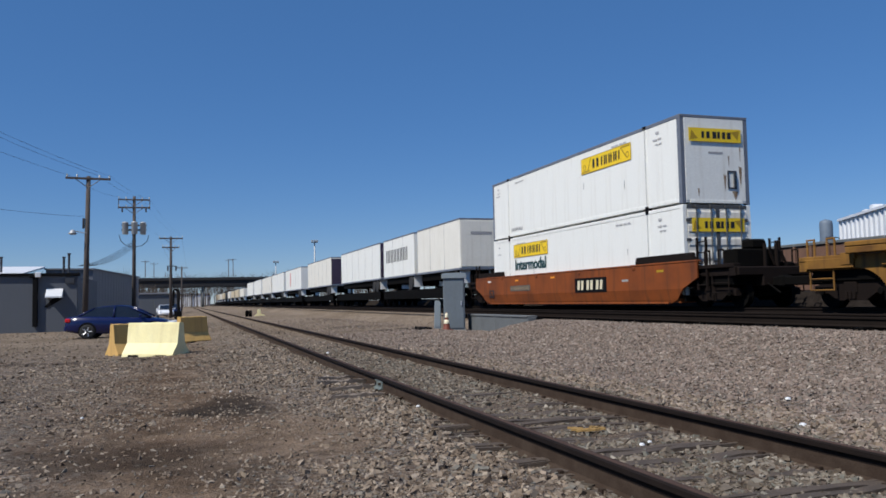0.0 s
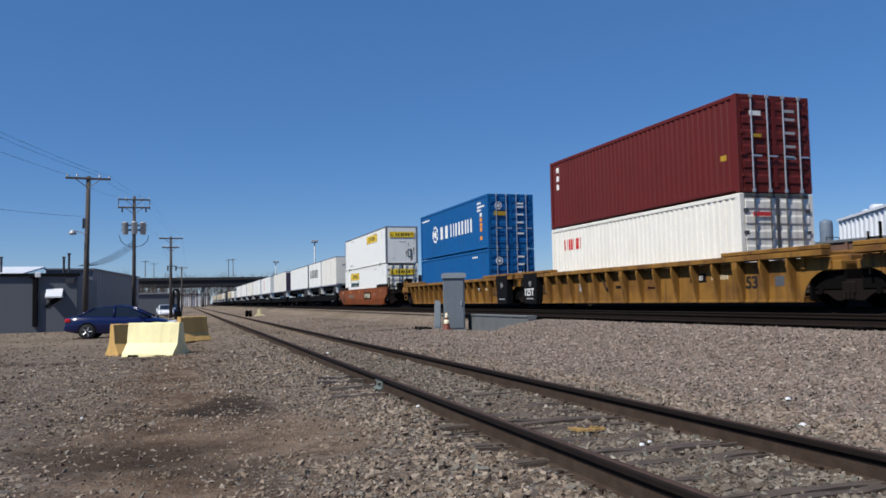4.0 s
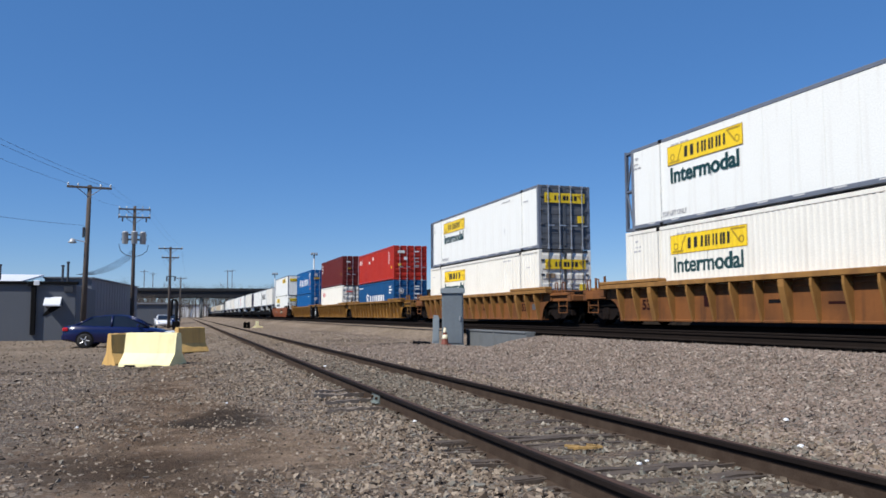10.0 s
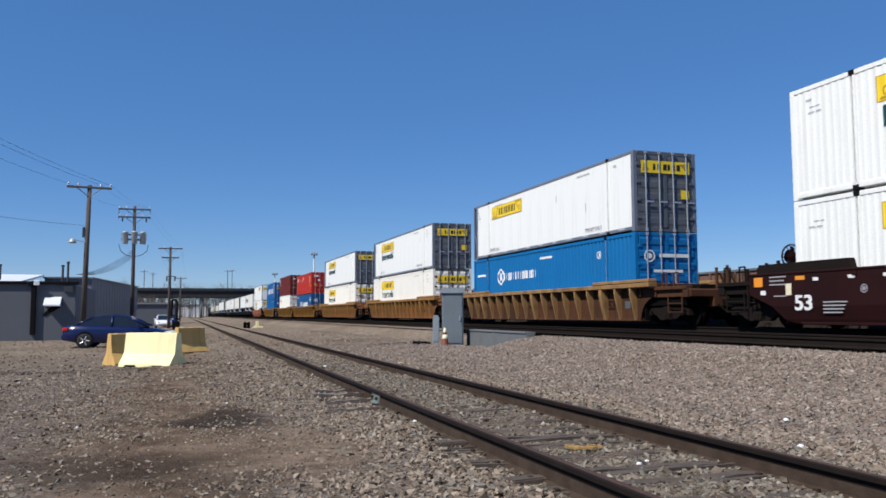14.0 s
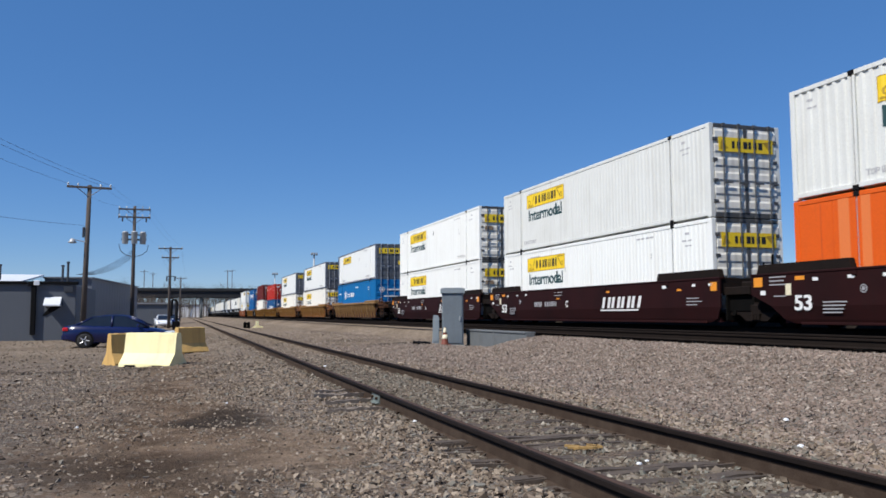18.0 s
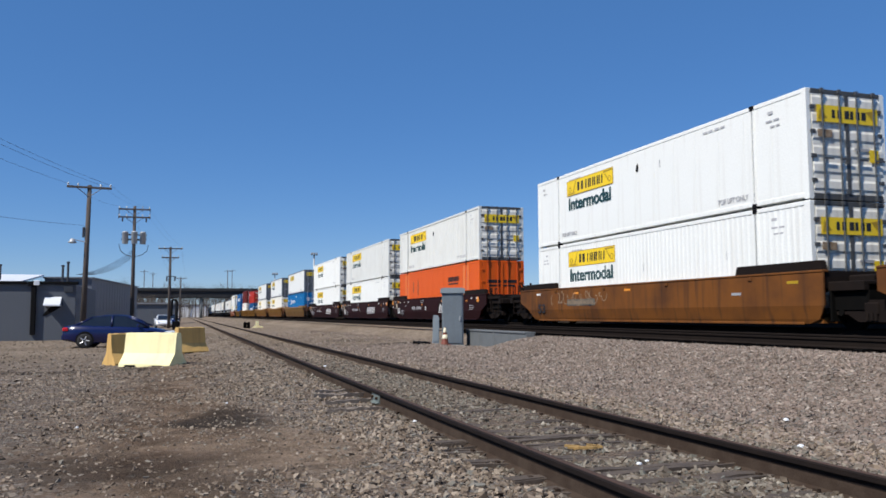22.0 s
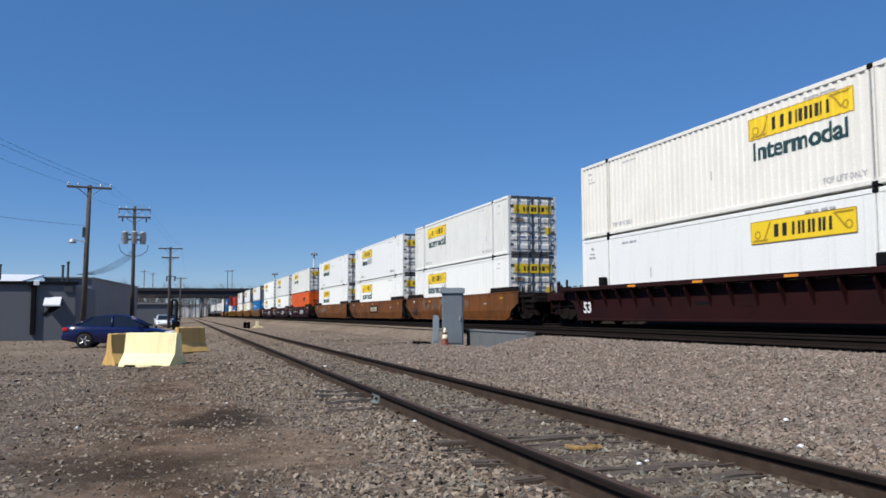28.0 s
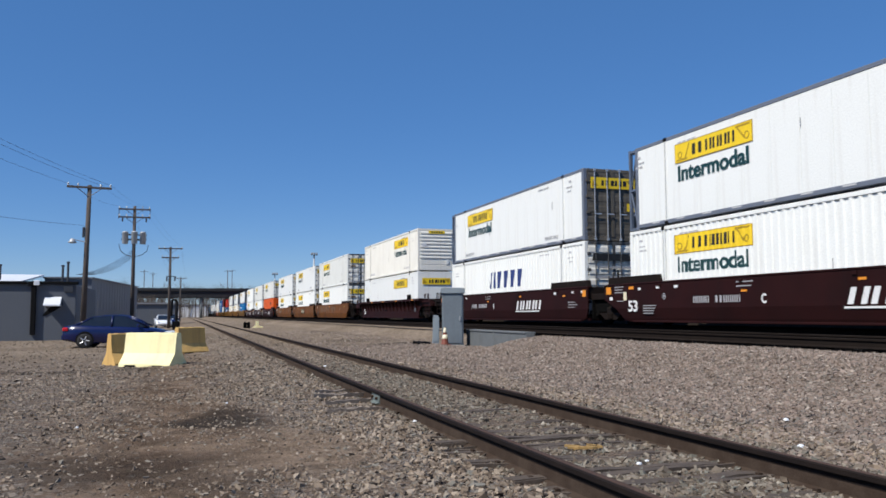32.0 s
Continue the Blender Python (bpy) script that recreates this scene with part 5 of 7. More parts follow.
            part("hanging_chain", strap.mesh("hanging_chain", RUSTRAIL), w, "rusty chain hanging in a loop", at=(-1.40, 1.4, 0))
            lo = boxy(12.19, 2.89, style="corr", wall=CREAM, rail=CREAM, end="door", endmat=CREAM, label="off-white ribbed 40-foot container with red emblem bars", seams=False)
            letter_row("lettering_bar", lo, 4, 1.5, 0.44, REDINK, -W2 - 0.001, 4.95, 1.94, 0.0, 0.2, "red emblem bars")
            part("door_notice", barmesh(4, 0.66, 0.18, REDINK, 0, 0.15, 0.005, 2), lo, at=(-0.9, -6.16, 2.2))
            up = boxy(12.19, 2.86, style="corr", wall=MAROON, rail=MAROON, end="door", endmat=MAROON, label="maroon ribbed 40-foot container stacked on a white one", seams=False)
            for k in range(3):
                side_part("notice", barmesh(1, 0.26, 0.22, MARK, 0, 0.2, 0.006, k), up, -W2 - 0.001, 5.55, 2.35 - 0.36 * k)
            side_part("warning_label", plate(0.26, 0.16, OCHRE, 0.005, "warning_label"), up, -W2 - 0.001, -5.3, 1.0)
            for z in (2.35, 2.1, 1.7, 1.3, 0.95):
                part("door_notice", barmesh(3, 0.40, 0.12, GREYINK, 0, 0.15, 0.005, 2), up, at=(0.30, -6.16, z))
            part("door_notice", barmesh(3, 0.40, 0.2, MARK, 0, 0.15, 0.005, 2), up, at=(-0.9, -6.16, 2.2))
            part("door_placard", plate(0.30, 0.10, OCHRE, 0.006, "door_placard"), up, at=(-0.8, -6.16, 1.6))
        else:
            lo = boxy(12.19, 2.59, style="corr", wall=DEEPBLUE, rail=DEEPBLUE, end="door", endmat=DEEPBLUE, label="weathered blue 40-foot container with white lettering bars", seams=False)
            ring_badge(lo, 0.50, 1.22, 6.095 - 3.5, MARK)
            letter_row("lettering_bar", lo, 6, 5.0, 0.62, MARK, -W2 - 0.001, 6.095 - 4.25, 0.95, 0.0, 0.24, "bold white lettering bars")
            side_part("notice", barmesh(7, 1.4, 0.12, MARK, 0, 0.25, 0.006, 2), lo, -W2 - 0.001, 5.7, 2.2)
            for z in (2.02, 1.80, 1.58):
                side_part("notice", barmesh(4, 0.55 if z != 1.80 else 0.95, 0.17, MARK, 0, 0.12, 0.006, 2), lo, -W2 - 0.001, -4.7, z)
            ring_badge(lo, 0.21, 1.78, -6.15, MARK, on_end=True, x=-0.72)
            for z in (2.05, 1.86, 1.5, 1.2):
                part("door_notice", barmesh(3, 0.40, 0.14, MARK, 0, 0.12, 0.005, 2), lo, at=(0.30, -6.16, z))
            up = boxy(12.19, 2.56, style="corr", wall=RED, rail=RED, end="door", endmat=RED, label="red ribbed 40-foot container with white emblem bars", seams=False)
            letter_row("lettering_bar", up, 3, 0.9, 0.36, MARK, -W2 - 0.001, 5.7, 1.72, 0.06, 0.16, "white emblem bars")
            side_part("warning_label", plate(0.3, 0.26, MARK, 0.005, "warning_label"), up, -W2 - 0.001, 0.8, 1.86)
            side_part("warning_label", plate(0.3, 0.2, MARK, 0.005, "warning_label"), up, -W2 - 0.001, 2.1, 1.62)
            for y in (-4.55, -4.95):
                for k in range(7 if y < -4.6 else 5):
                    side_part("notice", plate(0.07, 0.12, MARK, 0.005, "notice_strip"), up, -W2 - 0.001, y, 2.05 - 0.19 * k)
            side_part("warning_label", plate(0.2, 0.18, YELLOW, 0.005, "warning_label"), up, -W2 - 0.001, -5.2, 0.86)
            part("door_notice", barmesh(3, 0.55, 0.28, MARK, 0.05, 0.15, 0.005, 5), up, at=(-1.0, -6.16, 1.95))
            for z in (2.05, 1.55, 1.3, 0.98):
                part("door_notice", barmesh(3, 0.40, 0.13, MARK if z > 2 else GREYINK, 0, 0.15, 0.005, 2), up, at=(0.28, -6.16, z))
            part("door_placard", plate(0.2, 0.2, REDINK, 0.006, "door_placard"), up, at=(-0.95, -6.16, 1.5))
            part("door_placard", plate(0.26, 0.24, MARK, 0.006, "door_placard"), up, at=(-0.5, -6.16, 1.48))
            part("door_placard", plate(0.2, 0.18, YELLOW, 0.006, "door_placard"), up, at=(-0.95, -6.16, 1.02))
        stack(s, 12.19, lo, up, w, -0.5 if i == 0 else 0.0)
    # E, F, G: rusty single wagons
    for i, s in enumerate((107.22, 83.75, 60.17)):
        w = wagon("ribbed", CARRUST if i < 2 else SHADEDRUST, CHORDRUST if i < 2 else PALECHORD, CARRUST if i < 2 else SHADEDRUST, "rusty ochre ribbed well wagon with paler top edges", False, False)
        wagon_marks(w, "ribbed", i + 4)
        if i < 2:
            lo = white53("corr" if i == 0 else "fine", CORR_L, 2.75, True, wall=CREAM, print_seed=20 + i, endmat=CREAM)
        else:
            lo = boxy(16.15, 2.89, style="corr", wall=BRIGHTBLUE, rail=BRIGHTBLUE, end="door", endmat=BRIGHTBLUE, label="bright blue ribbed 53-foot container with white lettering bars")
            ring_badge(lo, 0.40, 1.86, 8.075 - 3.75, MARK)
            letter_row("lettering_bar", lo, 9, 3.75, 0.36, MARK, -W2 - 0.001, 8.075 - 4.2, 1.66, 0.0, 0.22, "white lettering bars")
            side_part("notice", barmesh(6, 1.2, 0.16, MARK, 0, 0.25, 0.006, 2), lo, -W2 - 0.001, 7.6, 1.95)
            side_part("notice", barmesh(7, 1.3, 0.14, MARK, 0, 0.25, 0.006, 2), lo, -W2 - 0.001, -0.2, 2.4)
            ring_badge(lo, 0.16, 2.25, 8.075 - 13.6, MARK)
            ring_badge(lo, 0.22, 2.05, -8.14, MARK, on_end=True, x=-0.75)
            part("door_notice", barmesh(9, 1.25, 0.18, MARK, 0, 0.25, 0.005, 2), lo, at=(-0.35, -8.14, 1.98))
            part("door_notice", barmesh(6, 1.2, 0.14, MARK, 0, 0.25, 0.005, 2), lo, at=(-0.6, -8.14, 1.45))
        up = white53("smooth", DARK_L, 2.72, i < 2, endmat=DARKDOOR, nose=True, print_seed=30 + i)
        stack(s, 16.15, lo, up, w)
    # H, I, J: mineral brown three-unit wagon
    for i, (s, front, rear) in enumerate(((36.33, False, True), (16.72, True, True), (-2.82, True, False))):
        w = wagon("smooth", CARMAROON, CARMAROON, CARMAROON, "dark mineral brown well wagon with white emblem bars", front, rear, wheel=i == 0)
        wagon_marks(w, "emblem_brown", i)
        if i < 2:
            lo = white53("fine", CORR_L, 2.75, True, print_seed=40 + i)
        else:
            lo = boxy(16.15, 2.89, style="smooth", wall=ORANGE, rail=ORANGE, end="door", endmat=ORANGE, label="orange 53-foot container with black lettering bars")
            letter_row("lettering_bar", lo, 9, 1.95, 0.28, INK, -W2 - 0.001, 8.075 - 10.95, 1.92, 0.0, 0.06, "black lettering bars")
            side_part("lettering_bar", plate(1.75, 0.07, INK, 0.006, "lettering_bar"), lo, -W2 - 0.001, 8.075 - 11.0, 1.76)
            for y in (6.62, 6.0, -5.46, -6.08):
                side_part("post_strip", plate(0.34, 2.62, PALEORANGE, 0.005, "post_strip"), lo, -W2 + 0.012, y, 0.17, "faded pale orange post")
            for k in range(13):
                side_part("panel_seam", plate(0.03, 2.55, ORANGESEAM, 0.004, "panel_seam"), lo, -W2 + 0.013, 7.2 - 1.14 * k, 0.18)
            side_part("notice", barmesh(1, 0.14, 0.7, BROWNDOOR, 0, 0.2, 0.005, 2), lo, -W2 - 0.001, 4.6, 1.5)
            side_part("notice", barmesh(1, 0.14, 1.0, BROWNDOOR, 0, 0.2, 0.005, 2), lo, -W2 - 0.001, 3.5, 1.3)
            side_part("warning_label", shared("diamond", lambda: Shape().prism([(0, -0.2), (0.2, 0), (0, 0.2), (-0.2, 0)], "y", -0.005, 0).mesh("warning_label", OCHRE)), lo, -W2 - 0.001, 6.6, 0.85)
            part("door_notice", barmesh(9, 1.7, 0.24, INK, 0, 0.16, 0.005, 7), lo, at=(-0.85, -8.09, 1.66))
            part("door_notice", barmesh(9, 1.5, 0.11, INK, 0, 0.16, 0.005, 7), lo, at=(-0.75, -8.09, 1.50))
        up = white53("fine" if i < 2 else "corr", CORR_L, 2.75, True, print_seed=50 + i, wall=WHITE if i == 0 else OFFWHITE)
        if i != 1:
            side_damage(up, 0.2, 2.05)
        stack(s, 16.15, lo, up, w)
    # K, L, M: tan brown three-unit wagon
    for i, (s, front, rear) in enumerate(((-26.41, False, True), (-46.20, True, True), (-65.64, True, False))):
        w = wagon("smooth", CARBROWN, CARBROWN, CARBROWN, "tan brown well wagon with smooth streaked sides", front, rear)
        wagon_marks(w, ("plain", "plaque", "bare")[i], 5 + i * 2 if i == 1 else 4 + i)
        if i == 2:
            for m_, y, z, bw, bh, k in ((TANSPRAY, 5.3, 1.05, 0.95, 0.66, 1), (TANSPRAY, 4.75, 0.92, 0.8, 0.50, 2), (SPRAY, 3.3, 1.02, 1.1, 0.70, 3), (SPRAY, 2.45, 0.92, 0.5, 0.40, 4), (SPRAY, 0.9, 1.02, 1.2, 0.62, 5), (SPRAY, -1.4, 1.0, 1.3, 0.6, 6), (TANSPRAY, -2.6, 1.0, 0.7, 0.44, 7)):
                blob(w, m_, y, z, bw, bh, k)
            curl = [(0.42 * math.cos(0.5 * i_), 0.30 * math.sin(0.5 * i_)) for i_ in range(11)]
            stroke(w, SPRAY, 5.3, 1.05, curl, 0.02)
            stroke(w, SPRAY, 0.9, 1.0, curl, 0.03)
            stroke(w, SPRAY, 4.35, 0.98, [(-0.3, 0.2), (0.0, 0.34), (-0.05, 0.0), (0.2, -0.25), (0.42, 0.05)], 0.025)
            stroke(w, GRAFFITI, 2.0, 1.0, [(-0.2, -0.3), (-0.05, 0.3), (0.2, 0.25), (0.1, 0.0)], 0.05)
        elif i == 0:
            tag = random.Random(8)
            for k in range(16):
                a0, rr, sq = tag.uniform(0, 6.28), tag.uniform(0.10, 0.26), tag.uniform(0.6, 1.3)
                stroke(w, GRAFFITI, 6.3 - 0.28 * k + tag.uniform(-0.15, 0.15), 1.02 + tag.uniform(-0.12, 0.10), [(rr * sq * math.cos(a0 + 0.45 * j) + 0.02 * j, rr * math.sin(a0 + 0.45 * j) + 0.012 * j) for j in range(tag.randrange(6, 13))], 0.014)
        lo = white53("fine" if i != 1 else "corr", CORR_L, 2.85, True, print_seed=60 + i, wall=WHITE)
        up = white53("smooth" if i < 2 else "corr", SMOOTH_L if i < 2 else CORR_L, 2.85, True, print_seed=70 + i, wall=(WHITE, WHITE, OFFWHITE)[i], rail=WHITE, low=WHITE, text="Interm" if i == 1 else "Intermodal")
        if i == 0:
            side_damage(up, 0.0, 2.05)
        if i == 1:
            side_part("repair_patch", plate(1.5, 0.46, FADED, 0.004, "repair_patch"), up, -W2 - 0.001, 8.075 - 4.95, 1.36, "grey striped repair patch over the lettering")
            for k in range(11):
                side_part("patch_stripe", plate(0.06, 0.42, GREYINK, 0.007, "patch_stripe"), up, -W2 - 0.001, 8.075 - 5.0 - 0.132 * k, 1.38)
        stack(s, 16.15, lo, up, w)
    # N: mineral brown ribbed single wagon
    w = wagon("ribbed", CARMAROON, CARMAROON, CARMAROON, "dark mineral brown ribbed well wagon", False, False, raised=False)
    for y in (-6.3, 6.3):
        part("locking_lug", shared("lug", lambda: Shape().box(-WS, -0.16, 1.463, -1.31, 0.16, 1.78, 0.03).mesh("locking_lug", BLACK)), w, "black container locking lug", at=(0, y, 0))
    for y in (-7.6, -3.4, 0.5, 4.2):
        side_part("notice", plate(0.5, 0.07, ORANGEMARK, 0.005, "notice"), w, -1.646, y, 1.34)
    wagon_marks(w, "ribbed", 9)
    side_text("length_mark", "53", 7.95, 7.35, 0.46, 0.88, -1.357, MARK, w, "white length mark")
    lo = white53("smooth", "white smooth container with plain white end and yellow panel", 9.88, False, end="nose", endmat=WHITE, rail=WHITE, low=WHITE, print_seed=81)
    up = white53("corr", "cream ribbed container with horizontal ribs on its end", 9.90, True, end="ribs", endmat=CREAM, wall=CREAM, print_seed=82, endlogo=False)
    stack(-89.30, 16.15, lo, up, w)
    # O, P: mineral brown wagon
    for i, (s, front, rear) in enumerate(((-112.57, False, True), (-132.08, True, True))):
        w = wagon("smooth", CARMAROON, CARMAROON, CARMAROON, "dark mineral brown well wagon with white emblem bars", front, rear)
        wagon_marks(w, "emblem_brown", 3 + i)
        if i == 0:
            lo = boxy(16.15, 2.89, style="corr", wall=WHITE, rail=WHITE, end="door", endmat=WHITE, label="white ribbed 53-foot container with navy lettering bars")
            letter_row("lettering_bar", lo, 5, 4.2, 0.82, NAVY, -W2 - 0.001, 8.075 - 5.95, 1.32, 0.14, 0.18, "slanted navy lettering bars")
            part("door_notice", barmesh(5, 1.9, 0.42, INK, 0.12, 0.16, 0.006, 9), lo, at=(-1.0, -8.14, 2.05))
            part("door_notice", barmesh(9, 1.5, 0.14, GREYINK, 0, 0.25, 0.006, 9), lo, at=(-0.7, -8.14, 1.78))
            part("door_notice", barmesh(8, 1.8, 0.18, GREYINK, 0, 0.25, 0.006, 9), lo, at=(-0.9, -8.14, 1.36))
            small_print(lo, 16.15, 2.89, 91)
        else:
            lo = white53("corr", CORR_L, 2.66, True, print_seed=92)
        up = white53("smooth", DARK_L, 2.85 if i else 2.75, True, endmat=BROWNDOOR if i == 0 else DARKDOOR, nose=True, print_seed=95 + i)
        stack(s, 16.15, lo, up, w)


def trailer(L, H, label, wall=WHITE):
    """A road trailer: a white box on its legs and wheels."""
    c = thing("freight_trailer", Matrix(), label, "trailer", "trailers on flat wagons")
    h = L / 2
    part("box", shared(("tbox", L, H, wall.name), lambda: Shape().box(-1.27, -h, 1.05, 1.27, h, H - 0.03, 0.02).mesh("box", wall)), c)
    part("top_rail", shared(("ttop", L, H), lambda: Shape().box(-1.29, -h - 0.01, H - 0.10, 1.29, h + 0.01, H, 0.02).mesh("top_rail", GREYRAIL)), c)
    part("bottom_rail", shared(("tlow", L), lambda: Shape().box(-1.29, -h - 0.01, 1.0, 1.29, h + 0.01, 1.14, 0.02).mesh("bottom_rail", GREYRAIL)), c)
    seam = shared(("tseam", H), lambda: Shape().box(-1.278, -0.015, 1.14, -1.262, 0.015, H - 0.1).mesh("side_seam", GREYINK))
    for i in range(1, int(L / 2.4)):
        part("side_seam", seam, c, at=(0, -h + i * L / int(L / 2.4), 0))
    part("landing_gear", shared("legs", lambda: Shape().box(-0.9, -0.06, 0, -0.78, 0.06, 1.05).box(0.78, -0.06, 0, 0.9, 0.06, 1.05).box(-0.9, -0.04, 0.5, 0.9, 0.04, 0.6).box(-1.0, -0.12, 0, -0.7, 0.12, 0.05).box(0.7, -0.12, 0, 1.0, 0.12, 0.05).mesh("landing_gear", NEARBLACK)), c, at=(0, h - 2.6, 0))
    wheel = shared("twheel", lambda: Shape().lathe([(0.2, -0.28), (0.46, -0.28), (0.5, -0.22), (0.5, 0.22), (0.46, 0.28), (0.2, 0.28)], 16, "x").mesh("wheel", TYRE))
    for y in ((-h + 1.0, -h + 2.2) if L > 12 else (-h + 1.0,)):
        for x in (-0.98, 0.98):
            part("wheel", wheel, c, at=(x, y, 0.5))
    part("underframe", shared(("tunder", L), lambda: Shape().box(-1.12, -h + 0.3, 0.55, 1.12, h - 0.4, 0.98, 0.03).box(-1.15, -h + 0.4, 0.92, 1.15, h - 0.3, 1.0).box(-0.95, -h + 0.5, 0.30, 0.95, -h + 2.7, 0.92, 0.03).mesh("underframe", NEARBLACK)), c, "dark underframe")
    part("mud_flap", shared("flap", lambda: Shape().box(-1.2, 0, 0.25, -0.6, 0.02, 1.0).box(0.6, 0, 0.25, 1.2, 0.02, 1.0).mesh("mud_flap", MARK)), c, at=(0, -h + 0.25, 0))
    return c


def flat_wagon(L):
    c = thing("flat_wagon", Matrix(), "dark flat wagon with soot and painted shade carrying white trailers", "rail wagon", "flat wagons of the train")
    h = L / 2
    part("deck", shared(("deck", L), lambda: Shape().box(-0.5, -h, 0.72, 0.5, h, 1.06, 0.03).box(-1.35, -h, 0.98, 1.35, -h + 4, 1.08).box(-1.35, h - 5, 0.98, 1.35, h - 1, 1.08).box(-1.35, -2, 0.98, 1.35, 3, 1.08).mesh("deck", NEARBLACK)), c)
    part("side_sill", shared(("fsill", L), lambda: Shape().box(-1.40, -h, 0.50, -1.3, h, 1.12, 0.02).mesh("side_sill", NEARBLACK)), c)
    bogie(c, h - 1.5)
    bogie(c, -h + 1.5)
    return c


def build_trailers():
    label = "white freight trailer riding on a flat wagon"
    # two short trailers, the farther with bold lettering bars
    rows = [(203.4, 8.6, 4.0), (212.9, 8.6, 4.0), (226.6, 16.15, 4.0), (248.6, 16.15, 4.1), (270.9, 16.15, 4.1), (290.0, 16.15, 4.1), (308.0, 16.15, 4.1), (326.5, 16.15, 4.1), (345.0, 16.15, 4.1)]
    # lower cream boxes farther ahead
    rows += [(372.0 + 19.5 * i, 14.6, 3.3 + 0.1 * (i % 2)) for i in range(9)]
    for i, (m, L, H) in enumerate(rows):
        if i == 0:
            aboard(flat_wagon(19.6), 208.1, RAIL)
        elif i > 1:
            aboard(flat_wagon(19.6), m, RAIL)
        t = trailer(L, H, label if i != 1 else "white freight trailer with bold black lettering bars", TANBOX if i > 8 and i % 3 else CREAM if i % 3 == 0 or i > 8 else WHITE)
        aboard(t, m, RAIL + 1.08)
        if i == 1:
            letter_row("lettering_bar", t, 7, 6.2, 0.95, INK, -1.272, 3.4, 2.2, 0.0, 0.22, "bold black lettering bars")
        if i in (2, 3):
            for x in (-1.2, 0.01):
                part("end_door", shared("darkdoor", lambda: Shape().box(0, -0.02, 1.2, 1.19, 0, 3.9, 0.005).mesh("end_door", PLUM)), t, "dark plum end door", at=(x, -L / 2 - 0.01, 0))
        if i == 3:
            part("end_notice", plate(0.5, 0.6, REDINK, 0.006, "end_notice"), t, "red square notice", at=(0.3, -L / 2 - 0.032, 2.6))
        if i == 4:
            side_part("side_notice", plate(0.7, 1.9, REDINK, 0.006, "side_notice"), t, -1.272, 3.0, 1.7, "faded red upright emblem")
        if i == 0:
            for x in (-1.2, 0.01):
                part("end_door", shared("tdoor", lambda: Shape().box(0, -0.02, 1.2, 1.19, 0, 3.85, 0.005).mesh("end_door", CREAM)), t, at=(x, -L / 2 - 0.01, 0))
            part("end_notice", barmesh(5, 1.3, 0.26, GREYINK, 0, 0.2, 0.005, 2), t, at=(-0.6, -L / 2 - 0.032, 3.0))


build_train()
build_trailers()


# ---- ground ----
def smooth(a, b, v):
    k = min(1.0, max(0.0, (v - a) / (b - a)))
    return k * k * (3 - 2 * k)


def ground_z(x, y):
    """Height of the ground: it falls away on the left and rises to the main line's ballast on the right."""
    left = -0.30 * smooth(4, 40, y) * smooth(2.0, -2.0, x)
    lo = 7.0 + 2.6 * smooth(19, 24.5, y)
    shoulder = (0.44 - 0.02 * smooth(8, 18, y)) * smooth(lo, lo + 2.0, x) * (1 - smooth(19.5, 21.5, x)) + 0.10 * smooth(4.6, 7.5, x) * (1 - smooth(7.5, 9.5, x))
    # added bank beyond the train, so dark ground closes the view under wagons
    shoulder += 0.80 * smooth(18.6, 19.8, x) * (1 - smooth(24.0, 29.0, x)) + 0.12 * smooth(24.0, 29.0, x)
    bed = 0.01 * smooth(1.0, 2.0, x) - 0.012 * smooth(2.0, 2.3, x) * smooth(4.0, 3.8, x) + 0.05 * smooth(3.85, 4.1, x) * smooth(5.6, 4.4, x)
    near = 0.035 * noise.noise((x * 0.7, y * 0.7, 0)) + 0.02 * noise.noise((x * 2.3, y * 2.3, 3)) if -8 < x < 22 and y < 60 else 0
    calm = 1 - 0.7 * max(smooth(9.5, 10.5, x), smooth(2.2, 2.5, x) * smooth(4.2, 3.7, x))
    return left + shoulder + bed + near * calm


def axis_steps(stops):
    """Rows of a grid: (from, to, step) in turn."""
    out = []
    for a, b, st in stops:
        n = max(1, round((b - a) / st))
        out += [a + (b - a) * i / n for i in range(n)]
    return out + [stops[-1][1]]


def build_ground():
    xs = axis_steps([(-2600, -400, 550), (-400, -60, 85), (-60, -12, 8), (-12, -5, 1.0), (-5, 12, 0.22), (12, 22, 0.5), (22, 60, 6), (60, 400, 85), (400, 2600, 550)])
    ys = axis_steps([(-600, -60, 135), (-60, -6, 9), (-6, 2, 1.0), (2, 16, 0.22), (16, 40, 0.6), (40, 90, 2.5), (90, 400, 31), (400, 3200, 400)])
    nx = len(xs)
    v = [(x, y, ground_z(x, y)) for y in ys for x in xs]
    f = [(j * nx + i, j * nx + i + 1, (j + 1) * nx + i + 1, (j + 1) * nx + i) for j in range(len(ys) - 1) for i in range(nx - 1)]
    me = bpy.data.meshes.new("ground")
    me.from_pydata(v, [], f)
    me.materials.append(GROUND)
    me.polygons.foreach_set("use_smooth", [True] * len(f))
    tagged(new("ground", me), "brown dirt and grey crushed stone of a rail yard", "ground", kind="structure")


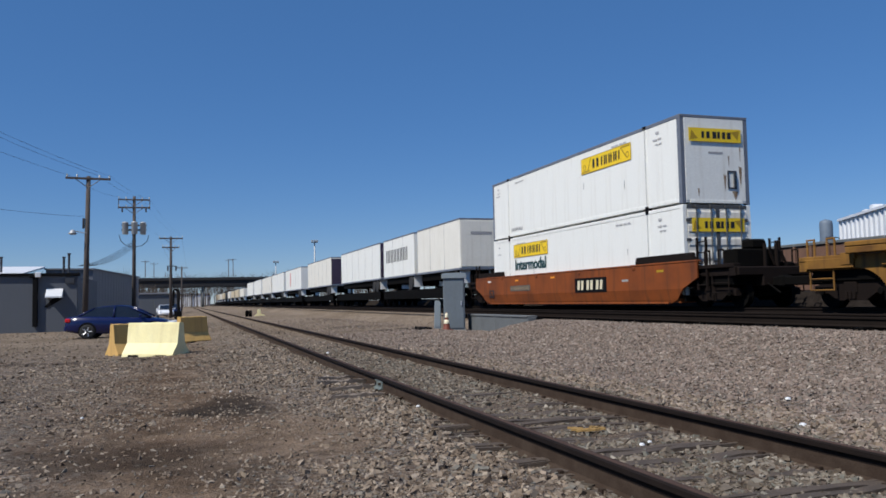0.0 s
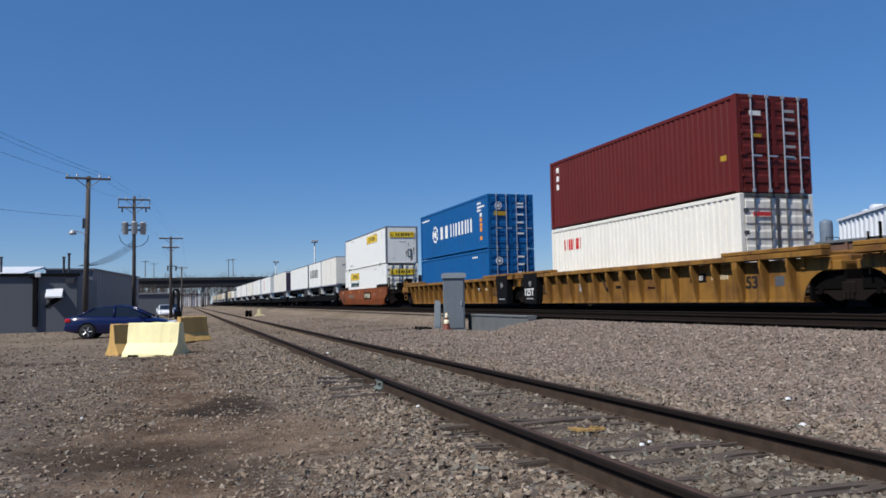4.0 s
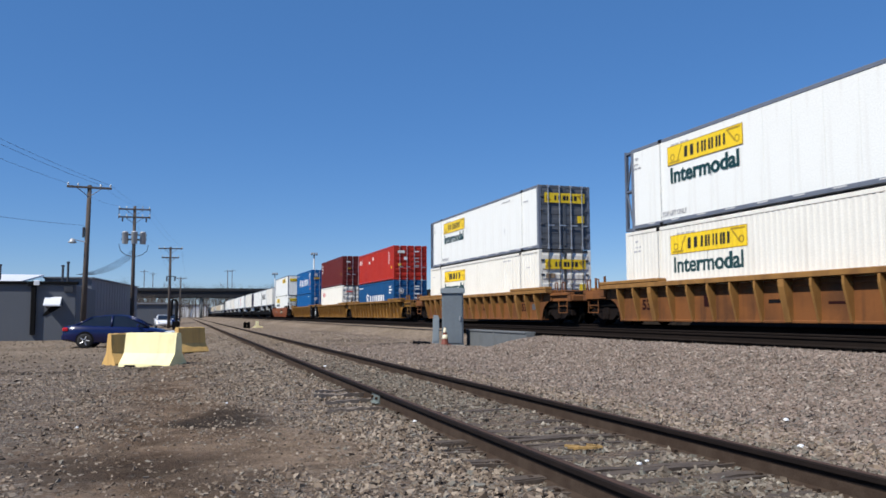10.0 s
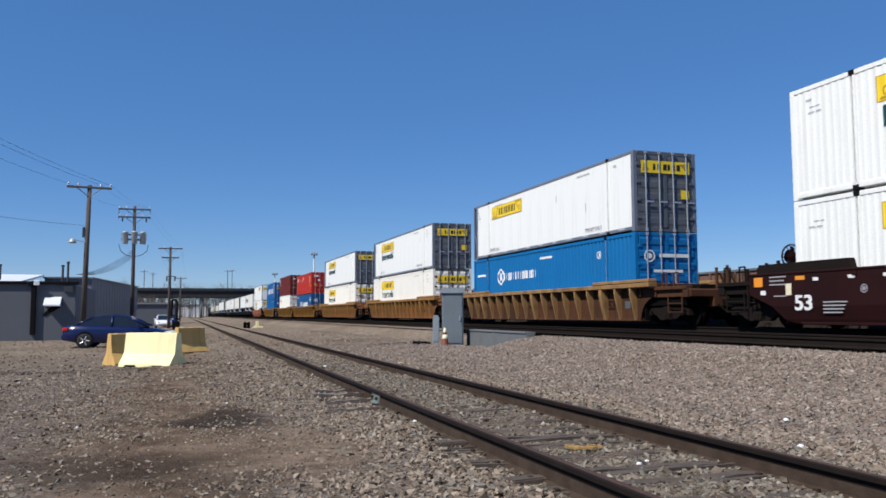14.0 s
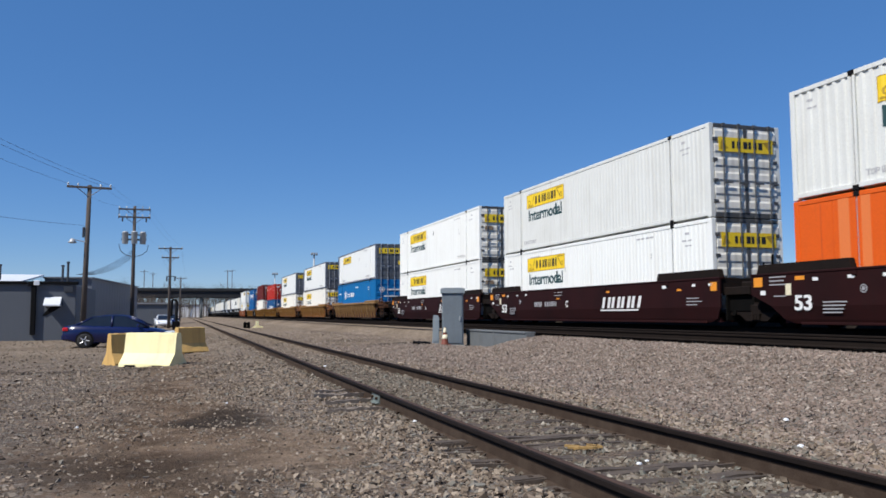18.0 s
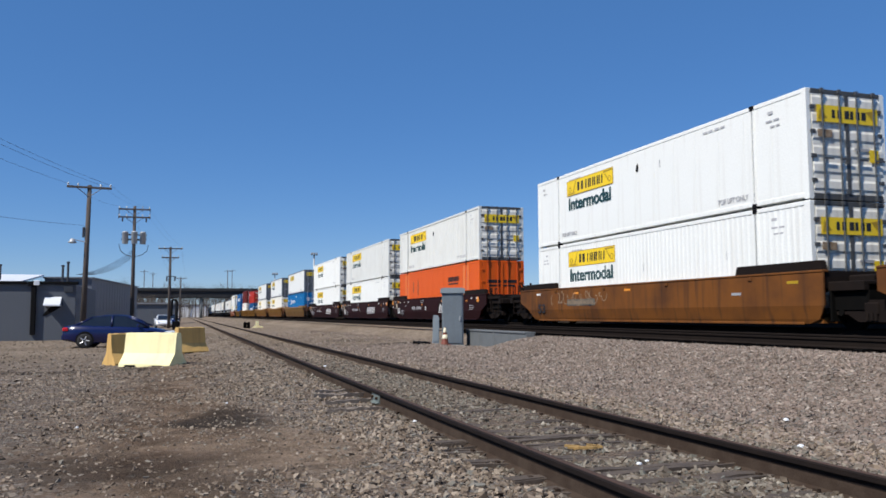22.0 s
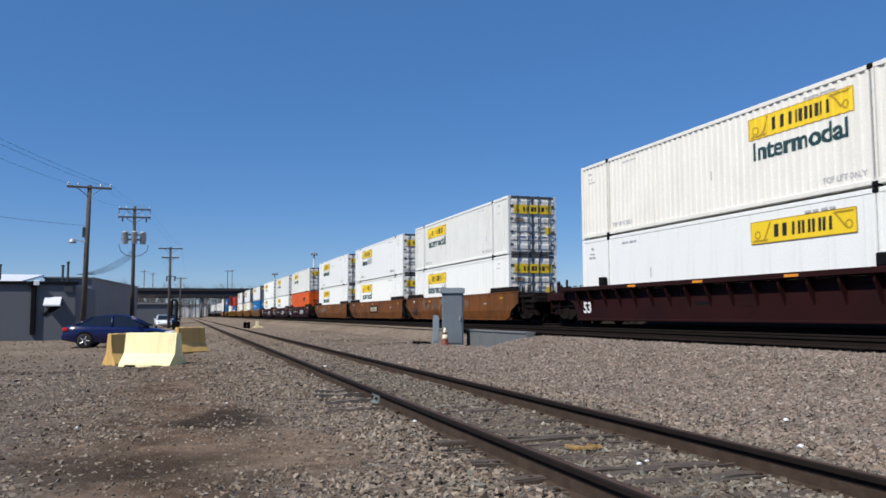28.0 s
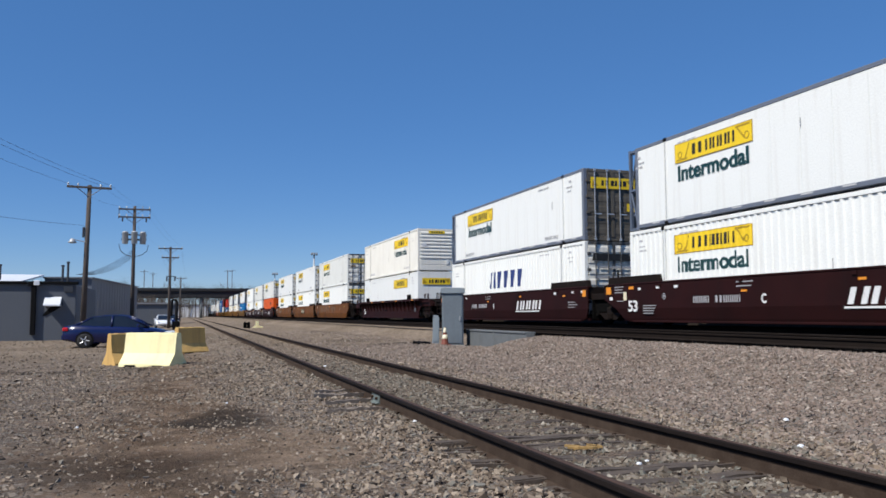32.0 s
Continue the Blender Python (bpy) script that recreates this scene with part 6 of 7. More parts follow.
def scatter(name, label, mat, spots, seed):
    """Broken stones: spots are rows of x, y, size. Each stone is a dented block."""
    rng = np.random.default_rng(seed)
    P = np.array(spots)
    n = len(P)
    base = np.array([(x, y, z) for z in (-1, 1) for y in (-1, 1) for x in (-1, 1)], float) * 0.5
    faces = np.array([(0, 2, 3), (0, 3, 1), (4, 5, 7), (4, 7, 6), (0, 1, 5), (0, 5, 4), (2, 6, 7), (2, 7, 3), (0, 4, 6), (0, 6, 2), (1, 3, 7), (1, 7, 5)])
    V = base[None] + rng.uniform(-0.27, 0.27, (n, 8, 3))
    V *= (P[:, 2, None] * rng.uniform(0.65, 1.25, (n, 3)) * np.array((1.25, 1.0, 0.6)))[:, None, :]
    q = rng.normal(size=(n, 4)) * np.array((1.6, 0.5, 0.5, 1.6))
    q /= np.linalg.norm(q, axis=1, keepdims=True)
    w, x, y, z = q.T
    R = np.stack([1 - 2 * (y * y + z * z), 2 * (x * y - z * w), 2 * (x * z + y * w), 2 * (x * y + z * w), 1 - 2 * (x * x + z * z), 2 * (y * z - x * w), 2 * (x * z - y * w), 2 * (y * z + x * w), 1 - 2 * (x * x + y * y)], 1).reshape(n, 3, 3)
    V = np.einsum("nij,nkj->nki", R, V)
    gz = np.array([ground_z(a, b) for a, b in P[:, :2]])
    V += np.stack([P[:, 0], P[:, 1], gz + P[:, 2] * rng.uniform(-0.12, 0.16, n)], 1)[:, None, :]
    F = (faces[None] + 8 * np.arange(n)[:, None, None]).reshape(-1, 3)
    me = bpy.data.meshes.new(name)
    me.vertices.add(n * 8)
    me.vertices.foreach_set("co", V.reshape(-1))
    me.loops.add(len(F) * 3)
    me.loops.foreach_set("vertex_index", F.reshape(-1))
    me.polygons.add(len(F))
    me.polygons.foreach_set("loop_start", np.arange(len(F)) * 3)
    me.polygons.foreach_set("use_smooth", [False] * len(F))
    me.update(calc_edges=True)
    me.materials.append(mat)
    return tagged(new(name, me), label, "gravel", kind="stuff")


def in_track(x):
    """Keep stones off the rail heads."""
    return abs(x - 2.315) < 0.055 or abs(x - 3.82) < 0.055


TIE_ROWS = [2.55, 3.1, 3.6, 4.1, 4.62, 5.02, 5.6, 6.13, 6.53, 7.05] + [7.57 + 0.52 * i for i in range(60)]


def build_stones():
    rng = np.random.default_rng(7)
    near, bed, right = [], [], []
    # between the dirt and the siding, and in the siding's bed
    n = 170000
    for x, y, u, k in zip(rng.uniform(-4.2, 5.2, n), 3.0 + 19 * rng.random(n) ** 1.7, rng.random(n), rng.random(n)):
        if in_track(x - 0.0052 * y):
            continue
        edge = 1.25 + 0.9 * noise.noise((x * 0.4, y * 0.4, 5)) - 0.03 * y
        patch = noise.noise((x * 0.9, y * 0.6, 9))
        s = smooth(edge - 1.2, edge + 0.6, x)
        d = s * (0.72 + 0.6 * patch) + 0.13 + 0.70 * max(0.0, patch + 0.3) * smooth(0.2, -1.0, x)
        if ((x - 0.5) / 0.5) ** 2 + ((y - 8.95) / 0.8) ** 2 < 1 or ((x + 0.5) / 0.85) ** 2 + ((y - 6.6) / 0.95) ** 2 < 1:
            d *= 0.38
        if ((x - 0.95) / 0.5) ** 2 + ((y - 6.8) / 1.2) ** 2 < 1:
            d *= 0.4
        if 2.3 < x < 4.0 and y < 9 and min(abs(y - q) for q in TIE_ROWS[:16]) < 0.13:
            d *= 0.10 + 0.5 * max(0.0, patch)
        if u < d * smooth(24, 10, y):
            size = 0.012 + (0.013 + 0.013 * max(s, 0.7 * smooth(0.0, -1.2, x))) * k ** 2.0 + (0.014 if k > 0.99 else 0)
            (bed if 2.2 < x < 4.4 else near).append((x, y, size))
    # ballast shoulder of the main line
    n = 110000
    for x, y, u, k in zip(rng.uniform(4.2, 10.6, n), 2.5 + 24 * rng.random(n) ** 1.35, rng.random(n), rng.random(n)):
        if u < 0.35 + 0.65 * smooth(4.6, 7.4, x):
            if ((x - 7.3) / 1.3) ** 2 + ((y - 26.6) / 1.5) ** 2 > 1 or k > 0.85:
                right.append((x, y, 0.018 + 0.024 * k ** 1.8))
    # thinner scatter farther along the yard
    for x, y, k in zip(rng.uniform(-9, 10.4, 26000), 15 + 34 * rng.random(26000) ** 1.3, rng.random(26000)):
        if not in_track(x - 0.0052 * y) and (x > 0.5 or k > 0.8) and (((x - 7.3) / 1.3) ** 2 + ((y - 26.6) / 1.5) ** 2 > 1 or k > 0.85):
            (right if x > 4.6 else near).append((x, y, 0.018 + 0.032 * k ** 2))
    scatter("loose_stones", "loose grey and brown crushed stones beside the siding", STONES, near, 1)
    scatter("siding_stones", "dusty brown stones between the rails of the siding", BEDSTONES, bed, 3)
    scatter("ballast_stones", "pinkish grey ballast stones of the main line", BALLAST, right, 2)


# ---- tracks ----
def rail_profile(h):
    return [(-0.07, 0), (0.07, 0), (0.07, 0.012), (0.014, 0.034), (0.010, h - 0.080), (-0.010, h - 0.080), (-0.014, 0.034), (-0.07, 0.012)]


def head_profile(h):
    return [(-0.010, h - 0.080), (0.010, h - 0.080), (0.012, h - 0.047), (0.037, h - 0.037), (0.037, h - 0.008), (0.028, h), (-0.028, h), (-0.037, h - 0.008), (-0.037, h - 0.037), (-0.012, h - 0.047)]


def track(x0, top, h, y0, y1, label, mat, tie_rows, tie_up, tie_parts, wood=None, head=None):
    """Two rails on wooden ties; the near rail stands at x0."""
    t = thing("railway_track", pose(0, 0, 0, 0, 0, -0.3 if x0 < 5 else 0), label, "railway track", kind="structure")
    for x in (x0, x0 + 1.505):
        rail = part("rail", shared(("rail", h, y0, y1, mat.name), lambda: Shape().prism(rail_profile(h), "y", y0, y1).mesh("rail", mat)), t, "rust-brown steel rail", at=(x, 0, top - h))
        part("rail_head", shared(("head", h, y0, y1, mat.name), lambda: Shape().prism(head_profile(h), "y", y0, y1).mesh("rail_head", head or mat)), rail, "dark rail head")
        if head:
            part("running_surface", shared(("run", h, y0, y1), lambda: Shape().prism([(-0.022, h + 0.0005), (0.022, h + 0.0005), (0.018, h + 0.003), (-0.018, h + 0.003)], "y", y0, y1).mesh("running_surface", RUSTTOP)), rail, "brown rusted running surface")
    r = random.Random(int(x0 * 10))
    tie = [shared(("tie", i, x0), lambda: worn_tie(i).mesh("tie", wood or TIE)) for i in range(4)]
    fixing = shared("tieplate", lambda: Shape().box(-0.16, -0.09, 0, 0.16, 0.09, 0.016, 0.004).box(-0.11, -0.06, 0.014, -0.08, -0.02, 0.05).box(0.08, 0.02, 0.014, 0.11, 0.06, 0.05).mesh("tie_plate", RUSTRAIL))
    for k, y in enumerate(tie_rows):
        part("tie", tie[r.randrange(4)], t, at=(x0 + 0.86 + r.uniform(-0.06, 0.06), y, top - h - 0.004 + tie_up + r.uniform(-0.012, 0.012) - (0.03 * smooth(7.5, 10.0, y) if tie_parts else 0)), turn=(r.uniform(-1, 1), r.uniform(-.6, .6), r.uniform(-2.2, 2.2)))
        if k < tie_parts:
            for x in (x0, x0 + 1.505):
                part("tie_plate", fixing, t, at=(x, y, top - h - 0.004))
    return t


def worn_tie(i):
    """A tie with a split, uneven top; its top lies at z 0."""
    r = random.Random(40 + i)
    s = Shape()
    n = 9
    L = 2.18
    cuts = sorted([-0.115, 0.115] + [r.uniform(-0.09, 0.09) for _ in range(2)])
    for a, b in zip(cuts, cuts[1:]):
        p = []
        for j in range(n + 1):
            x = -L / 2 + L * j / n + (r.uniform(-0.06, 0.06) if j in (0, n) else 0)
            dz = r.uniform(-0.022, 0.0)
            p += [(x, a + 0.004 + r.uniform(0, 0.004), -0.16), (x, b - 0.004, -0.16), (x, b - 0.006, dz), (x, a + 0.006, dz + r.uniform(-0.006, 0.006))]
        f = []
        for j in range(n):
            q = 4 * j
            for e in range(4):
                f.append((q + e, q + (e + 1) % 4, q + 4 + (e + 1) % 4, q + 4 + e))
        f += [(3, 2, 1, 0), (4 * n, 4 * n + 1, 4 * n + 2, 4 * n + 3)]
        s.add(p, f)
    return s


def build_tracks():
    track(2.315, 0.165, 0.186, -6, 420, "rusty siding track half buried in crushed stone", RUSTRAIL, TIE_ROWS, 0.044, 22, None, OLDHEAD)
    main = [3 + 0.5 * i for i in range(118)]
    track(11.0, 0.66, 0.17, -60, 900, "main line track with dark rails on wooden ties", HEADRAIL, main[:56], 0.0, 0, NEARBLACK)
    track(15.71, RAIL, 0.17, -220, 1100, "main line track under the train", HEADRAIL, main, 0.0, 0, NEARBLACK)


# ---- yard things ----
def build_cabinet():
    j = thing("rail_joint", pose(2.366, 9.8, 0.0, 0, 0, -0.3), "pale teal painted joint bar on a rusty rail", "rail fitting")
    part("joint_bar", Shape().prism([(-0.075, 0.01), (-0.03, 0.035), (-0.02, 0.115), (-0.012, 0.115), (-0.012, 0.01)], "y", -0.20, 0.20).mesh("joint_bar", TEAL), j)
    for y in (-0.12, 0.12):
        part("bolt", shared("jointbolt", lambda: Shape().tube((-0.055, 0, 0.075), (-0.02, 0, 0.075), 0.018, n=6).mesh("bolt", RUSTRAIL)), j, at=(0, y, 0))
    r = random.Random(12)
    heap = thing("scrap_heap", pose(7.75, 25.6, ground_z(7.75, 25.6)), "small heap of black scrap on stained gravel", "scrap")
    for i in range(5):
        w, d, h = r.uniform(0.06, 0.14), r.uniform(0.06, 0.16), r.uniform(0.04, 0.12)
        part("scrap_piece", Shape().box(-w, -d, -0.02, w, d, h, 0.02).mesh("scrap_piece", BLACK), heap, at=(r.uniform(-0.2, 0.2), r.uniform(-0.2, 0.2), 0), turn=(r.uniform(-15, 15), r.uniform(-15, 15), r.uniform(0, 180)))
    c = thing("signal_cabinet", pose(8.95, 26.1, ground_z(8.95, 26.1) - 0.02, 0, 0, -17), "tall grey steel signal cabinet beside the track", "cabinet")
    part("body", Shape().box(-0.36, -0.33, 0.06, 0.36, 0.33, 1.82, 0.012).mesh("body", CABINET), c)
    part("door", Shape().box(-0.32, -0.352, 0.12, 0.32, -0.328, 1.76, 0.008).mesh("door", CABINET), c)
    part("lid", Shape().prism([(-0.41, 1.82), (0.41, 1.82), (0.41, 1.97), (0.30, 2.0), (-0.30, 2.0), (-0.41, 1.97)], "y", -0.40, 0.40).mesh("lid", CABLID), c, "pale grey overhanging lid")
    part("door_handle", Shape().box(0.22, -0.39, 0.88, 0.26, -0.350, 1.04, 0.006).mesh("door_handle", GALV), c)
    part("plinth", Shape().box(-0.40, -0.38, -0.2, 0.40, 0.38, 0.06, 0.01).mesh("plinth", CONCRETE), c)
    b = thing("junction_box", pose(8.42, 26.35, ground_z(8.42, 26.35) - 0.02, 0, 0, -17), "low pale grey steel box beside the cabinet", "box")
    part("body", Shape().prism([(-0.12, 0), (0.12, 0), (0.12, 0.92), (0.06, 1.0), (-0.08, 1.0)], "y", -0.2, 0.2).mesh("body", CABLID), b)
    part("cover", Shape().box(-0.10, -0.216, 0.1, 0.10, -0.203, 0.86, 0.004).mesh("cover", CABLID), b)
    d = thing("cable_duct", pose(9.62, 23.45, 0.03, 0, 0, 0), "low grey concrete cable duct in sections", "duct")
    sec = Shape().box(-0.14, -0.62, -0.1, 0.14, 0.62, 0.50, 0.015).box(-0.17, -0.61, 0.495, 0.17, 0.61, 0.55, 0.01).mesh("duct_section", CONCDUCT)
    for i in range(4):
        part("duct_section", sec, d, at=(0, 2.10 - 1.26 * i, 0))
    k = thing("traffic_cone", pose(8.42, 25.35, ground_z(8.42, 25.35)), "faded orange traffic cone with pale bands", "cone")
    part("base", Shape().box(-0.17, -0.17, 0, 0.17, 0.17, 0.035, 0.012).mesh("base", CONE), k)
    part("shell", Shape().lathe([(0.135, 0.03), (0.125, 0.05), (0.08, 0.29), (0.078, 0.30), (0.036, 0.55), (0.028, 0.60), (0.018, 0.60)], 18).mesh("shell", CONE, True), k)
    part("reflective_band", Shape().lathe([(0.096, 0.225), (0.097, 0.23), (0.072, 0.36), (0.070, 0.36)], 18).mesh("reflective_band", CONEBAND, True), k, "pale band")
    part("reflective_band", Shape().lathe([(0.060, 0.43), (0.061, 0.435), (0.031, 0.585), (0.029, 0.585)], 18).mesh("reflective_band", CONEBAND, True), k, "pale band")


def jersey(m, L, mat, label, H=0.81):
    """A concrete barrier with a splayed foot; its long side looks to -y."""
    b = thing("concrete_barrier", m, label, "barrier", "concrete barriers")
    r = random.Random(L)
    prof = [(-0.30, 0.0), (-0.30, 0.075), (-0.13, 0.33), (-0.075, H - 0.02), (-0.055, H), (0.055, H), (0.075, H - 0.02), (0.13, 0.33), (0.30, 0.075), (0.30, 0.0)]
    s = Shape()
    n = 8
    k = len(prof)
    pts = []
    for i in range(n + 1):
        x = -L / 2 + L * i / n
        for j, (y, z) in enumerate(prof):
            pts.append((x, y + r.uniform(-.006, .006), z + (r.uniform(-.01, .004) if 0 < j < k - 1 else 0)))
    f = [(i * k + j, i * k + j + 1, (i + 1) * k + j + 1, (i + 1) * k + j) for i in range(n) for j in range(k - 1)]
    f += [(i * k + k - 1, i * k, (i + 1) * k, (i + 1) * k + k - 1) for i in range(n)] + [tuple(range(k)), tuple(range(n * k, (n + 1) * k))[::-1]]
    s.add(pts, f)
    part("block", s.mesh("block", mat), b)
    slot = Shape().box(-0.16, -0.301, 0.0, 0.16, -0.29, 0.05).mesh("lifting_slot", BLACK)
    for x in (-L * .27, L * .27):
        part("lifting_slot", slot, b, "dark slot at the foot", at=(x, -0.004, 0))
    return b


def build_barriers():
    def at(x, y, rz):
        return pose(x, y, ground_z(x, y) - 0.015, 0, 0, rz)
    jersey(at(-0.57, 20.40, -40), 1.52, BARRIER, "bright yellow painted concrete barrier with splayed foot")
    jersey(at(-1.22, 21.9, 34), 1.0, MUSTARDBARRIER, "mustard painted concrete barrier behind the bright one")
    jersey(at(0.34, 26.0, 38), 1.0, MUSTARDBARRIER, "mustard painted concrete barrier with chipped foot")


def sedan(m, label, paint, L=4.55):
    """A four-door saloon; its nose looks to +x."""
    c = thing("parked_car", m, label, "car")
    h = L / 2
    stations = [  # x, half width at the sill, shoulder height, half width at shoulder, belly
        (-h, 0.62, 0.80, 0.60, 0.48), (-h + 0.06, 0.78, 0.94, 0.72, 0.34), (-h + 0.55, 0.86, 1.00, 0.80, 0.24), (-1.15, 0.89, 0.98, 0.83, 0.22), (0.0, 0.89, 0.94, 0.84, 0.20), (0.95, 0.89, 0.91, 0.82, 0.22), (h - 0.62, 0.86, 0.80, 0.76, 0.24), (h - 0.12, 0.76, 0.66, 0.68, 0.30), (h, 0.58, 0.55, 0.56, 0.36)]
    s = Shape()
    pts = []
    for x, w, z, ws, zb in stations:
        ring = [(0, zb), (w * .9, zb), (w, zb + 0.10), (w, z * .72), (ws + 0.02, z * .94), (ws * .86, z), (0, z + 0.02)]
        pts += [(x, y, q) for y, q in ring] + [(x, -y, q) for y, q in ring[-2:0:-1]]
    k = 12
    f = [(i * k + j, i * k + (j + 1) % k, (i + 1) * k + (j + 1) % k, (i + 1) * k + j) for i in range(len(stations) - 1) for j in range(k)]
    f += [tuple(range(k)), tuple(range((len(stations) - 1) * k, len(stations) * k))[::-1]]
    s.add(pts, f)
    me = s.mesh("body", paint, True)
    part("body", me, c)
    cab = [(-1.75, 0.98, 0.62), (-1.05, 1.34, 0.56), (-0.25, 1.42, 0.56), (0.35, 1.37, 0.56), (1.25, 0.93, 0.66)]
    g = Shape()
    pts = []
    for x, z, w in cab:
        pts += [(x, -0.76, 0.90), (x, -w, z), (x, w, z), (x, 0.76, 0.90)]
    g.add(pts, [(i * 4 + j, i * 4 + j + 1, i * 4 + 5 + j, i * 4 + 4 + j) for i in range(4) for j in range(3)] + [(0, 1, 2, 3), (16, 19, 18, 17)])
    part("window_glass", g.mesh("window_glass", GLASS), c, "dark tinted glass")
    roof = Shape()
    pts = []
    for x, z, w in ((-1.12, 1.335, 0.55), (-0.6, 1.415, 0.57), (-0.1, 1.435, 0.57), (0.35, 1.395, 0.56)):
        pts += [(x, -w, z - 0.03), (x, -w * .9, z + 0.012), (x, w * .9, z + 0.012), (x, w, z - 0.03)]
    roof.add(pts, [(i * 4 + j, i * 4 + j + 1, i * 4 + 5 + j, i * 4 + 4 + j) for i in range(3) for j in range(3)])
    part("roof", roof.mesh("roof", paint, True), c)
    pil = Shape()
    for sy in (-1, 1):
        for (x0, z0, y0), (x1, z1, y1) in (((-1.78, 0.97, 0.70), (-1.08, 1.33, 0.565)), ((-0.28, 0.95, 0.775), (-0.25, 1.40, 0.575)), ((0.36, 1.37, 0.57), (1.28, 0.92, 0.70))):
            pil.tube((x0, y0 * sy, z0), (x1, y1 * sy, z1), 0.045, n=6)
    part("pillar", pil.mesh("pillar", paint, True), c)
    tyre = Shape().lathe([(0.20, -0.10), (0.30, -0.105), (0.325, -0.07), (0.325, 0.07), (0.30, 0.105), (0.20, 0.10)], 24, "y").mesh("tyre", TYRE, True)
    rim = Shape().lathe([(0.03, -0.085), (0.06, -0.10), (0.07, -0.08), (0.20, -0.085), (0.215, -0.10), (0.215, 0.06), (0.03, 0.06)], 20, "y")
    for i in range(5):
        a = 2 * math.pi * i / 5
        rim.tube((0.05 * math.cos(a), -0.10, 0.05 * math.sin(a)), (0.20 * math.cos(a), -0.10, 0.20 * math.sin(a)), 0.028, n=6)
    rim = rim.mesh("rim", ALLOY)
    well = Shape().lathe([(0.0, -0.02), (0.37, -0.02), (0.37, 0.02), (0.0, 0.02)], 20, "y").mesh("wheel_arch", BLACK)
    for x in (-1.33, 1.38):
        for sy in (-1, 1):
            part("wheel_arch", well, c, "dark wheel arch", at=(x, 0.875 * sy, 0.36))
            w = new("wheel")
            w.parent = c
            w.matrix_basis = pose(x, 0.80 * sy, 0.325, 0, 0, 0 if sy < 0 else 180)
            part("tyre", tyre, w)
            part("rim", rim, w, "silver alloy rim")
    for sy in (-1, 1):
        part("tail_lamp", Shape().box(-h - 0.005, -0.10, 0.0, -h + 0.22, 0.22, 0.16, 0.03).mesh("tail_lamp", LIGHTRED), c, "red tail lamp", at=(0.03, 0.62 * sy - 0.06 * (sy < 0) - 0.05, 0.74))
        part("head_lamp", Shape().box(h - 0.42, -0.12, 0.0, h - 0.04, 0.12, 0.13, 0.04).mesh("head_lamp", LIGHTCLEAR), c, "clear head lamp", at=(0.02, 0.58 * sy, 0.58))
        part("door_mirror", Shape().box(-0.06, -0.09, 0, 0.06, 0.09, 0.12, 0.03).mesh("door_mirror", paint), c, at=(0.85, 0.92 * sy, 0.92))
    part("bumper", Shape().box(-h - 0.03, -0.72, 0.36, -h + 0.10, 0.72, 0.58, 0.04).mesh("bumper", paint), c)
    part("number_plate", Shape().box(-h - 0.035, -0.16, 0.60, -h - 0.02, 0.16, 0.72).mesh("number_plate", MARK), c)
    return c


def build_cars():
    sedan(pose(-2.45, 38.6, ground_z(-2.45, 38.6), 0, 0, -5), "dark blue saloon car parked on the dirt lot", CARBLUE)
    sedan(pose(-1.66, 95, ground_z(-1.66, 95), 0, 0, -86), "white saloon car parked beside a far building", CARWHITE)
    sedan(pose(-0.92, 101, ground_z(-0.92, 101), 0, 0, -84), "blue saloon car parked beyond the utility poles", CARBLUE)


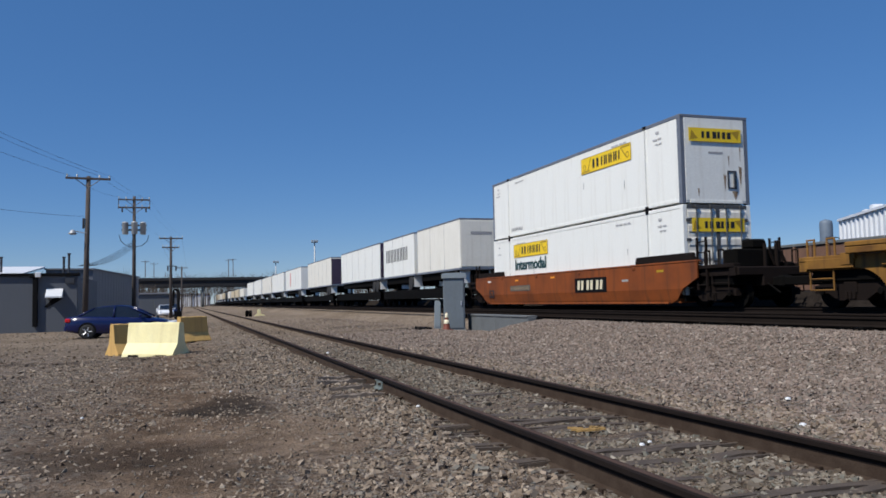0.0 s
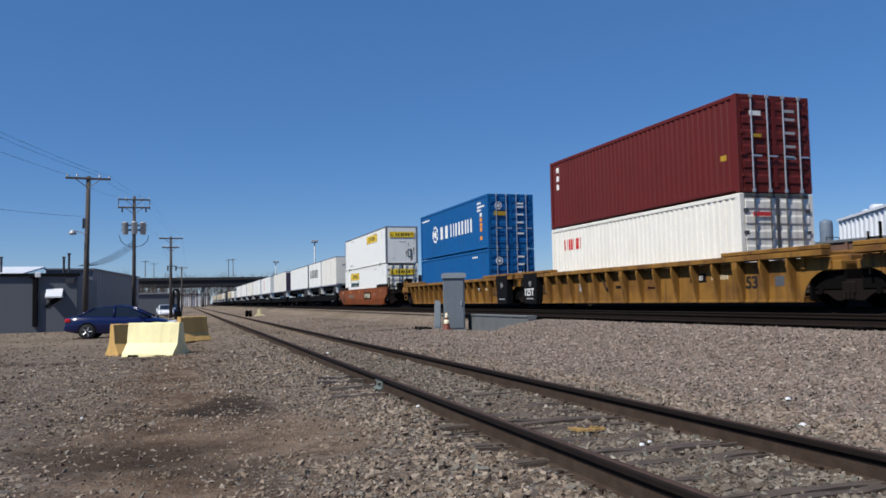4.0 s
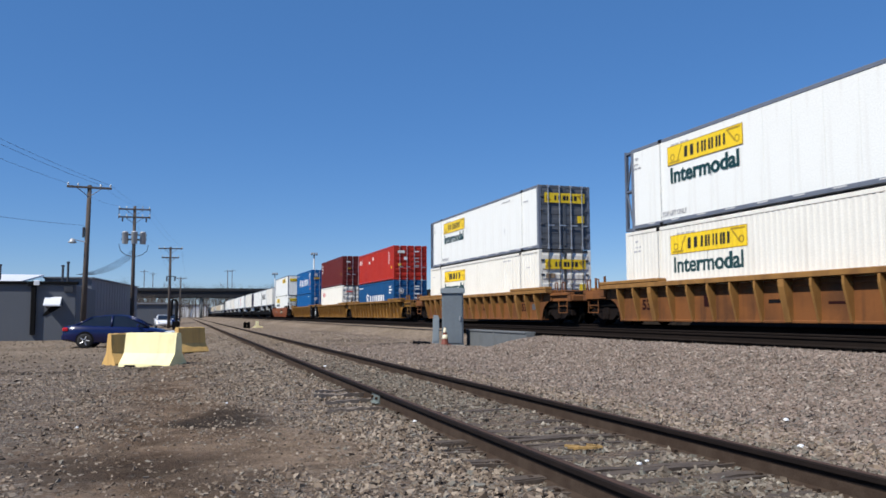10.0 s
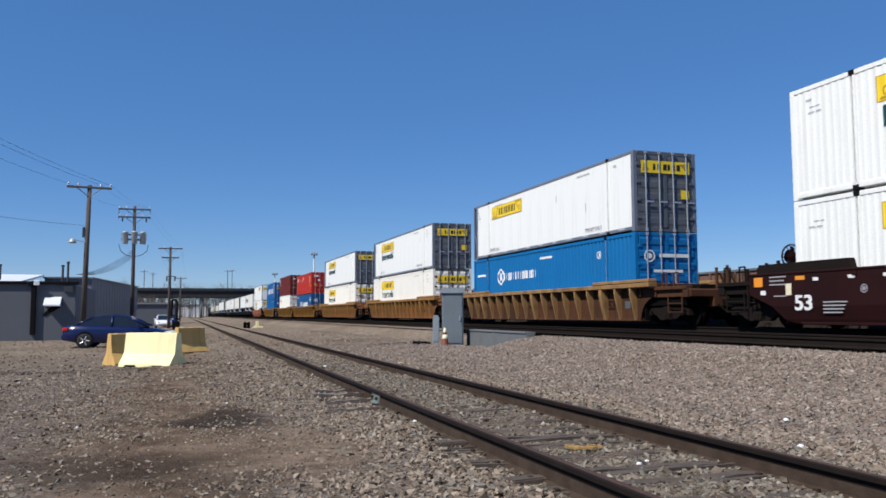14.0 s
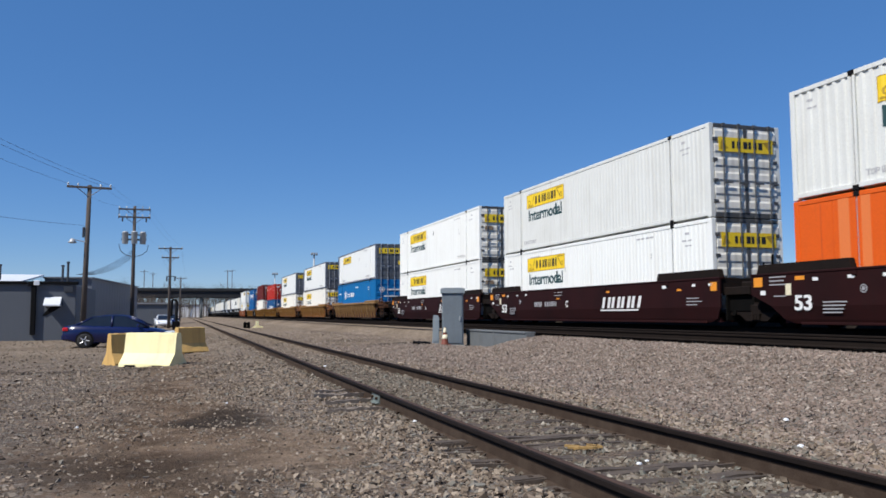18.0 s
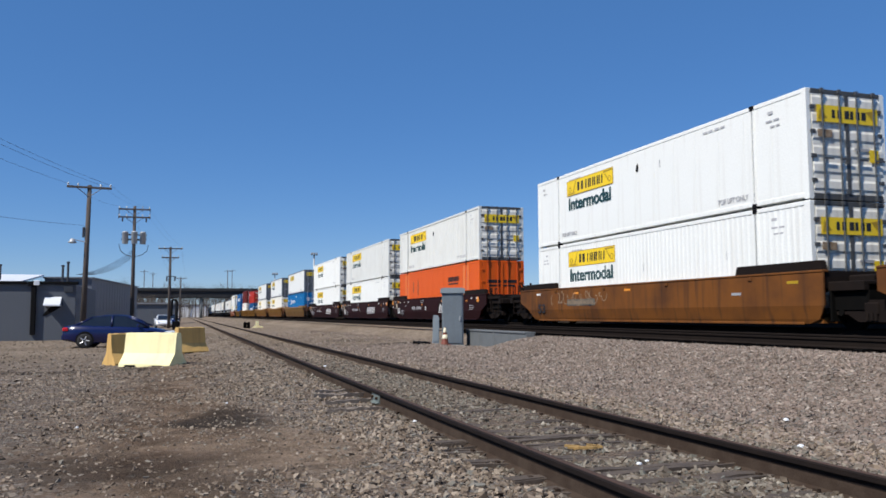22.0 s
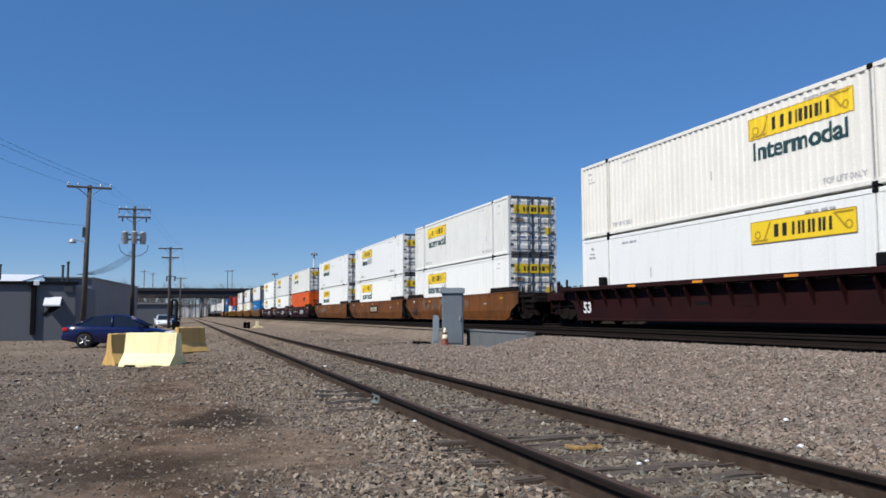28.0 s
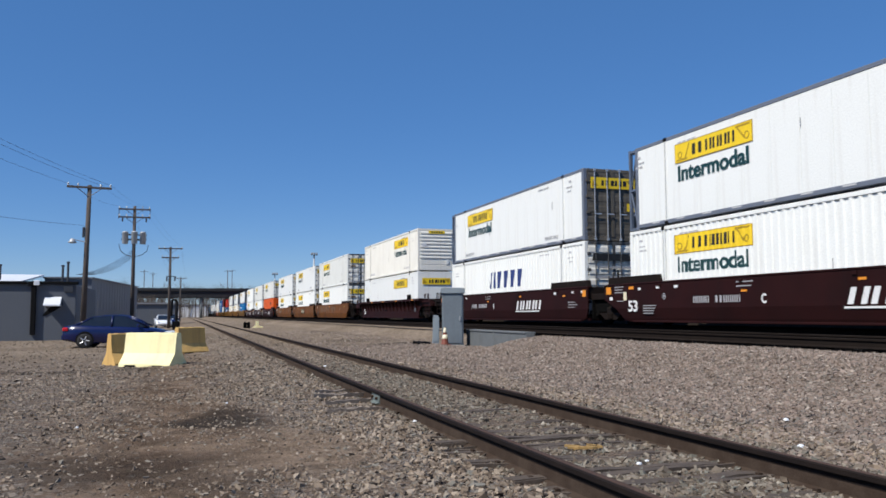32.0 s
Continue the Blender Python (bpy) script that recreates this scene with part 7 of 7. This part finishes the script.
def build_buildings():
    z = -0.32
    b = thing("workshop_building", pose(0, 0, z), "low grey metal workshop with a white roof", "building")
    # front wall runs from far left to x -5.6 at y about 50
    part("wall", Shape().box(-40, 50.0, 0, -5.62, 50.25, 3.20, 0.02).mesh("wall", WALLGREY), b)
    part("wall", Shape().box(-5.87, 50.25, 0, -5.62, 62, 3.2, 0.02).mesh("wall", WALLGREY), b)
    part("roof_edge", Shape().box(-40, 49.86, 3.2, -5.5, 50.3, 3.36, 0.02).mesh("roof_edge", BLACK), b, "dark roof edge")
    part("roof", Shape().prism([(50.3, 3.24), (50.3, 3.30), (60, 4.20), (60, 4.08)], "x", -40, -8.75).mesh("roof", ROOFWHITE), b, "white sloping metal roof")
    part("downspout", Shape().box(-0.13, -0.16, 0.35, 0.13, 0, 3.2, 0.03).box(-0.3, -0.2, 3.1, 0.3, 0, 3.34, 0.03).mesh("downspout", BLACK), b, "black downspout", at=(-7.78, 49.98, 0))
    part("downspout_head", Shape().box(-0.18, -0.26, 3.12, 0.12, -0.2, 3.40, 0.02).mesh("downspout_head", ROOFWHITE), b, at=(-7.6, 49.98, 0))
    hood = part("vent_hood", Shape().prism([(0, 0.62), (-0.55, 0.18), (-0.55, 0.10), (0, 0.10)], "x", 0, 0.86).mesh("vent_hood", ROOFWHITE), b, "white metal vent hood", at=(-7.22, 50.0, 1.86))
    # black patch on the wall, slanting down to the left below the hood
    part("hood_dark_patch", Shape().prism([(0.30, 0.05), (0.95, 0.28), (0.80, 0.02), (0.05, -0.46), (-0.12, -0.42)], "y", -0.03, 0.0).mesh("hood_dark_patch", BLACK), hood, "slanted black patch under the hood")
    part("meter_box", Shape().box(-6.25, 49.9, 2.75, -5.75, 50.0, 3.12, 0.02).mesh("meter_box", DARKFRAME), b)
    for x, y, k in ((-6.85, 54, 0.8), (-6.62, 54.5, 1.05), (-10.1, 53, 0.75)):
        part("flue", Shape().lathe([(0.07, 3.2), (0.07, 3.62 + k), (0.10, 3.64 + k), (0.10, 3.72 + k), (0.04, 3.73 + k)], 10, at=(x, y, 0)).mesh("flue", DARKFRAME), b, "dark roof flue")
    w = thing("warehouse_building", pose(0, 0, z), "dark grey gabled metal warehouse behind the workshop", "building")
    part("wall", Shape().prism([(-8.72, 0), (-5.78, 0), (-5.78, 3.96), (-8.72, 4.02)], "y", 60.0, 60.3).mesh("wall", WALLDARK), w)
    part("wall", Shape().prism([(-5.78, 60.0), (-3.66, 78.0), (-3.90, 78.0), (-6.04, 60.3)], "z", 0, 3.96).mesh("wall", WALLDARK), w)
    part("roof", Shape().prism([(-8.8, 59.85), (-5.66, 59.85), (-3.52, 78.1), (-8.8, 78.1)], "z", 3.962, 4.06).mesh("roof", WALLDARK), w)
    rib = shared("wallrib", lambda: Shape().box(-0.02, -0.03, 0.05, 0.015, 0.03, 3.94).mesh("wall_rib", WALLDARK))
    for i in range(1, 18):
        part("wall_rib", rib, w, at=(-5.78 + 2.12 * i / 18, 60.0 + i, 0), turn=(0, 0, -6.7))
    f = thing("storage_shed", pose(-3.3, 118, -0.4), "small grey shed with a flat roof beyond the poles", "building")
    part("wall", Shape().box(-9, 0, 0, 3.2, 9, 3.0, 0.02).mesh("wall", WALLGREY), f)
    part("roof", Shape().box(-9.2, -0.2, 3.0, 3.4, 9.2, 3.25, 0.03).mesh("roof", WALLDARK), f)
    # far side of the main line
    a = math.degrees(math.atan2(43.64 - 48.57, 40.13 - 49.05))
    hall = thing("storage_hall", pose(48.57, 49.05, -0.1, 0, 0, -a + 180), "white ribbed metal storage hall beyond the tracks", "building")
    L = 34.0
    part("wall", shared("hallwall", lambda: corrugated(-L, 0, 0, 6.62, 0.0, 1.0, 0.12, 0.2).mesh("wall", FARWHITE)), hall)
    # added black band: keeps the view under the wagons as dark as shade
    part("plinth", Shape().box(-0.35, -L, -0.2, -0.02, 0.1, 2.3, 0.02).mesh("plinth", NEARBLACK), hall, "added black band in place of shade under the wagons")
    part("end_wall", Shape().box(0.02, 0.0, 0, 14, 0.2, 6.6).mesh("end_wall", FARWHITE), hall)
    part("roof", Shape().box(-0.1, -L, 6.62, 14, 0.2, 6.8).mesh("roof", FARWHITE), hall)
    for i in range(14):
        part("roof_vent", Shape().box(0.2, -0.35, 6.8, 0.9, 0.35, 6.98 + 0.12 * (i % 3), 0.03).mesh("roof_vent", ROOFWHITE), hall, at=(0.2 + 0.2 * (i % 2), -1.5 - 2.3 * i, 0))
    t = thing("dust_silo", pose(69.3, 71.9, 0), "slim grey steel silo with a caged top", "silo")
    part("shell", Shape().lathe([(0.70, 0), (0.70, 8.8), (0.62, 9.05), (0.3, 9.2), (0.1, 9.25)], 18).mesh("shell", SILO, True), t)
    part("leg_frame", Shape().box(-0.75, -0.75, 0, 0.75, 0.75, 6.2).mesh("leg_frame", DARKFRAME), t)
    part("guard_rail", Shape().tube((-0.9, -0.9, 6.2), (-0.9, -0.9, 7.2), 0.06, n=6).tube((0.9, -0.9, 6.2), (0.9, -0.9, 7.2), 0.06, n=6).tube((-0.9, -0.9, 7.15), (0.9, -0.9, 7.15), 0.05, n=6).mesh("guard_rail", DARKFRAME), t)
    # parked gondola on a track beyond the train
    g = thing("gondola_wagon", pose(34.5, 36, 0.1, 0, 0, 0), "rusty brown ribbed gondola wagon with a pale top edge", "rail wagon")
    part("body", Shape().box(-1.5, -15, 1.1, 1.5, 15, 3.55, 0.03).mesh("body", GONDOLA), g)
    part("top_edge", Shape().box(-1.6, -15.1, 3.55, 1.6, 15.1, 3.72, 0.03).mesh("top_edge", CONCDUCT), g, "pale top edge")
    rib = Shape().box(-1.62, -0.09, 1.1, -1.49, 0.09, 3.55, 0.02).mesh("rib", GONDOLA)
    for i in range(24):
        part("rib", rib, g, at=(0, -14.4 + 1.25 * i, 0))
    for y in (-11, 11):
        part("bogie", MESHES["bogie"], g, at=(0, y, 0))


def sag(a, b, drop, n=14):
    a, b = Vector(a), Vector(b)
    return [a.lerp(b, i / n) - Vector((0, 0, drop * 4 * (i / n) * (1 - i / n))) for i in range(n + 1)]


def cable(name, label, runs, r):
    """Hanging wires between two poles, in one mesh a span."""
    s = Shape()
    for a, b, d in runs:
        p = sag(a, b, d)
        for u, v in zip(p, p[1:]):
            s.tube(u, v, r, n=5, caps=False)
    return tagged(new(name, s.mesh(name, WIRE)), label, "cable", "overhead cables")


def pole(x, y, top, arms, label, lean=0.0, extra=None):
    """A wooden utility pole with cross arms: rows of (height from the top, half length)."""
    z0 = ground_z(x, y)
    h = top - z0
    p = thing("utility_pole", pose(x, y, z0, 0, lean, 0), label, "utility pole", "utility poles")
    part("shaft", Shape().tube((0, 0, -0.3), (0, 0, h), 0.17, 0.115, n=12).mesh("shaft", POLEWOOD, True), p)
    for d, half in arms:
        z = h - d
        part("cross_arm", Shape().box(-half, -0.17, z - 0.06, half, -0.06, z + 0.06, 0.01).mesh("cross_arm", POLEWOOD), p)
        part("arm_brace", Shape().tube((-half * .55, -0.15, z - 0.04), (0, -0.13, z - 0.55), 0.022, n=5).tube((half * .55, -0.15, z - 0.04), (0, -0.13, z - 0.55), 0.022, n=5).mesh("arm_brace", DARKFRAME), p)
        ins = shared("insulator", lambda: Shape().lathe([(0.02, 0), (0.05, 0.04), (0.035, 0.08), (0.05, 0.12), (0.03, 0.17)], 8).mesh("insulator", TANK))
        for k in (-0.94, -0.5, 0.5, 0.94):
            part("insulator", ins, p, at=(half * k, -0.115, z + 0.06))
    return p


def build_poles():
    p1 = pole(-5.22, 50, 8.64, [(0.15, 1.20)], "tall wooden utility pole with one cross arm", 0.9)
    lamp_ = part("lamp_arm", Shape().tube((0, -0.1, 5.62), (-0.72, -0.15, 5.75), 0.025, n=6).mesh("lamp_arm", GALV), p1)
    part("lamp_head", Shape().lathe([(0.02, 0.26), (0.10, 0.24), (0.16, 0.12), (0.24, 0.04), (0.20, 0.0), (0.08, -0.03)], 14).mesh("lamp_head", TANK, True), p1, "round grey yard lamp", at=(-0.75, -0.15, 5.55))
    part("bracket_box", Shape().box(-0.26, -0.12, 5.9, -0.14, 0.02, 6.5, 0.02).mesh("bracket_box", DARKFRAME), p1)
    p2 = pole(-3.59, 69, 9.95, [(0.28, 1.22), (0.92, 1.22)], "wooden utility pole with two cross arms and transformers", 0.0)
    can = Shape().lathe([(0.2, 0), (0.23, 0.03), (0.23, 0.88), (0.25, 0.90), (0.25, 0.95), (0.12, 1.02), (0.05, 1.02)], 16).mesh("transformer", TANK, True)
    for x, y in ((-0.66, -0.12), (0.05, -0.45), (0.68, -0.12)):
        part("transformer", can, p2, "grey transformer can", at=(x, y, 7.15))
    part("transformer_bracket", Shape().box(-0.95, -0.1, 7.45, 0.95, 0.06, 7.58).box(-0.95, -0.1, 7.85, 0.95, 0.06, 7.95).mesh("transformer_bracket", DARKFRAME), p2)
    drops = Shape()
    for sx in (-1, 1):
        pts = [(1.12 * sx, -0.1, 9.4), (1.14 * sx, -0.1, 8.6), (1.12 * sx, -0.1, 7.1), (1.0 * sx, -0.1, 6.6), (0.6 * sx, -0.1, 6.25), (0.12 * sx, -0.1, 6.15)]
        for a, b in zip(pts[2:], pts[3:]):
            drops.tube(a, b, 0.025, n=5)
        drops.tube((1.18 * sx, -0.12, 10.0), (1.18 * sx, -0.12, 9.2), 0.03, n=5)
        drops.tube((0.9 * sx, -0.12, 9.3), (0.9 * sx, -0.12, 8.95), 0.06, n=6)
    part("jumper_wire", drops.mesh("jumper_wire", WIRE), p2)
    p3 = pole(-0.98, 88, 8.24, [(0.2, 1.2), (1.15, 0.85)], "wooden utility pole with two cross arms and hung fuses", 0.0)
    fuse = Shape().tube((0, 0, 0), (0, 0, 0.5), 0.08, n=8).mesh("fuse", DARKFRAME)
    for x in (-0.3, 0.5):
        part("fuse", fuse, p3, at=(x, -0.15, 4.9))
    part("fuse_arm", Shape().box(-0.35, -0.15, 5.35, 0.6, -0.05, 5.43).mesh("fuse_arm", DARKFRAME), p3)
    pole(0.2, 170, 8.85, [(0.3, 1.2)], "far wooden utility pole", 0.0)
    for x, y, t in ((-11.5, 290, 16.5), (-9.0, 300, 16.2), (17.6, 320, 18.5), (19.6, 325, 19.0)):
        pole(x, y, t, [(0.5, 1.3)], "far wooden utility pole behind the bridge", 0.0)
    top1, top2, top3, top4 = (-5.0, 50, 8.55), (-3.59, 69, 9.72), (-0.98, 88, 8.1), (0.2, 170, 8.6)
    runs = [((-13.5 + 0.9 * k, 16, 9.4), (top1[0] + 1.1 * k, 50, 8.66), 0.5) for k in (-1, 0.5, 1)]
    cable("overhead_cable", "thin dark overhead wires to a wooden pole", runs, 0.007)
    cable("overhead_cable", "thin dark overhead wires between wooden poles", [((top1[0] + 1.1 * k, 50, 8.66), (top2[0] + 1.1 * k, 69, 9.9), 0.25) for k in (-1, 0.5, 1)], 0.0045)
    cable("overhead_cable", "thin dark overhead wires between wooden poles", [((top2[0] + 1.1 * k, 69, 9.85), (top3[0] + 1.1 * k, 88, 8.25), 0.3) for k in (-1, 0.5, 1)], 0.0045)
    cable("overhead_cable", "thin dark overhead wires between wooden poles", [((top3[0] + 1.1 * k, 88, 8.25), (top4[0] + 1.1 * k, 170, 8.75), 1.0) for k in (-1, 1)], 0.006)
    cable("overhead_cable", "low dark service wire sagging to a pole", [((-14.5, 20, 5.6), (-5.3, 50, 6.3), 0.5)], 0.008)
    cable("service_cable", "bundle of dark service wires down to the warehouse", [((-3.7, 69, 6.35 - 0.1 * k), (-7.0 + 0.12 * k, 62, 4.0), 0.35) for k in range(7)], 0.012)
    # gas or gate posts beside the third pole
    g = thing("gate_post", pose(-0.12, 45, ground_z(-0.12, 45)), "dark steel post with a looped top", "post")
    part("shaft", Shape().tube((0, 0, -0.1), (0, 0, 2.0), 0.085, n=10).mesh("shaft", BLACK, True), g)
    part("loop", Shape().tube((0, 0, 1.95), (-0.10, 0, 2.1), 0.06, n=8).tube((-0.10, 0, 2.1), (-0.24, 0, 2.05), 0.06, n=8).tube((-0.24, 0, 2.05), (-0.26, 0, 1.2), 0.055, n=8).mesh("loop", BLACK), g)
    part("hinge_plate", Shape().box(-0.2, -0.12, 0.5, 0.16, 0.12, 0.95, 0.03).mesh("hinge_plate", BLACK), g)
    q = thing("leaning_stake", pose(-2.1, 80, ground_z(-2.1, 80), 0, -11, 0), "pale leaning wooden stake", "stake")
    part("shaft", Shape().box(-0.06, -0.06, 0, 0.06, 0.06, 1.9, 0.01).mesh("shaft", CONCDUCT), q)
    for x, m, lab in ((5.05, NEARBLACK, "dark short bollard by the siding"), (5.32, NEARBLACK, "dark short bollard by the siding"), (6.05, BARRIER, "yellow switch stand by the siding")):
        y = 66 + (0 if m is NEARBLACK else 0.5)
        s_ = thing("bollard", pose(x, y, ground_z(x, y)), lab, "bollard", "bollards by the siding")
        if m is NEARBLACK:
            part("shaft", Shape().lathe([(0.13, 0), (0.13, 0.42), (0.09, 0.5), (0.02, 0.52)], 12).mesh("shaft", m, True), s_)
        else:
            part("stand", Shape().prism([(-0.4, 0), (0.5, 0), (0.45, 0.10), (0.12, 0.18), (0.10, 0.55), (-0.10, 0.55), (-0.14, 0.2)], "y", -0.12, 0.12).mesh("stand", m), s_)


def build_far():
    b = thing("road_overpass", pose(0, 285, 0, 0, 0, -1), "dark steel road overpass across the tracks", "bridge")
    part("girder", Shape().box(-46, 0, 7.05, 120, 0.6, 9.30, 0.03).mesh("girder", BRIDGE), b)
    part("deck", Shape().box(-46, -0.4, 9.30, 120, 11.0, 9.70, 0.03).mesh("deck", BRIDGE), b)
    part("girder", Shape().box(-46, 10, 7.05, 120, 10.6, 9.30, 0.03).mesh("girder", BRIDGE), b)
    rail_ = Shape().box(-46, -0.35, 9.7, 120, -0.25, 10.25)
    for i in range(84):
        rail_.box(-46 + 2 * i, -0.40, 9.6, -45.8 + 2 * i, -0.20, 10.45)
    part("guard_rail", rail_.mesh("guard_rail", BRIDGE), b)
    stiff = Shape().box(-0.06, -0.12, 7.12, 0.06, 0.0, 9.28).mesh("stiffener", BRIDGE)
    for i in range(40):
        part("stiffener", stiff, b, at=(-44 + 2.6 * i, 0, 0))
    col = Shape().tube((0, 0, -0.4), (0, 0, 7.1), 0.45, n=12).mesh("column", CONCDUCT, True)
    for x in (-22, 7.2, 26, 60):
        for y in (1.0, 9.6):
            part("column", col, b, "pale concrete column", at=(x, y, 0))
    part("abutment", Shape().prism([(-62, -0.6), (-24, -0.6), (-30, 7.1), (-62, 7.1)], "y", -1, 12).mesh("abutment", CONCRETE), b)
    # flood-light masts behind the train
    for x, y, top, r in ((35.1, 220, 17.7, 0.17), (29.2, 262, 14.2, 0.13)):
        m = thing("floodlight_mast", pose(x, y, 0), "tall grey floodlight mast behind the train", "light mast", "floodlight masts")
        part("shaft", Shape().tube((0, 0, 0), (0, 0, top), r * 1.6, r, n=10).mesh("shaft", TANK, True), m)
        part("platform", Shape().box(-0.9, -0.5, top - 0.2, 0.9, 0.5, top - 0.1).mesh("platform", DARKFRAME), m)
        for k in (-0.65, 0, 0.65):
            part("floodlight", Shape().box(k - 0.25, -0.4, top - 0.1, k + 0.25, 0.1, top + 0.45, 0.04).mesh("floodlight", TANK), m)
    # a long low warehouse and parked wagons far down the line
    w = thing("far_warehouse", pose(-2, 420, 0), "pale far warehouse seen under the bridge", "building")
    part("wall", Shape().box(-30, 0, -0.4, 16, 30, 6.2, 0.05).mesh("wall", FARWHITE), w)
    part("roof", Shape().box(-30.4, -0.4, 6.2, 16.4, 30.4, 6.7, 0.05).mesh("roof", TANK), w)


def bare_wood(name, label, x0, x1, y0, y1, height, n, seed):
    """A belt of leafless trees: many thin upright twigs that fork."""
    r = random.Random(seed)
    s = Shape()
    for i in range(n):
        x, y = r.uniform(x0, x1), r.uniform(y0, y1)
        h = height * r.uniform(0.6, 1.1)
        s.tube((x, y, -0.3), (x + r.uniform(-.3, .3), y, h * .55), 0.16, 0.09, n=4, caps=False)
        for k in range(9):
            a = Vector((x, y, h * r.uniform(0.25, 0.6)))
            b = a + Vector((r.uniform(-1, 1) * h * .22, r.uniform(-1, 1) * h * .15, h * r.uniform(0.22, 0.42)))
            s.tube(a, b, 0.07, 0.03, n=3, caps=False)
            for q in range(3):
                e = b + Vector((r.uniform(-1, 1) * h * .1, r.uniform(-1, 1) * h * .1, h * r.uniform(0.02, 0.14)))
                s.tube(a.lerp(b, 0.6), e, 0.035, 0.02, n=3, caps=False)
    me = bpy.data.meshes.new(name)
    me.from_pydata(s.v, [], s.f)
    me.materials.append(TWIG)
    return tagged(new(name, me), label, "trees", kind="stuff")


build_ground()
build_stones()
build_tracks()
def build_litter():
    r = random.Random(5)
    for x, y, rz in ((2.14, 11.3, 17), (2.02, 10.5, 12), (2.06, 9.9, 16), (1.96, 9.2, 7)):
        o = thing("old_tie", pose(x, y, ground_z(x, y) + 0.05, r.uniform(-3, 3), r.uniform(-2, 2), rz), "split grey end of an old wooden tie", "tie", "old tie ends beside the rail")
        part("timber", shared(("oldtie", x), lambda: worn_tie(int(10 * y) % 4).mesh("timber", OLDTIMBER)), o).matrix_basis = Matrix.Diagonal((0.30 + 0.03 * r.random(), 0.42, 1, 1))
    for i in range(9):
        x, y = 3.10 + r.uniform(-0.13, 0.14), 5.86 + r.uniform(-0.07, 0.07)
        o = thing("wood_splinter", pose(x, y, ground_z(x, y) + 0.03, r.uniform(-8, 8), r.uniform(-8, 8), r.uniform(-35, 35)), "broken piece of yellow wood between the rails", "wood scrap", "wood scraps between the rails")
        part("piece", Shape().prism([(-0.06, -0.006), (0.03, -0.010), (0.07, 0.0), (0.04, 0.008), (-0.05, 0.006)], "z", -0.008, 0.010).mesh("piece", WOODBITS), o)
    for x, y, k in ((4.54, 5.04, 0.030), (3.22, 5.20, 0.022), (3.33, 5.27, 0.019), (2.95, 16.9, 0.035), (2.30, 7.9, 0.024), (5.6, 6.4, 0.03), (0.59, 10.4, 0.018), (-0.93, 8.73, 0.018)):
        o = thing("white_stone", pose(x, y, ground_z(x, y) + k * .5, 0, 0, 30), "small bright white stone lying on the gravel", "stone", "white stones")
        part("pebble", Shape().lathe([(k * .3, -k * .5), (k, -k * .1), (k * .85, k * .35), (k * .3, k * .6)], 7).mesh("pebble", ROOFWHITE), o)


build_litter()
build_cabinet()
build_barriers()
build_cars()
build_buildings()
build_poles()
build_far()
bare_wood("bare_trees", "leafless brown trees behind the overpass", -150, 140, 330, 420, 14.6, 520, 3)
bare_wood("bare_shrubs", "leafless brown scrub beside the far shed", -16, -4.5, 128, 180, 5.0, 90, 4)


# ---- movement ----
def motions():
    times = [0, 0.25, 0.5, 0.75, 1, 1.5, 2, 4, 8, 12, 16, 20, 24, 28, 32]
    for ob, s, z in MOVING:
        walk(ob, [(t, pose(TRAIN_X, s + ride(t), z)) for t in times])
    # every wheelset turns with the train; alike wheelsets share their keys
    turns = [i / 15 for i in range(481)]
    for front, sets in WHEELS.items():
        first = sets[0]
        walk(first, [(t, pose(0, 0.89 if front else -0.89, 0.42) @ Matrix.Rotation(-(ride(t) - ride(0)) / 0.42, 4, "X")) for t in turns])
        act, slot = first.animation_data.action, first.animation_data.action_slot
        for w in sets[1:]:
            w.rotation_mode = "QUATERNION"
            w.animation_data_create()
            w.animation_data.action = act
            w.animation_data.action_slot = slot


motions()
